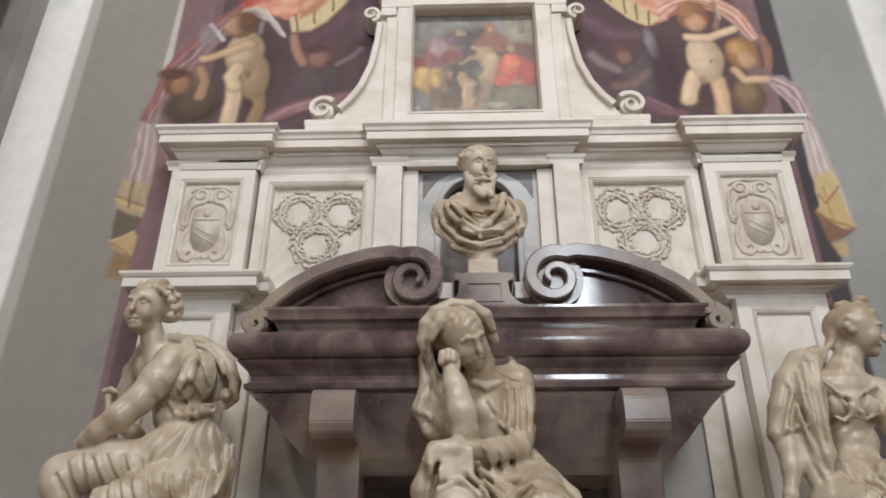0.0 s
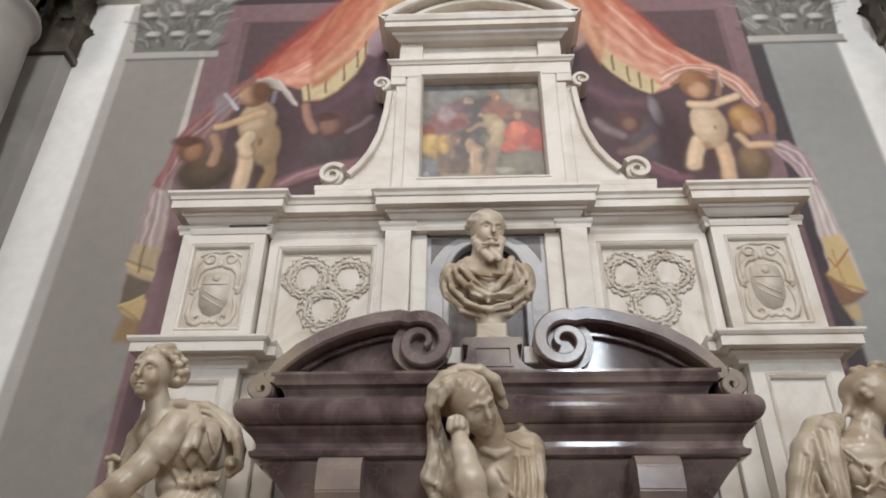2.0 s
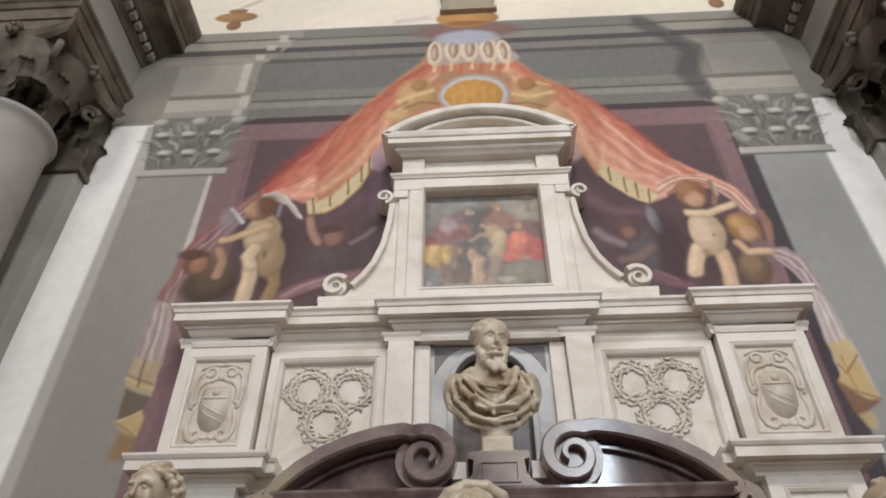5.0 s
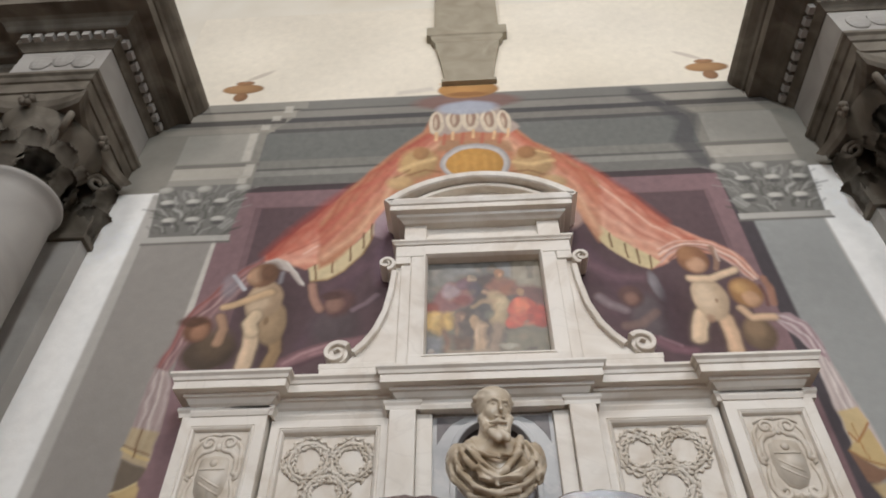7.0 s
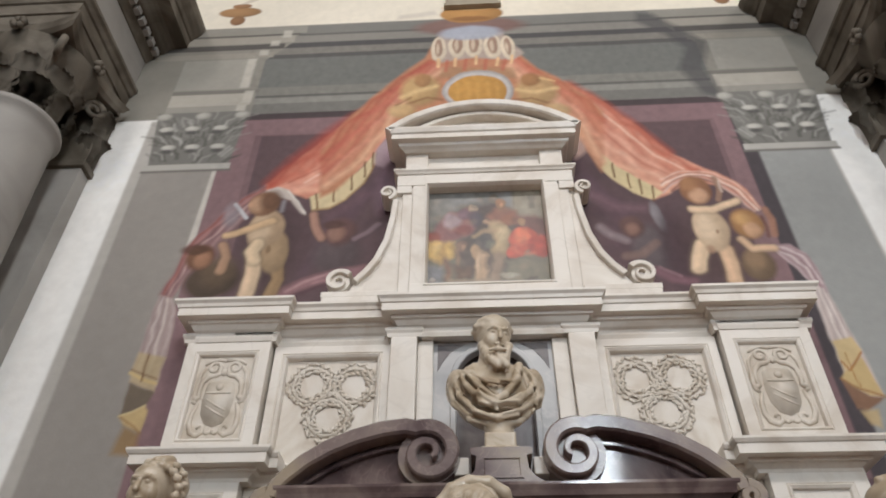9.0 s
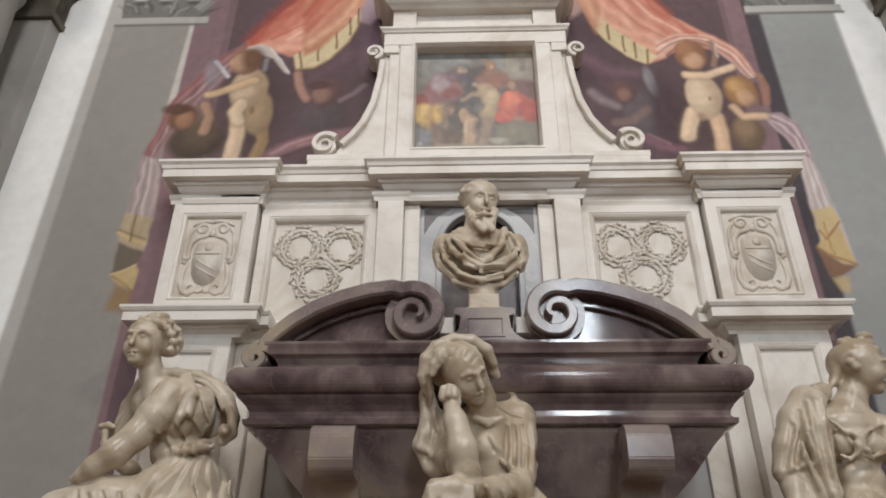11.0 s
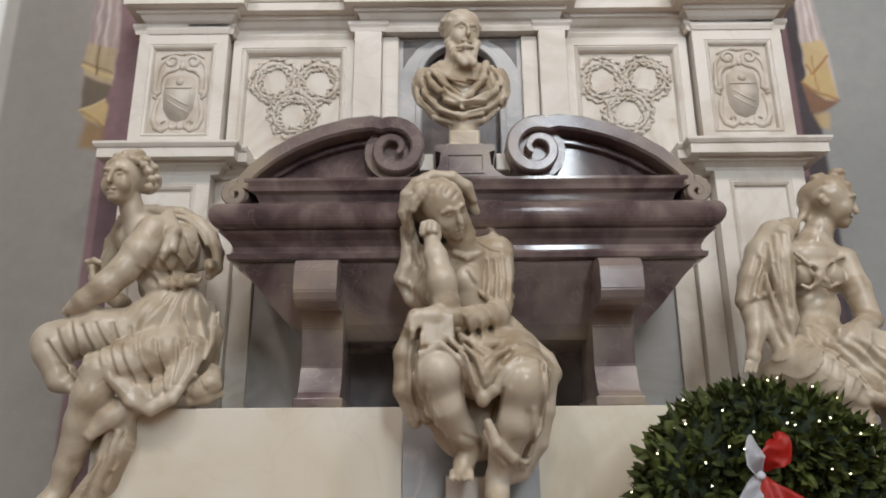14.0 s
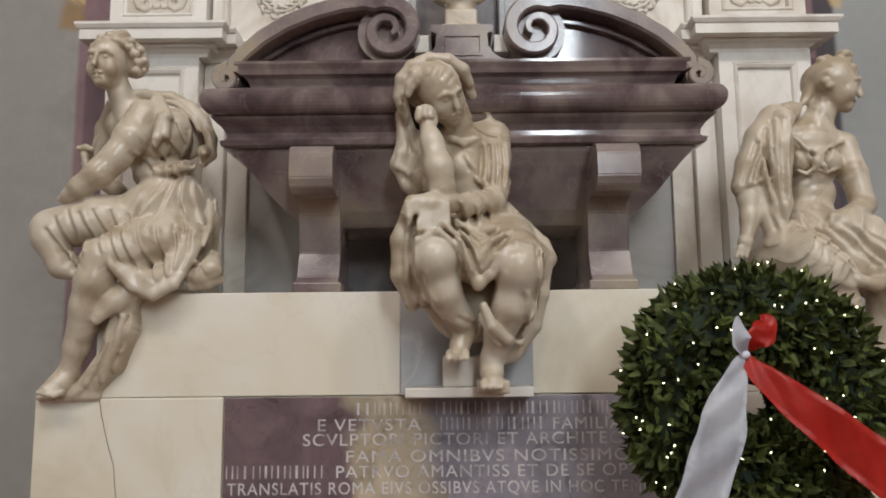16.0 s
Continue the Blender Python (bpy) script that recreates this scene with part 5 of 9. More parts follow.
Q.poly([(0.372, 6.039), (0.426, 6.036), (0.421, 5.872), (0.366, 5.875)], c3(108, 104, 102, K), 0.02, 0.8)
Q.line([(0.241, 6.111), (0.249, 5.814)], 0.013, c3(120, 118, 114, K), 0.02, 0.8)
Q.poly([(0.255, 5.814), (0.509, 5.768), (0.509, 5.523), (0.241, 5.598)], c3(108, 70, 68, K), 0.06, 1)
Q.poly([(-0.119, 5.701), (0.250, 5.726), (0.208, 5.082), (-0.178, 5.174), (-0.282, 5.415)], c3(76, 66, 64, K), 0.08, 1)
Q.poly([(-0.499, 5.548), (-0.408, 5.736), (-0.311, 5.852), (-0.163, 5.912), (-0.080, 5.841), (-0.106, 5.614), (-0.328, 5.530)], c3(136, 92, 98, K), 0.05, 1)
Q.blob(-0.292, 5.752, 0.071, 0.087, -20, c3(176, 162, 178, K), 0.7, 0.8, 0.3)
Q.blob(-0.455, 5.578, 0.063, 0.055, 0, c3(152, 74, 62, K), 0.5, 0.9, 0.35)
Q.blob(-0.200, 5.651, 0.080, 0.051, 0, c3(126, 58, 58, K), 0.5, 0.85, 0.35)
Q.blob(-0.189, 5.835, 0.065, 0.058, 0, c3(120, 96, 120, K), 0.6, 0.8, 0.35)
Q.blob(-0.106, 5.898, 0.042, 0.049, 0, c3(176, 156, 140, K), 0.3, 1, 0.35)
Q.blob(-0.089, 5.920, 0.033, 0.027, 0, c3(140, 130, 124, K), 0.6, 0.8, 0.35)
Q.poly([(-0.502, 5.523), (-0.407, 5.544), (-0.278, 5.528), (-0.285, 5.365), (-0.375, 5.279), (-0.491, 5.364)], c3(200, 168, 100, K), 0.05, 1)
Q.blob(-0.422, 5.452, 0.041, 0.082, 0, c3(216, 186, 118, K), 0.6, 0.8, 0.35)
Q.blob(-0.321, 5.396, 0.037, 0.061, 0, c3(222, 190, 118, K), 0.6, 0.8, 0.35)
Q.line([(-0.368, 5.521), (-0.359, 5.338)], 0.016, c3(140, 108, 60, K), 0.04, 0.7)
Q.line([(-0.344, 5.317), (-0.321, 5.218), (-0.335, 5.132)], 0.052, c3(122, 92, 78, K), 0.04, 0.95)
Q.blob(-0.211, 5.477, 0.056, 0.070, 0, c3(128, 102, 92, K), 0.3, 1, 0.4)
Q.blob(-0.194, 5.462, 0.025, 0.029, 0, c3(168, 136, 118, K), 0.6, 0.8, 0.35)
Q.line([(-0.266, 5.435), (-0.244, 5.353), (-0.252, 5.284)], 0.022, c3(160, 128, 108, K), 0.04, 0.8)
Q.poly([(-0.283, 5.275), (-0.131, 5.249), (-0.134, 5.124), (-0.269, 5.130)], c3(98, 76, 64, K), 0.05, 1)
Q.poly([(-0.004, 5.793), (0.082, 5.900), (0.163, 5.907), (0.274, 5.857), (0.312, 5.713), (0.120, 5.685)], c3(136, 90, 76, K), 0.05, 1)
Q.blob(0.188, 5.762, 0.064, 0.065, 0, c3(150, 96, 72, K), 0.5, 0.8, 0.35)
Q.blob(0.070, 6.003, 0.043, 0.064, 0, c3(124, 116, 110, K), 0.5, 0.95, 0.35)
Q.blob(0.123, 5.943, 0.049, 0.063, 0, c3(156, 116, 92, K), 0.3, 1, 0.35)
Q.blob(0.135, 5.927, 0.023, 0.027, 0, c3(200, 156, 126, K), 0.6, 0.9, 0.35)
Q.line([(-0.006, 5.738), (0.057, 5.703), (0.106, 5.733)], 0.035, c3(186, 154, 130, K), 0.04, 0.9)
Q.blob(0.305, 5.724, 0.029, 0.048, 0, c3(172, 138, 110, K), 0.5, 0.9, 0.35)
Q.blob(-0.085, 5.775, 0.064, 0.088, 0, c3(70, 66, 84, K), 0.6, 0.9, 0.35)
Q.blob(0.097, 5.542, 0.097, 0.198, 0, c3(180, 160, 128, K), 0.3, 1, 0.35)
Q.blob(0.131, 5.603, 0.054, 0.093, 0, c3(202, 184, 150, K), 0.7, 0.8, 0.35)
Q.blob(-0.037, 5.548, 0.088, 0.104, 0, c3(66, 66, 72, K), 0.5, 0.95, 0.2)
Q.blob(0.016, 5.484, 0.047, 0.045, 0, c3(110, 112, 104, K), 0.6, 0.7, 0.35)
Q.line([(-0.107, 5.572), (-0.026, 5.632), (0.070, 5.638)], 0.032, c3(176, 150, 122, K), 0.04, 0.9)
Q.blob(-0.096, 5.397, 0.040, 0.073, 0, c3(190, 160, 130, K), 0.5, 0.9, 0.35)
Q.line([(-0.043, 5.364), (-0.055, 5.246), (-0.051, 5.121)], 0.089, c3(192, 164, 138, K), 0.05, 0.95)
Q.line([(0.088, 5.359), (0.075, 5.260), (0.047, 5.136)], 0.092, c3(140, 122, 108, K), 0.05, 0.95)
Q.line([(0.017, 5.322), (0.004, 5.128)], 0.018, c3(84, 70, 64, K), 0.04, 0.8)
Q.blob(-0.077, 5.267, 0.021, 0.098, 0, c3(216, 190, 164, K), 0.7, 0.7, 0.35)
Q.blob(0.300, 5.533, 0.122, 0.129, 0, c3(200, 84, 62, K), 0.2, 1, 0.35)
Q.blob(0.294, 5.564, 0.069, 0.084, 0, c3(226, 124, 94, K), 0.7, 0.8, 0.2)
Q.blob(0.433, 5.455, 0.092, 0.118, 0, c3(182, 66, 52, K), 0.25, 1, 0.35)
Q.blob(0.228, 5.393, 0.080, 0.068, 0, c3(196, 78, 58, K), 0.3, 1, 0.3)
Q.line([(0.367, 5.593), (0.382, 5.488), (0.351, 5.387)], 0.019, c3(140, 46, 40, K), 0.05, 0.7)
Q.line([(0.200, 5.434), (0.288, 5.370), (0.381, 5.376)], 0.019, c3(224, 116, 88, K), 0.05, 0.6)
Q.poly([(0.146, 5.306), (0.504, 5.301), (0.494, 5.043), (0.117, 5.058)], c3(116, 114, 102, K), 0.06, 1)
Q.blob(0.175, 5.155, 0.090, 0.031, 0, c3(168, 168, 158, K), 0.4, 0.9, 0.35)
Q.blob(0.329, 5.115, 0.045, 0.023, 0, c3(88, 80, 72, K), 0.5, 0.8, 0.35)
Q.poly([(-0.505, 5.285), (-0.367, 5.259), (-0.359, 5.077), (-0.509, 5.083)], c3(116, 122, 134, K), 0.06, 1)
Q.blob(-0.447, 5.124, 0.027, 0.030, 0, c3(178, 176, 180, K), 0.4, 0.9, 0.35)
Q.poly([(-0.329, 5.132), (0.120, 5.114), (0.117, 5.058), (-0.329, 5.075)], c3(150, 138, 124, K), 0.03, 0.8)
Q.lay(np.clip(soft_noise(qx, qz, 34, 78) * 2 - 1.15, 0, 1), c3(170, 150, 130, K), 0.2)
Q.C = Q.C * 0.9 + 0.1 * Q.C.mean(-1, keepdims=True)
Q.C = Q.C * np.array([1.0, 0.92, 0.8])
Q.C = np.clip(Q.C * (0.8 + 0.4 * soft_noise(qx, qz, 40, 72))[..., None], 0.004, 0.9)
pic = new("painted_panel", painted_sheet("painted_panel", qx, -0.12, qz, Q.C, PICTURE))
pic.parent = tomb
pic["label"] = "small dark oil painting in the marble frame"

# the inscribed tablet
tablet = thing("inscription_tablet", 0, -1.0, 0.42, "mottled purple marble tablet with carved Latin lettering", "tablet")
under(finish("slab", boxed(-1.205, 1.205, -1.004, -0.99, 0.42, 1.362, bevel=0.003), TABLET), tablet)


def letters(text, x, z, h, width):
    cu = bpy.data.curves.new("lettering", "FONT")
    cu.body, cu.size, cu.extrude = text, h / 0.73, 0.001
    cu.space_character = 1.12
    ob = new("lettering", cu)
    me = bpy.data.meshes.new_from_object(ob.evaluated_get(bpy.context.evaluated_depsgraph_get()))
    bpy.data.objects.remove(ob)
    co = np.array([v.co[:] for v in me.vertices])
    k = width / (co[:, 0].max() - co[:, 0].min())
    me.transform(Matrix.Translation((x, -1.0055, z)) @ Matrix.Rotation(radians(90), 4, "X") @ Matrix.Diagonal((k, 1, 1, 1)))
    me.materials.append(LETTER)
    bm = bmesh.new()
    bm.from_mesh(me)
    left = set(bm.faces)
    while left:  # one object a letter
        todo, piece = [left.pop()], []
        while todo:
            f = todo.pop()
            piece.append(f)
            for e in f.edges:
                for g in e.link_faces:
                    if g in left:
                        left.remove(g)
                        todo.append(g)
        verts = list({v for f in piece for v in f.verts})
        at = {v: i for i, v in enumerate(verts)}
        one = bpy.data.meshes.new("letter")
        one.from_pydata([tuple(v.co) for v in verts], [], [[at[v] for v in f.verts] for f in piece])
        one.materials.append(LETTER)
        under(new("letter", one), tablet)
    bm.free()


def bars(x0, x1, z, h):
    """Writing that stays unread: a row of plain upright bars."""
    x = x0
    while x < x1 - 0.01:
        w = random.choice((0.008, 0.012, 0.02))
        under(finish("bar", boxed(x, x + w * 0.55, -1.0065, -1.0035, z, z + h, bevel=0), LETTER), tablet)
        x += w + random.uniform(0.012, 0.026)


LH, ROWS = 0.060, [1.273, 1.197, 1.126, 1.045, 0.972, 0.894]
bars(-0.547, -0.203, ROWS[0], LH)
bars(-0.155, 0.174, ROWS[0], LH)
bars(0.216, 0.739, ROWS[0], LH)
letters("E VETVSTA", -0.748, ROWS[1], LH, 0.509)
bars(-0.133, 0.376, ROWS[1], LH)
letters("FAMILIA", 0.418, ROWS[1], LH, 0.338)
letters("SCVLPTORI PICTORI ET ARCHITECTO", -0.817, ROWS[2], LH, 1.714)
letters("FAMA OMNIBVS NOTISSIMO", -0.607, ROWS[3], LH, 1.396)
bars(-1.189, -0.700, ROWS[4], LH)
letters("PATRVO AMANTISS ET DE SE OPTIM", -0.654, ROWS[4], LH, 1.586)
letters("TRANSLATIS ROMA EIVS OSSIBVS ATQVE IN HOC TEMPLO", -1.184, ROWS[5], LH, 2.182)

# ---- the sarcophagus ----
sarc = thing("sarcophagus", 0, -0.6, 1.886, "polished purple marble sarcophagus with broken scrolled pediment", "sarcophagus")


def sp(name, bm, mat, label="", smooth=False):
    return under(finish(name, bm, mat, None, smooth, label), sarc)


def lathe_box(bm, steps, back=-0.13):
    """A moulded block: steps of (z, half width, front y), open to the wall behind."""
    rings = [[bm.verts.new(c) for c in ((-w, back, z), (-w, y, z), (w, y, z), (w, back, z))] for z, w, y in steps]
    for r, s in zip(rings, rings[1:]):
        for j in range(3):
            bm.faces.new((r[j], r[j + 1], s[j + 1], s[j]))
        bm.faces.new((r[3], r[0], s[0], s[3]))
    bm.faces.new(rings[0])
    bm.faces.new(rings[-1][::-1])
    return bm


body = [(2.255, 0.85, -0.74), (2.27, 0.875, -0.76), (2.33, 0.955, -0.82), (2.42, 1.04, -0.88), (2.54, 1.13, -0.96), (2.61, 1.19, -1.0), (2.63, 1.2, -1.005)]
sp("body", lathe_box(bmesh.new(), body), MOTTLED, "mottled brown-purple marble trough")
rim = [(2.631, 1.22, -1.02), (2.64, 1.25, -1.045), (2.665, 1.255, -1.05), (2.672, 1.235, -1.035), (2.685, 1.225, -1.025), (2.71, 1.23, -1.025), (2.74, 1.25, -1.04), (2.77, 1.285, -1.07), (2.785, 1.3, -1.08)]
rim += [(2.862 + 0.073 * math.sin(a), 1.278 + 0.062 * math.cos(a), -1.07 - 0.062 * math.cos(a)) for a in [math.pi * (i / 12 - 0.5) for i in range(13)]]
rim += [(2.945, 1.24, -1.02), (2.955, 1.17, -0.98)]
sp("rim", lathe_box(bmesh.new(), rim), PURPLE, "dark polished rounded rim")
lid = [(2.9551, 1.13, -0.95), (2.99, 1.13, -0.955), (3.02, 1.145, -0.97), (3.03, 1.16, -0.985), (3.035, 1.175, -1.0), (3.06, 1.185, -1.01), (3.085, 1.2, -1.025), (3.1, 1.2, -1.025), (3.104, 1.17, -1.0)]
sp("lid", lathe_box(bmesh.new(), lid), PURPLE, "dark polished moulded lid")
for s in (-1, 1):
    line = [(1.215, 3.05), (1.2, 3.1), (1.15, 3.16), (1.06, 3.24), (0.94, 3.315), (0.8, 3.375), (0.65, 3.418), (0.52, 3.435)]
    curl = spiral(0.395, 3.275, 0.16, 0.03, 1.15, 1.45, 44)
    bm = band(bmesh.new(), mirror(line + curl, s), [0.07, 0.075, 0.08, 0.085, 0.088, 0.09, 0.092, 0.092] + [0.09 - 0.062 * i / 44 for i in range(45)], -1.02, -0.55)
    sp("scroll_arch", bm, MOTTLED, "dark polished scrolled arch of the lid")
    sp("scroll_disc", slab(bmesh.new(), mirror(spiral(0.395, 3.275, 0.165, 0.165, 0, 1, 28)[:-1], s), -0.955, -0.55), MOTTLED)
    sp("end_disc", slab(bmesh.new(), mirror(spiral(1.245, 3.015, 0.062, 0.062, 0, 1, 20)[:-1], s), -0.985, -0.55), MOTTLED)
    bm = band(bmesh.new(), mirror(spiral(1.245, 3.015, 0.062, 0.012, 1.4 + 0.3, -1.5, 30), s), [0.055 - 0.03 * i / 30 for i in range(31)], -1.02, -0.55)
    sp("end_scroll", bm, MOTTLED)
    field = mirror([(1.13, 3.106)] + [(x, z - 0.04) for x, z in line[2:]] + [(0.45, 3.36), (0.38, 3.2), (0.42, 3.106)], s)
    sp("lid_field", slab(bmesh.new(), field, -0.9, -0.5), PURPLE)
    bm = band(bmesh.new(), mirror([(1.06, 3.15)] + [(x - 0.02, z - 0.085) for x, z in line[3:]], s), [0.022] * 6, -0.935, -0.85)
    sp("lid_moulding", bm, PURPLE)
    # bracket: rounded head on a straight leg with a foot
    def sx(a, b):
        return sorted((a * s, b * s))
    prof = [(-0.6, 2.62), (-1.1, 2.62), (-1.15, 2.6), (-1.175, 2.55), (-1.175, 2.44), (-1.15, 2.395), (-1.1, 2.375), (-0.95, 2.375), (-0.9, 2.3), (-0.88, 2.1), (-0.93, 1.97), (-0.97, 1.93), (-0.97, 1.887), (-0.5, 1.887)]
    bm = bmesh.new()
    for x0, x1 in (sx(0.655, 0.87),):
        a = [bm.verts.new((x0, y, z)) for y, z in prof]
        b = [bm.verts.new((x1, y, z)) for y, z in prof]
        bm.faces.new(a), bm.faces.new(b[::-1])
        for i in range(len(a)):
            bm.faces.new((a[i], b[i], b[(i + 1) % len(a)], a[(i + 1) % len(a)]))
    bmesh.ops.bevel(bm, geom=[e for e in bm.edges if e.calc_length() > 0.2], offset=0.006, segments=2, affect="EDGES")
    sp("bracket", bm, MOTTLED, "mottled marble bracket carrying the trough")
    sp("bracket_foot", boxed(*sx(0.635, 0.885), -0.985, -0.5, 1.887, 1.935), MOTTLED)
# pedestal of the bust
bm = bmesh.new()
ped = [(0.225, 3.105), (0.22, 3.125), (0.17, 3.15), (0.14, 3.19), (0.13, 3.27), (0.165, 3.275), (0.17, 3.31), (0.15, 3.318)]
slab(bm, [(x, z) for x, z in ped] + [(-x, z) for x, z in ped[::-1]], -0.97, -0.6, 0.004)
sp("pedestal", bm, MOTTLED, "flared marble pedestal under the bust")
bm = frame_ring(bmesh.new(), -0.11, 0.11, 3.14, 3.262, [(0.0, -0.97), (0.0, -0.978), (0.014, -0.978), (0.018, -0.97)])
sp("pedestal_frame", bm, MOTTLED)
for s in (-1, 1):
    sp("pedestal_wing", boxed(*sorted((0.175 * s, 0.275 * s)), -0.9, -0.6, 3.19, 3.29), MARBLE)


# ---- carved figures: soft unions of rods and balls, turned into one skin ----
class Clay:
    def __init__(self, lo, hi, h=0.0082):
        self.lo, self.h = np.array(lo), h
        self.n = np.ceil((np.array(hi) - self.lo) / h).astype(int) + 1
        self.D = np.full(self.n, 9.0, np.float32)

    def window(self, a, b):
        i = np.clip(((a - self.lo) / self.h).astype(int), 0, self.n - 2)
        j = np.clip(((b - self.lo) / self.h).astype(int) + 2, i + 1, self.n)
        sl = tuple(slice(p, q) for p, q in zip(i, j))
        ax = [self.lo[k] + self.h * np.arange(i[k], j[k]) for k in range(3)]
        return sl, np.stack(np.meshgrid(*ax, indexing="ij"), -1)

    def join(self, sl, d, k):
        a = self.D[sl]
        t = np.clip(0.5 + 0.5 * (a - d) / k, 0, 1)
        self.D[sl] = a * (1 - t) + d * t - k * t * (1 - t)

    def folds(self, p, d, fold):
        if fold:
            amp, way, freq, seed = fold
            w = Vector(way).normalized()
            u = p @ np.array(w)
            r = np.random.default_rng(seed)
            q = r.uniform(-1, 1, (3, 3)) * 7
            warp = sum(np.sin(p @ q[m] + m) for m in range(3))
            high = 0.55 + 0.45 * np.sin(p @ q[1] * 1.7 + 2.0)
            ridge = (1 - np.abs(np.sin(u * freq * 0.5 + warp * 1.5))) ** 1.8
            ridge2 = (1 - np.abs(np.sin(u * freq * 0.95 + warp * 2.6 + 1.0))) ** 2.2
            d = d - amp * (2.0 * ridge * high + 0.8 * ridge2 * (1.2 - high) - 0.5)
        return d

    def ball(self, c, r, rot=(0, 0, 0), k=0.03, fold=None):
        c, r = np.array(c), np.array(r)
        m = r.max() + 0.05 + k
        sl, p = self.window(c - m, c + m)
        R = np.array(Euler([radians(a) for a in rot]).to_matrix())
        q = (p - c) @ R
        l = np.sqrt(((q / r) ** 2).sum(-1)) + 1e-6
        l2 = np.sqrt(((q / r ** 2) ** 2).sum(-1)) + 1e-6
        self.join(sl, self.folds(p, l * (l - 1) / l2, fold), k)

    def rod(self, pts, radii, k=0.025, fold=None):
        pts = [np.array(q, float) for q in pts]
        for a, b, ra, rb in zip(pts, pts[1:], radii, radii[1:]):
            m = max(ra, rb) + 0.04 + k
            sl, p = self.window(np.minimum(a, b) - m, np.maximum(a, b) + m)
            e = b - a
            t = np.clip(((p - a) @ e) / (e @ e + 1e-9), 0, 1)
            d = np.linalg.norm(p - a - t[..., None] * e, axis=-1) - (ra + (rb - ra) * t)
            thin = (min(fold[0], 0.06 * (ra + rb)), *fold[1:]) if fold else None
            self.join(sl, self.folds(p, d, thin), k)

    def block(self, c, r, k=0.012, rot=(0, 0, 0)):
        c, r = np.array(c), np.array(r)
        m = np.linalg.norm(r) + 0.05
        sl, p = self.window(c - m, c + m)
        q = np.abs((p - c) @ np.array(Euler([radians(a) for a in rot]).to_matrix())) - r + 0.008
        self.join(sl, np.linalg.norm(np.maximum(q, 0), axis=-1) + np.minimum(q.max(-1), 0) - 0.008, k)

    def cut(self, c, r, k=0.012):
        c, r = np.array(c), np.array(r)
        sl, p = self.window(c - r.max() - 0.04, c + r.max() + 0.04)
        l = np.sqrt((((p - c) / r) ** 2).sum(-1)) + 1e-6
        d = -(l * (l - 1) / (np.sqrt((((p - c) / r ** 2) ** 2).sum(-1)) + 1e-6))
        a = self.D[sl]
        t = np.clip(0.5 - 0.5 * (a - d) / k, 0, 1)
        self.D[sl] = a * (1 - t) + d * t + k * t * (1 - t)

    def groove(self, pts, r, k=0.012):
        """A carved line between two folds."""
        for a, b in zip(pts, pts[1:]):
            a, b = np.array(a, float), np.array(b, float)
            sl, p = self.window(np.minimum(a, b) - r - 0.03, np.maximum(a, b) + r + 0.03)
            e = b - a
            t = np.clip(((p - a) @ e) / (e @ e + 1e-9), 0, 1)
            d = -(np.linalg.norm(p - a - t[..., None] * e, axis=-1) - r)
            o = self.D[sl]
            t = np.clip(0.5 - 0.5 * (o - d) / k, 0, 1)
            self.D[sl] = o * (1 - t) + d * t + k * t * (1 - t)

    def crease(self, pts, r=0.011, amp=0.012):
        """A fold line drawn down the front of the figure: sunk where amp is above 0, raised where it is below."""
        pts = [np.array(q, float) for q in pts]
        a, b = np.min(pts, 0) - 3 * r, np.max(pts, 0) + 3 * r
        a[1], b[1] = a[1] - 0.16, b[1] + 0.12
        sl, p = self.window(a, b)
        best = np.full(p.shape[:3], 9.0)
        for u, v in zip(pts, pts[1:]):
            ex, ez = v[0] - u[0], v[2] - u[2]
            t = np.clip(((p[..., 0] - u[0]) * ex + (p[..., 2] - u[2]) * ez) / (ex * ex + ez * ez + 1e-9), 0, 1)
            best = np.minimum(best, np.hypot(p[..., 0] - u[0] - t * ex, p[..., 2] - u[2] - t * ez))
        self.D[sl] += (amp * np.exp(-(best / r) ** 2)).astype(np.float32)

    def head(self, c, turn, nod, tilt, s=1.0, hair=True):
        """A face with brow, nose, lips and chin, looking to -y before it is turned."""
        M = Matrix.Translation(c) @ Euler((radians(nod), radians(tilt), radians(turn))).to_matrix().to_4x4()
        e = tuple(math.degrees(a) for a in M.to_euler())
        w = lambda x, y, z: tuple(M @ Vector((x * s, y * s, z * s)))
        self.ball(w(0, 0.01, 0.03), (0.098 * s, 0.115 * s, 0.115 * s), e, 0.02)
        self.ball(w(0, -0.035, -0.035), (0.074 * s, 0.075 * s, 0.105 * s), e, 0.03)
        self.ball(w(0, -0.085, -0.115), (0.03 * s, 0.026 * s, 0.024 * s), e, 0.025)
        for q in (-1, 1):
            self.ball(w(0.045 * q, -0.07, -0.045), (0.03 * s, 0.03 * s, 0.035 * s), e, 0.03)
            self.cut(w(0.036 * q, -0.118, 0.006), (0.021 * s, 0.02 * s, 0.013 * s), 0.014)
            self.ball(w(0.036 * q, -0.098, 0.005), (0.016 * s, 0.012 * s, 0.009 * s), e, 0.006)
            self.rod([w(0.012 * q, -0.112, 0.026), w(0.04 * q, -0.107, 0.034), w(0.066 * q, -0.085, 0.02)], [0.006 * s, 0.007 * s, 0.005 * s], 0.016)
        self.rod([w(0, -0.112, 0.02), w(0, -0.126, -0.022), w(0, -0.133, -0.04)], [0.01 * s, 0.012 * s, 0.014 * s], 0.012)
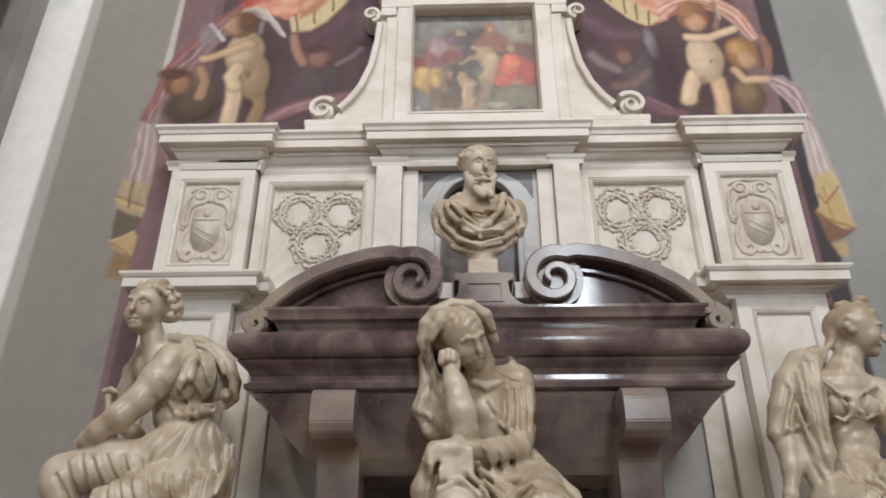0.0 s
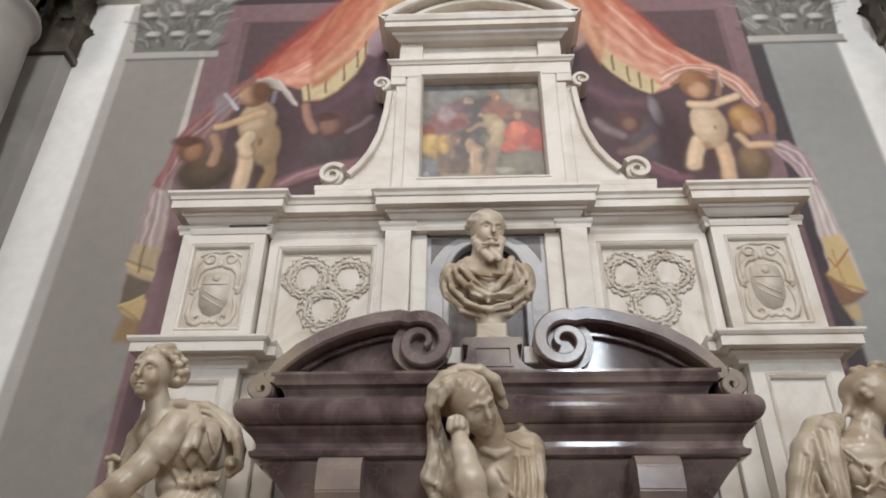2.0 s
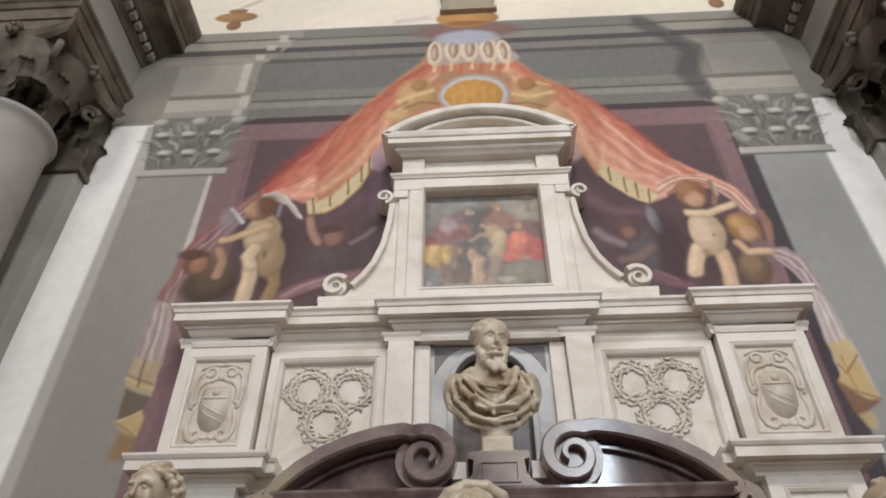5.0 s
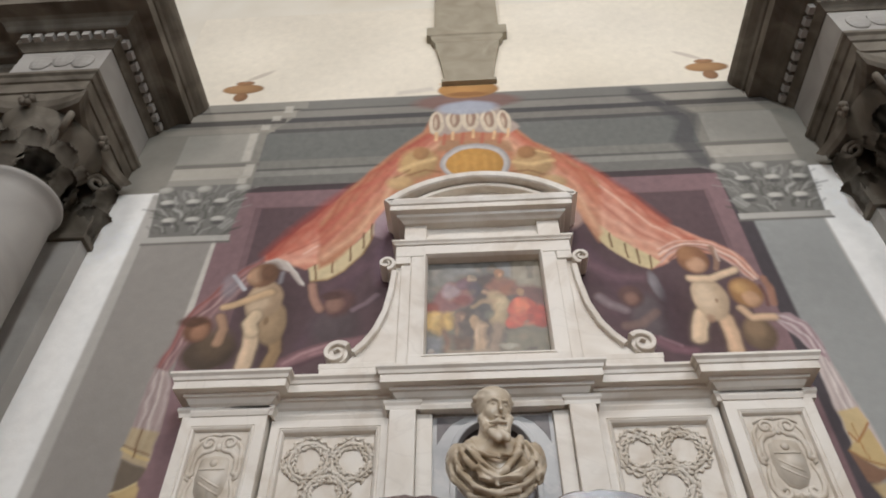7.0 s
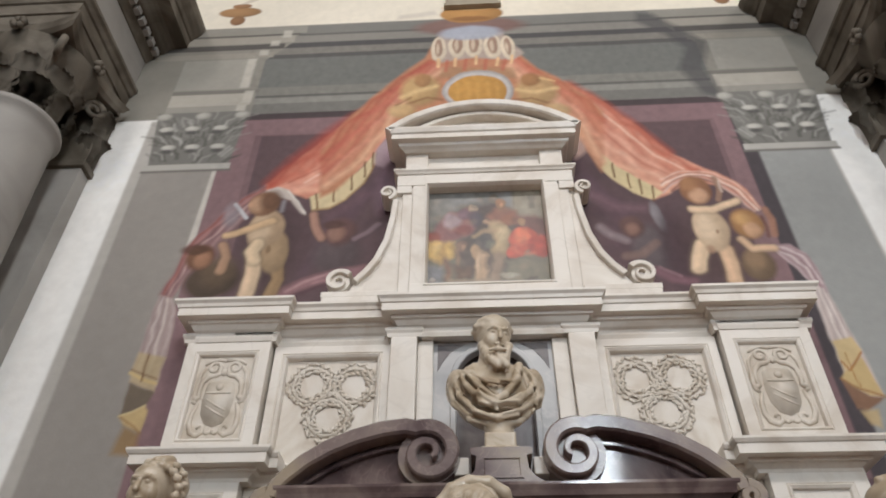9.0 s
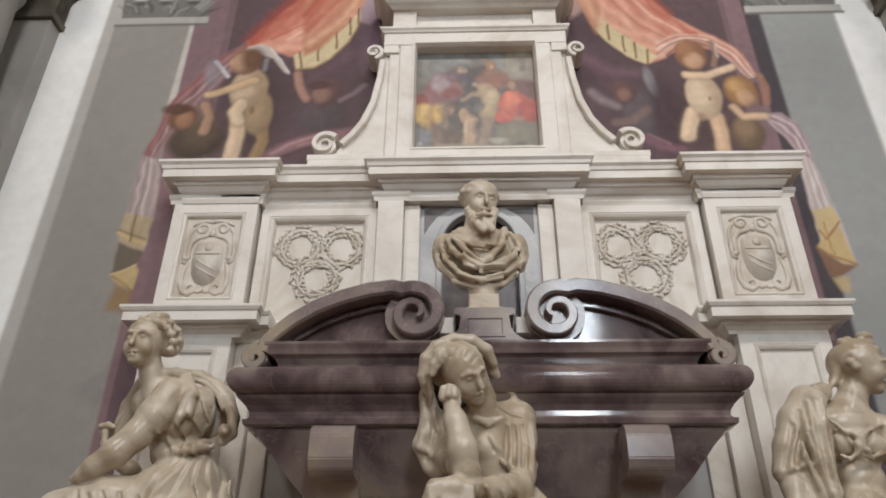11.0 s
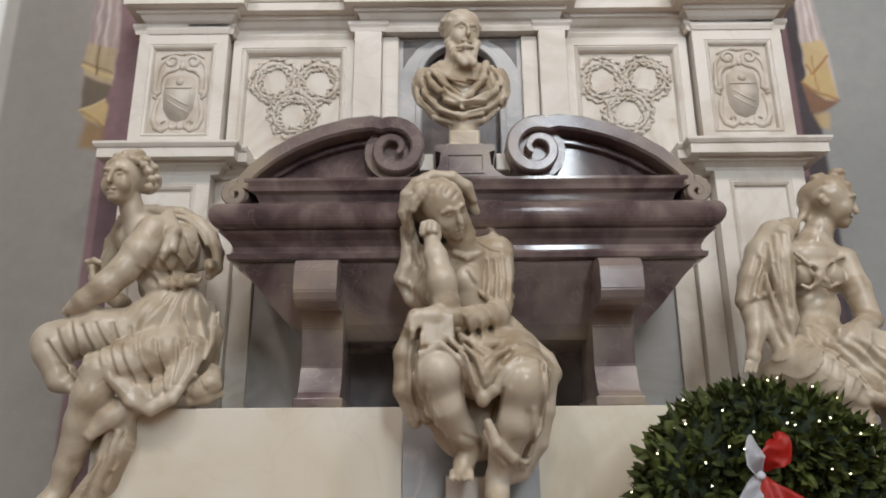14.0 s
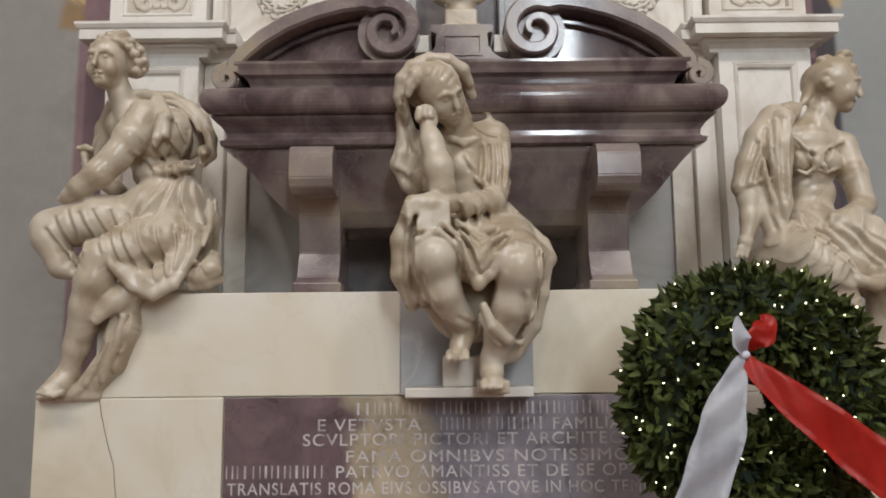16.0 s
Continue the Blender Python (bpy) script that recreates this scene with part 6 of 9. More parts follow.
        self.rod([w(-0.024, -0.112, -0.076), w(0, -0.113, -0.072), w(0.024, -0.112, -0.076)], [0.005 * s, 0.008 * s, 0.005 * s], 0.007)
        self.rod([w(-0.02, -0.109, -0.096), w(0, -0.11, -0.092), w(0.02, -0.109, -0.096)], [0.005 * s, 0.008 * s, 0.005 * s], 0.007)
        return w

    def skin(self, name, mat, label, category="statue"):
        D, n = self.D, self.n
        s = D < 0
        C = lambda a, i, j, k: a[i:n[0] - 1 + i, j:n[1] - 1 + j, k:n[2] - 1 + k]
        corners = [(i, j, k) for i in (0, 1) for j in (0, 1) for k in (0, 1)]
        cnt = sum(C(s, *c).astype(np.int8) for c in corners)
        act = (cnt > 0) & (cnt < 8)
        where = np.argwhere(act)
        acc, num = np.zeros((len(where), 3)), np.zeros(len(where))
        val = {c: C(D, *c)[act] for c in corners}
        for a in corners:
            for ax in range(3):
                if a[ax] == 0:
                    b = tuple(1 if m == ax else a[m] for m in range(3))
                    va, vb = val[a], val[b]
                    hit = (va < 0) != (vb < 0)
                    t = np.where(hit, va / np.where(hit, va - vb, 1), 0)
                    pos = np.array(a, float) + t[:, None] * (np.array(b) - np.array(a))
                    acc += pos * hit[:, None]
                    num += hit
        co = self.lo + self.h * (where + acc / num[:, None])
        ids = np.full(n - 1, -1, np.int64)
        ids[act] = np.arange(len(where))
        quads = []
        for ax in range(3):
            u, v = (ax + 1) % 3, (ax + 2) % 3
            lo = [slice(None)] * 3
            hi = [slice(None)] * 3
            lo[ax], hi[ax] = slice(0, n[ax] - 1), slice(1, n[ax])
            change = s[tuple(lo)] != s[tuple(hi)]
            at = np.argwhere(change)
            ok = (at[:, u] > 0) & (at[:, v] > 0) & (at[:, u] < n[u] - 1) & (at[:, v] < n[v] - 1)
            at = at[ok]
            inside = s[tuple(lo)][tuple(at.T)]
            du, dv = np.eye(3, dtype=int)[u], np.eye(3, dtype=int)[v]
            q = np.stack([ids[tuple((at - du - dv).T)], ids[tuple((at - dv).T)], ids[tuple(at.T)], ids[tuple((at - du).T)]], 1)
            q[~inside] = q[~inside][:, ::-1]
            quads.append(q)
        quads = np.concatenate(quads)
        quads = quads[(quads >= 0).all(1)]
        me = bpy.data.meshes.new(name)
        me.from_pydata(co.tolist(), [], quads.tolist())
        me.materials.append(mat)
        me.polygons.foreach_set("use_smooth", [True] * len(me.polygons))
        me.update()
        return tagged(new(name, me), label, category, "marble figures of the tomb")


# seated woman with one leg crossed, turned in profile
c = Clay((-2.5, -1.32, 1.34), (-1.1, -0.34, 3.42), 0.0074)
c.head((-1.899, -0.920, 3.133), -8, 4, 0, 1.06)
c.ball((-1.866, -0.840, 3.216), (0.111, 0.120, 0.097), k=0.02)
c.ball((-1.805, -0.840, 3.171), (0.077, 0.090, 0.085), k=0.015)
c.ball((-1.877, -0.900, 3.296), (0.048, 0.050, 0.030), k=0.012)
c.ball((-1.848, -0.880, 3.313), (0.032, 0.040, 0.026), k=0.01)
c.ball((-1.965, -0.985, 3.164), (0.025, 0.025, 0.023), k=0.01)
c.ball((-1.954, -0.985, 3.203), (0.025, 0.025, 0.023), k=0.01)
c.ball((-1.926, -0.985, 3.228), (0.025, 0.025, 0.023), k=0.01)
c.ball((-1.888, -0.985, 3.241), (0.025, 0.025, 0.023), k=0.01)
c.ball((-1.845, -0.985, 3.238), (0.025, 0.025, 0.023), k=0.01)
c.ball((-1.804, -0.985, 3.225), (0.025, 0.025, 0.023), k=0.01)
c.ball((-1.765, -0.985, 3.199), (0.025, 0.025, 0.023), k=0.01)
c.ball((-1.736, -0.985, 3.162), (0.025, 0.025, 0.023), k=0.01)
c.ball((-1.718, -0.985, 3.114), (0.025, 0.025, 0.023), k=0.01)
c.ball((-1.727, -0.985, 3.067), (0.025, 0.025, 0.023), k=0.01)
c.ball((-1.947, -0.930, 3.279), (0.026, 0.026, 0.023), k=0.01)
c.ball((-1.903, -0.930, 3.291), (0.026, 0.026, 0.023), k=0.01)
c.ball((-1.784, -0.930, 3.255), (0.026, 0.026, 0.023), k=0.01)
c.ball((-1.735, -0.930, 3.206), (0.026, 0.026, 0.023), k=0.01)
c.ball((-1.715, -0.930, 3.145), (0.026, 0.026, 0.023), k=0.01)
c.ball((-1.723, -0.930, 3.091), (0.026, 0.026, 0.023), k=0.01)
c.rod([(-1.872, -0.880, 3.035), (-1.859, -0.860, 2.977), (-1.824, -0.820, 2.892)], [0.060, 0.062, 0.089])
c.ball((-1.763, -0.780, 2.828), (0.148, 0.140, 0.144), rot=(0, 12, 0))
c.ball((-1.710, -0.780, 2.676), (0.148, 0.130, 0.134))
c.ball((-1.639, -0.780, 2.547), (0.164, 0.140, 0.103))
c.ball((-1.888, -0.760, 2.835), (0.087, 0.100, 0.103))
c.rod([(-1.945, -0.700, 2.955), (-2.038, -0.620, 2.857), (-2.079, -0.620, 2.699)], [0.071, 0.064, 0.051])
c.ball((-1.692, -0.920, 2.831), (0.091, 0.085, 0.091))
c.rod([(-1.696, -0.930, 2.834), (-1.737, -0.990, 2.702), (-1.794, -1.020, 2.593)], [0.089, 0.085, 0.071])
c.rod([(-1.794, -1.020, 2.593), (-1.869, -1.050, 2.497), (-1.959, -1.050, 2.429), (-2.018, -1.040, 2.392)], [0.073, 0.069, 0.053, 0.038])
c.rod([(-2.009, -1.040, 2.398), (-2.060, -1.030, 2.375)], [0.036, 0.021], k=0.01)
c.rod([(-1.891, -0.780, 2.465), (-1.989, -0.760, 2.534), (-2.059, -0.780, 2.615)], [0.049, 0.045, 0.037])
c.ball((-2.065, -0.800, 2.674), (0.041, 0.040, 0.039), k=0.012)
c.rod([(-2.083, -0.840, 2.689), (-2.047, -0.840, 2.697), (-2.017, -0.840, 2.684)], [0.016, 0.018, 0.016], k=0.006)
c.rod([(-2.053, -0.840, 2.653), (-2.031, -0.840, 2.558)], [0.018, 0.016], k=0.008)
c.rod([(-1.814, -0.860, 2.987), (-1.730, -0.840, 2.994), (-1.648, -0.880, 2.946), (-1.573, -0.950, 2.827), (-1.569, -0.970, 2.727)], [0.020, 0.026, 0.032, 0.035, 0.027], k=0.01)
c.rod([(-1.652, -0.920, 2.933), (-1.590, -0.970, 2.810), (-1.599, -0.990, 2.701), (-1.616, -0.980, 2.663)], [0.020, 0.025, 0.025, 0.016], k=0.008)
c.ball((-1.587, -0.820, 2.771), (0.106, 0.110, 0.142), k=0.02)
c.ball((-1.634, -0.900, 2.696), (0.084, 0.060, 0.084), k=0.02)
c.rod([(-1.725, -0.800, 3.001), (-1.616, -0.780, 2.992), (-1.507, -0.780, 2.931), (-1.421, -0.800, 2.836), (-1.366, -0.840, 2.731), (-1.354, -0.880, 2.636), (-1.385, -0.900, 2.589)], [0.027, 0.033, 0.035, 0.035, 0.032, 0.030, 0.024], k=0.012)
c.rod([(-1.654, -0.840, 2.956), (-1.563, -0.830, 2.937), (-1.479, -0.820, 2.867), (-1.439, -0.820, 2.791)], [0.016, 0.018, 0.018, 0.014], k=0.008)
c.ball((-1.534, -0.680, 2.812), (0.105, 0.060, 0.158), rot=(0, 18, 0), k=0.015)
c.ball((-1.377, -0.920, 2.640), (0.034, 0.045, 0.038), k=0.01)
c.ball((-1.360, -0.970, 2.622), (0.016, 0.020, 0.018), k=0.006)
c.rod([(-1.739, -0.860, 2.525), (-1.617, -0.940, 2.530), (-1.514, -0.950, 2.541), (-1.458, -0.860, 2.573)], [0.020, 0.022, 0.022, 0.018], k=0.008)
c.rod([(-1.731, -0.860, 2.555), (-1.613, -0.930, 2.559), (-1.520, -0.940, 2.570), (-1.470, -0.860, 2.598)], [0.012, 0.012, 0.012, 0.012], k=0.006)
c.ball((-1.590, -0.800, 2.385), (0.194, 0.180, 0.184))
c.ball((-1.519, -0.820, 2.186), (0.179, 0.180, 0.183))
c.ball((-1.668, -0.900, 2.337), (0.139, 0.140, 0.139))
c.rod([(-1.423, -0.760, 2.444), (-1.384, -0.760, 2.297), (-1.397, -0.780, 2.109), (-1.437, -0.820, 1.985)], [0.045, 0.054, 0.058, 0.053], k=0.02)
c.rod([(-1.621, -0.860, 2.282), (-1.893, -0.960, 2.278), (-2.131, -0.960, 2.231)], [0.151, 0.121, 0.106])
c.ball((-2.148, -0.960, 2.202), (0.088, 0.100, 0.108))
c.rod([(-2.130, -0.970, 2.171), (-2.068, -0.970, 2.035), (-2.007, -0.970, 1.997)], [0.090, 0.066, 0.039])
c.rod([(-1.535, -0.960, 2.167), (-1.663, -1.060, 2.116), (-1.799, -1.100, 2.066)], [0.141, 0.126, 0.098])
c.rod([(-1.804, -1.100, 2.057), (-1.830, -1.110, 1.946), (-1.870, -1.080, 1.820), (-1.937, -1.040, 1.623), (-1.977, -1.020, 1.497)], [0.094, 0.092, 0.085, 0.061, 0.048])
c.rod([(-1.986, -1.010, 1.493), (-2.006, -1.050, 1.449), (-2.042, -1.110, 1.419)], [0.052, 0.050, 0.028])
c.rod([(-2.034, -1.110, 1.424), (-2.065, -1.130, 1.407)], [0.017, 0.013], k=0.005)
c.rod([(-2.010, -1.110, 1.419), (-2.041, -1.130, 1.402)], [0.017, 0.013], k=0.005)
c.rod([(-1.986, -1.110, 1.413), (-2.018, -1.130, 1.396)], [0.017, 0.013], k=0.005)
c.rod([(-1.963, -1.110, 1.408), (-1.994, -1.130, 1.391)], [0.017, 0.013], k=0.005)
c.rod([(-1.632, -1.030, 1.913), (-1.696, -1.070, 1.878), (-1.748, -1.100, 1.827), (-1.803, -1.130, 1.750)], [0.061, 0.057, 0.047, 0.022])
c.ball((-1.738, -1.100, 1.845), (0.049, 0.050, 0.041))
c.rod([(-1.788, -1.170, 2.113), (-1.716, -1.170, 2.012), (-1.631, -1.140, 1.914), (-1.536, -1.120, 1.873), (-1.447, -1.100, 1.925), (-1.377, -1.060, 2.048), (-1.323, -0.980, 2.221), (-1.333, -0.900, 2.374)], [0.017, 0.022, 0.028, 0.030, 0.028, 0.027, 0.023, 0.018], k=0.012)
c.rod([(-1.683, -1.120, 1.998), (-1.562, -1.090, 1.936), (-1.467, -1.060, 2.002), (-1.388, -1.000, 2.199)], [0.049, 0.057, 0.053, 0.050], k=0.03)
c.rod([(-1.421, -0.980, 2.009), (-1.362, -0.980, 1.980), (-1.313, -0.960, 2.010), (-1.310, -0.920, 2.072)], [0.058, 0.066, 0.059, 0.040], k=0.015)
c.rod([(-1.390, -1.000, 1.922), (-1.322, -0.980, 1.932), (-1.266, -0.920, 1.965)], [0.027, 0.027, 0.020], k=0.01)
c.rod([(-1.684, -1.030, 1.858), (-1.704, -1.020, 1.711), (-1.774, -1.000, 1.548), (-1.877, -0.990, 1.405)], [0.050, 0.065, 0.070, 0.047], k=0.02)
c.rod([(-1.746, -1.060, 1.765), (-1.791, -1.050, 1.586), (-1.881, -1.030, 1.461), (-1.947, -1.030, 1.391)], [0.023, 0.031, 0.033, 0.027], k=0.01)
c.rod([(-1.682, -1.080, 1.764), (-1.724, -1.060, 1.603), (-1.800, -1.040, 1.461)], [0.017, 0.021, 0.019], k=0.008)
c.rod([(-2.115, -1.020, 1.375), (-1.988, -1.020, 1.380), (-1.843, -1.000, 1.378)], [0.019, 0.023, 0.023], k=0.015)
c.crease([(-1.572, -1.000, 2.506), (-1.665, -1.000, 2.318), (-1.695, -1.000, 2.202)], 0.0088, 0.009)
c.crease([(-1.554, -1.000, 2.512), (-1.648, -1.000, 2.324), (-1.678, -1.000, 2.207)], 0.00968, -0.00675)
c.crease([(-1.523, -1.000, 2.505), (-1.568, -1.000, 2.317), (-1.589, -1.000, 2.201)], 0.0143, 0.0153)
c.crease([(-1.506, -1.000, 2.511), (-1.551, -1.000, 2.323), (-1.572, -1.000, 2.206)], 0.01573, -0.011475)
c.crease([(-1.494, -1.000, 2.505), (-1.494, -1.000, 2.356), (-1.426, -1.000, 2.199)], 0.01155, 0.01665)
c.crease([(-1.476, -1.000, 2.511), (-1.477, -1.000, 2.362), (-1.409, -1.000, 2.205)], 0.012705, -0.0124875)
c.crease([(-1.465, -1.000, 2.511), (-1.424, -1.000, 2.316), (-1.368, -1.000, 2.199)], 0.0088, 0.009)
c.crease([(-1.448, -1.000, 2.517), (-1.407, -1.000, 2.322), (-1.351, -1.000, 2.204)], 0.00968, -0.00675)
c.crease([(-1.436, -1.000, 2.514), (-1.369, -1.000, 2.375), (-1.332, -1.000, 2.237)], 0.0143, 0.0153)
c.crease([(-1.418, -1.000, 2.520), (-1.352, -1.000, 2.380), (-1.315, -1.000, 2.243)], 0.01573, -0.011475)
c.crease([(-1.407, -1.000, 2.514), (-1.338, -1.000, 2.414), (-1.317, -1.000, 2.315)], 0.0099, 0.01566)
c.crease([(-1.389, -1.000, 2.520), (-1.321, -1.000, 2.420), (-1.300, -1.000, 2.321)], 0.01089, -0.011745)
c.crease([(-1.542, -1.000, 2.505), (-1.620, -1.000, 2.357), (-1.672, -1.000, 2.279)], 0.01045, 0.00999)
c.crease([(-1.525, -1.000, 2.511), (-1.602, -1.000, 2.363), (-1.655, -1.000, 2.285)], 0.011495, -0.0074925)
c.crease([(-1.940, -1.100, 2.284), (-1.894, -1.100, 2.189), (-1.874, -1.100, 2.076)], 0.0132, 0.01764)
c.crease([(-1.923, -1.100, 2.289), (-1.877, -1.100, 2.194), (-1.858, -1.100, 2.081)], 0.01452, -0.01323)
c.crease([(-1.876, -1.100, 2.302), (-1.819, -1.100, 2.188), (-1.772, -1.100, 2.075)], 0.0088, 0.009)
c.crease([(-1.859, -1.100, 2.308), (-1.802, -1.100, 2.193), (-1.756, -1.100, 2.081)], 0.00968, -0.00675)
c.crease([(-1.800, -1.100, 2.301), (-1.754, -1.100, 2.187), (-1.695, -1.100, 2.037)], 0.00935, 0.01233)
c.crease([(-1.784, -1.100, 2.307), (-1.737, -1.100, 2.193), (-1.679, -1.100, 2.043)], 0.010285, -0.0092475)
c.crease([(-1.714, -1.100, 2.282), (-1.685, -1.100, 2.149), (-1.618, -1.100, 2.000)], 0.011, 0.01332)
c.crease([(-1.698, -1.100, 2.287), (-1.669, -1.100, 2.155), (-1.602, -1.100, 2.005)], 0.0121, -0.00999)
c.crease([(-1.635, -1.100, 2.224), (-1.587, -1.100, 2.073), (-1.531, -1.100, 1.944)], 0.01045, 0.00999)
c.crease([(-1.619, -1.100, 2.229), (-1.570, -1.100, 2.079), (-1.515, -1.100, 1.949)], 0.011495, -0.0074925)
c.crease([(-1.550, -1.100, 2.204), (-1.513, -1.100, 2.073), (-1.486, -1.100, 1.962)], 0.00935, 0.01233)
c.crease([(-1.533, -1.100, 2.210), (-1.496, -1.100, 2.078), (-1.470, -1.100, 1.967)], 0.010285, -0.0092475)
c.crease([(-1.467, -1.100, 2.222), (-1.450, -1.100, 2.109), (-1.452, -1.100, 1.998)], 0.00935, 0.01233)
c.crease([(-1.450, -1.100, 2.228), (-1.434, -1.100, 2.115), (-1.436, -1.100, 2.003)], 0.010285, -0.0092475)
c.crease([(-1.391, -1.100, 2.203), (-1.392, -1.100, 2.072), (-1.415, -1.100, 1.998)], 0.0121, 0.01098)
c.crease([(-1.374, -1.100, 2.208), (-1.376, -1.100, 2.077), (-1.399, -1.100, 2.003)], 0.01331, -0.008235)
c.crease([(-1.325, -1.100, 2.202), (-1.346, -1.100, 2.071), (-1.378, -1.100, 1.997)], 0.01375, 0.01197)
c.crease([(-1.309, -1.100, 2.208), (-1.329, -1.100, 2.077), (-1.362, -1.100, 2.003)], 0.015125, -0.0089775)
c.crease([(-2.007, -1.100, 2.303), (-1.970, -1.100, 2.208), (-1.978, -1.100, 2.096)], 0.01265, 0.01431)
c.crease([(-1.991, -1.100, 2.309), (-1.954, -1.100, 2.214), (-1.962, -1.100, 2.101)], 0.013915, -0.0107325)
c.crease([(-2.069, -1.100, 2.266), (-2.020, -1.100, 2.152), (-2.028, -1.100, 2.040)], 0.01375, 0.01197)
c.crease([(-2.053, -1.100, 2.271), (-2.004, -1.100, 2.158), (-2.012, -1.100, 2.046)], 0.015125, -0.0089775)
c.crease([(-2.110, -1.100, 2.209), (-2.054, -1.100, 2.115), (-1.989, -1.100, 2.021)], 0.0132, 0.01764)
c.crease([(-2.094, -1.100, 2.215), (-2.038, -1.100, 2.120), (-1.973, -1.100, 2.027)], 0.01452, -0.01323)
c.crease([(-1.976, -1.100, 2.077), (-1.926, -1.100, 2.039), (-1.902, -1.100, 2.076)], 0.01265, 0.01431)
c.crease([(-1.960, -1.100, 2.082), (-1.910, -1.100, 2.045), (-1.886, -1.100, 2.082)], 0.013915, -0.0107325)
c.crease([(-1.542, -1.000, 2.800), (-1.506, -1.000, 2.697), (-1.508, -1.000, 2.575)], 0.011, 0.01332)
c.crease([(-1.525, -1.000, 2.806), (-1.489, -1.000, 2.703), (-1.491, -1.000, 2.581)], 0.0121, -0.00999)
c.crease([(-1.492, -1.000, 2.779), (-1.456, -1.000, 2.676), (-1.459, -1.000, 2.575)], 0.01045, 0.00999)
c.crease([(-1.474, -1.000, 2.785), (-1.438, -1.000, 2.682), (-1.442, -1.000, 2.581)], 0.011495, -0.0074925)
c.crease([(-1.565, -1.000, 2.688), (-1.530, -1.000, 2.616), (-1.536, -1.000, 2.556)], 0.01265, 0.01431)
c.crease([(-1.547, -1.000, 2.694), (-1.513, -1.000, 2.622), (-1.519, -1.000, 2.561)], 0.013915, -0.0107325)
c.crease([(-1.631, -1.000, 2.658), (-1.598, -1.000, 2.596), (-1.584, -1.000, 2.546)], 0.01045, 0.00999)
c.crease([(-1.614, -1.000, 2.664), (-1.580, -1.000, 2.602), (-1.567, -1.000, 2.552)], 0.011495, -0.0074925)
c.crease([(-1.705, -1.000, 2.597), (-1.642, -1.000, 2.536)], 0.0132, 0.01764)
c.crease([(-1.688, -1.000, 2.603), (-1.625, -1.000, 2.542)], 0.01452, -0.01323)
c.crease([(-1.342, -1.100, 2.016), (-1.312, -1.100, 1.969), (-1.258, -1.100, 1.996)], 0.01045, 0.00999)
c.crease([(-1.326, -1.100, 2.021), (-1.296, -1.100, 1.975), (-1.242, -1.100, 2.002)], 0.011495, -0.0074925)
c.crease([(-1.723, -1.050, 1.765), (-1.754, -1.050, 1.621), (-1.827, -1.050, 1.480)], 0.0121, 0.01098)
c.crease([(-1.707, -1.050, 1.771), (-1.738, -1.050, 1.626), (-1.811, -1.050, 1.485)], 0.01331, -0.008235)
c.crease([(-1.673, -1.050, 1.765), (-1.695, -1.050, 1.639), (-1.756, -1.050, 1.497)], 0.0143, 0.0153)
c.crease([(-1.657, -1.050, 1.770), (-1.678, -1.050, 1.644), (-1.740, -1.050, 1.502)], 0.01573, -0.011475)
c.crease([(-1.786, -1.050, 1.639), (-1.832, -1.050, 1.533), (-1.895, -1.050, 1.427)], 0.0121, 0.01098)
c.crease([(-1.770, -1.050, 1.645), (-1.816, -1.050, 1.538), (-1.879, -1.050, 1.433)], 0.01331, -0.008235)
c.crease([(-1.490, -1.000, 2.904), (-1.406, -1.000, 2.840), (-1.345, -1.000, 2.747)], 0.0088, 0.009)
c.crease([(-1.472, -1.000, 2.910), (-1.389, -1.000, 2.846), (-1.328, -1.000, 2.753)], 0.00968, -0.00675)
c.skin("statue", STATUE, "tan marble statue of a draped seated woman, one leg crossed")
# mourning woman, her head on her hand
c = Clay((-0.55, -1.72, 1.36), (0.6, -0.72, 3.16), 0.0072)
c.head((-0.120, -1.270, 2.825), 26, 30, -26, 1.04)
c.rod([(-0.059, -1.200, 2.738), (-0.003, -1.120, 2.654)], [0.064, 0.079])
c.ball((-0.167, -1.120, 2.940), (0.158, 0.130, 0.146), rot=(0, -20, 0), k=0.015)
c.rod([(-0.298, -1.200, 2.722), (-0.324, -1.240, 2.825), (-0.309, -1.270, 2.904), (-0.257, -1.280, 2.965), (-0.173, -1.270, 3.005), (-0.079, -1.250, 3.005), (-0.005, -1.220, 2.965), (0.030, -1.180, 2.907)], [0.022, 0.026, 0.028, 0.028, 0.029, 0.031, 0.032, 0.022], k=0.012)
c.rod([(-0.277, -1.220, 2.734), (-0.292, -1.270, 2.823), (-0.270, -1.290, 2.890), (-0.219, -1.300, 2.936)], [0.013, 0.015, 0.015, 0.010], k=0.008)
c.rod([(-0.000, -1.180, 2.953), (0.032, -1.130, 2.879), (0.081, -1.080, 2.831), (0.134, -1.060, 2.781)], [0.030, 0.026, 0.023, 0.017], k=0.012)
c.rod([(-0.029, -1.240, 2.849), (-0.003, -1.200, 2.782), (0.028, -1.160, 2.741)], [0.021, 0.020, 0.014], k=0.008)
c.rod([(-0.272, -1.330, 2.806), (-0.258, -1.340, 2.847), (-0.228, -1.350, 2.875), (-0.178, -1.355, 2.895), (-0.122, -1.355, 2.898), (-0.079, -1.340, 2.884), (-0.046, -1.310, 2.856), (-0.025, -1.270, 2.824)], [0.019, 0.026, 0.027, 0.029, 0.029, 0.027, 0.024, 0.018], k=0.014)
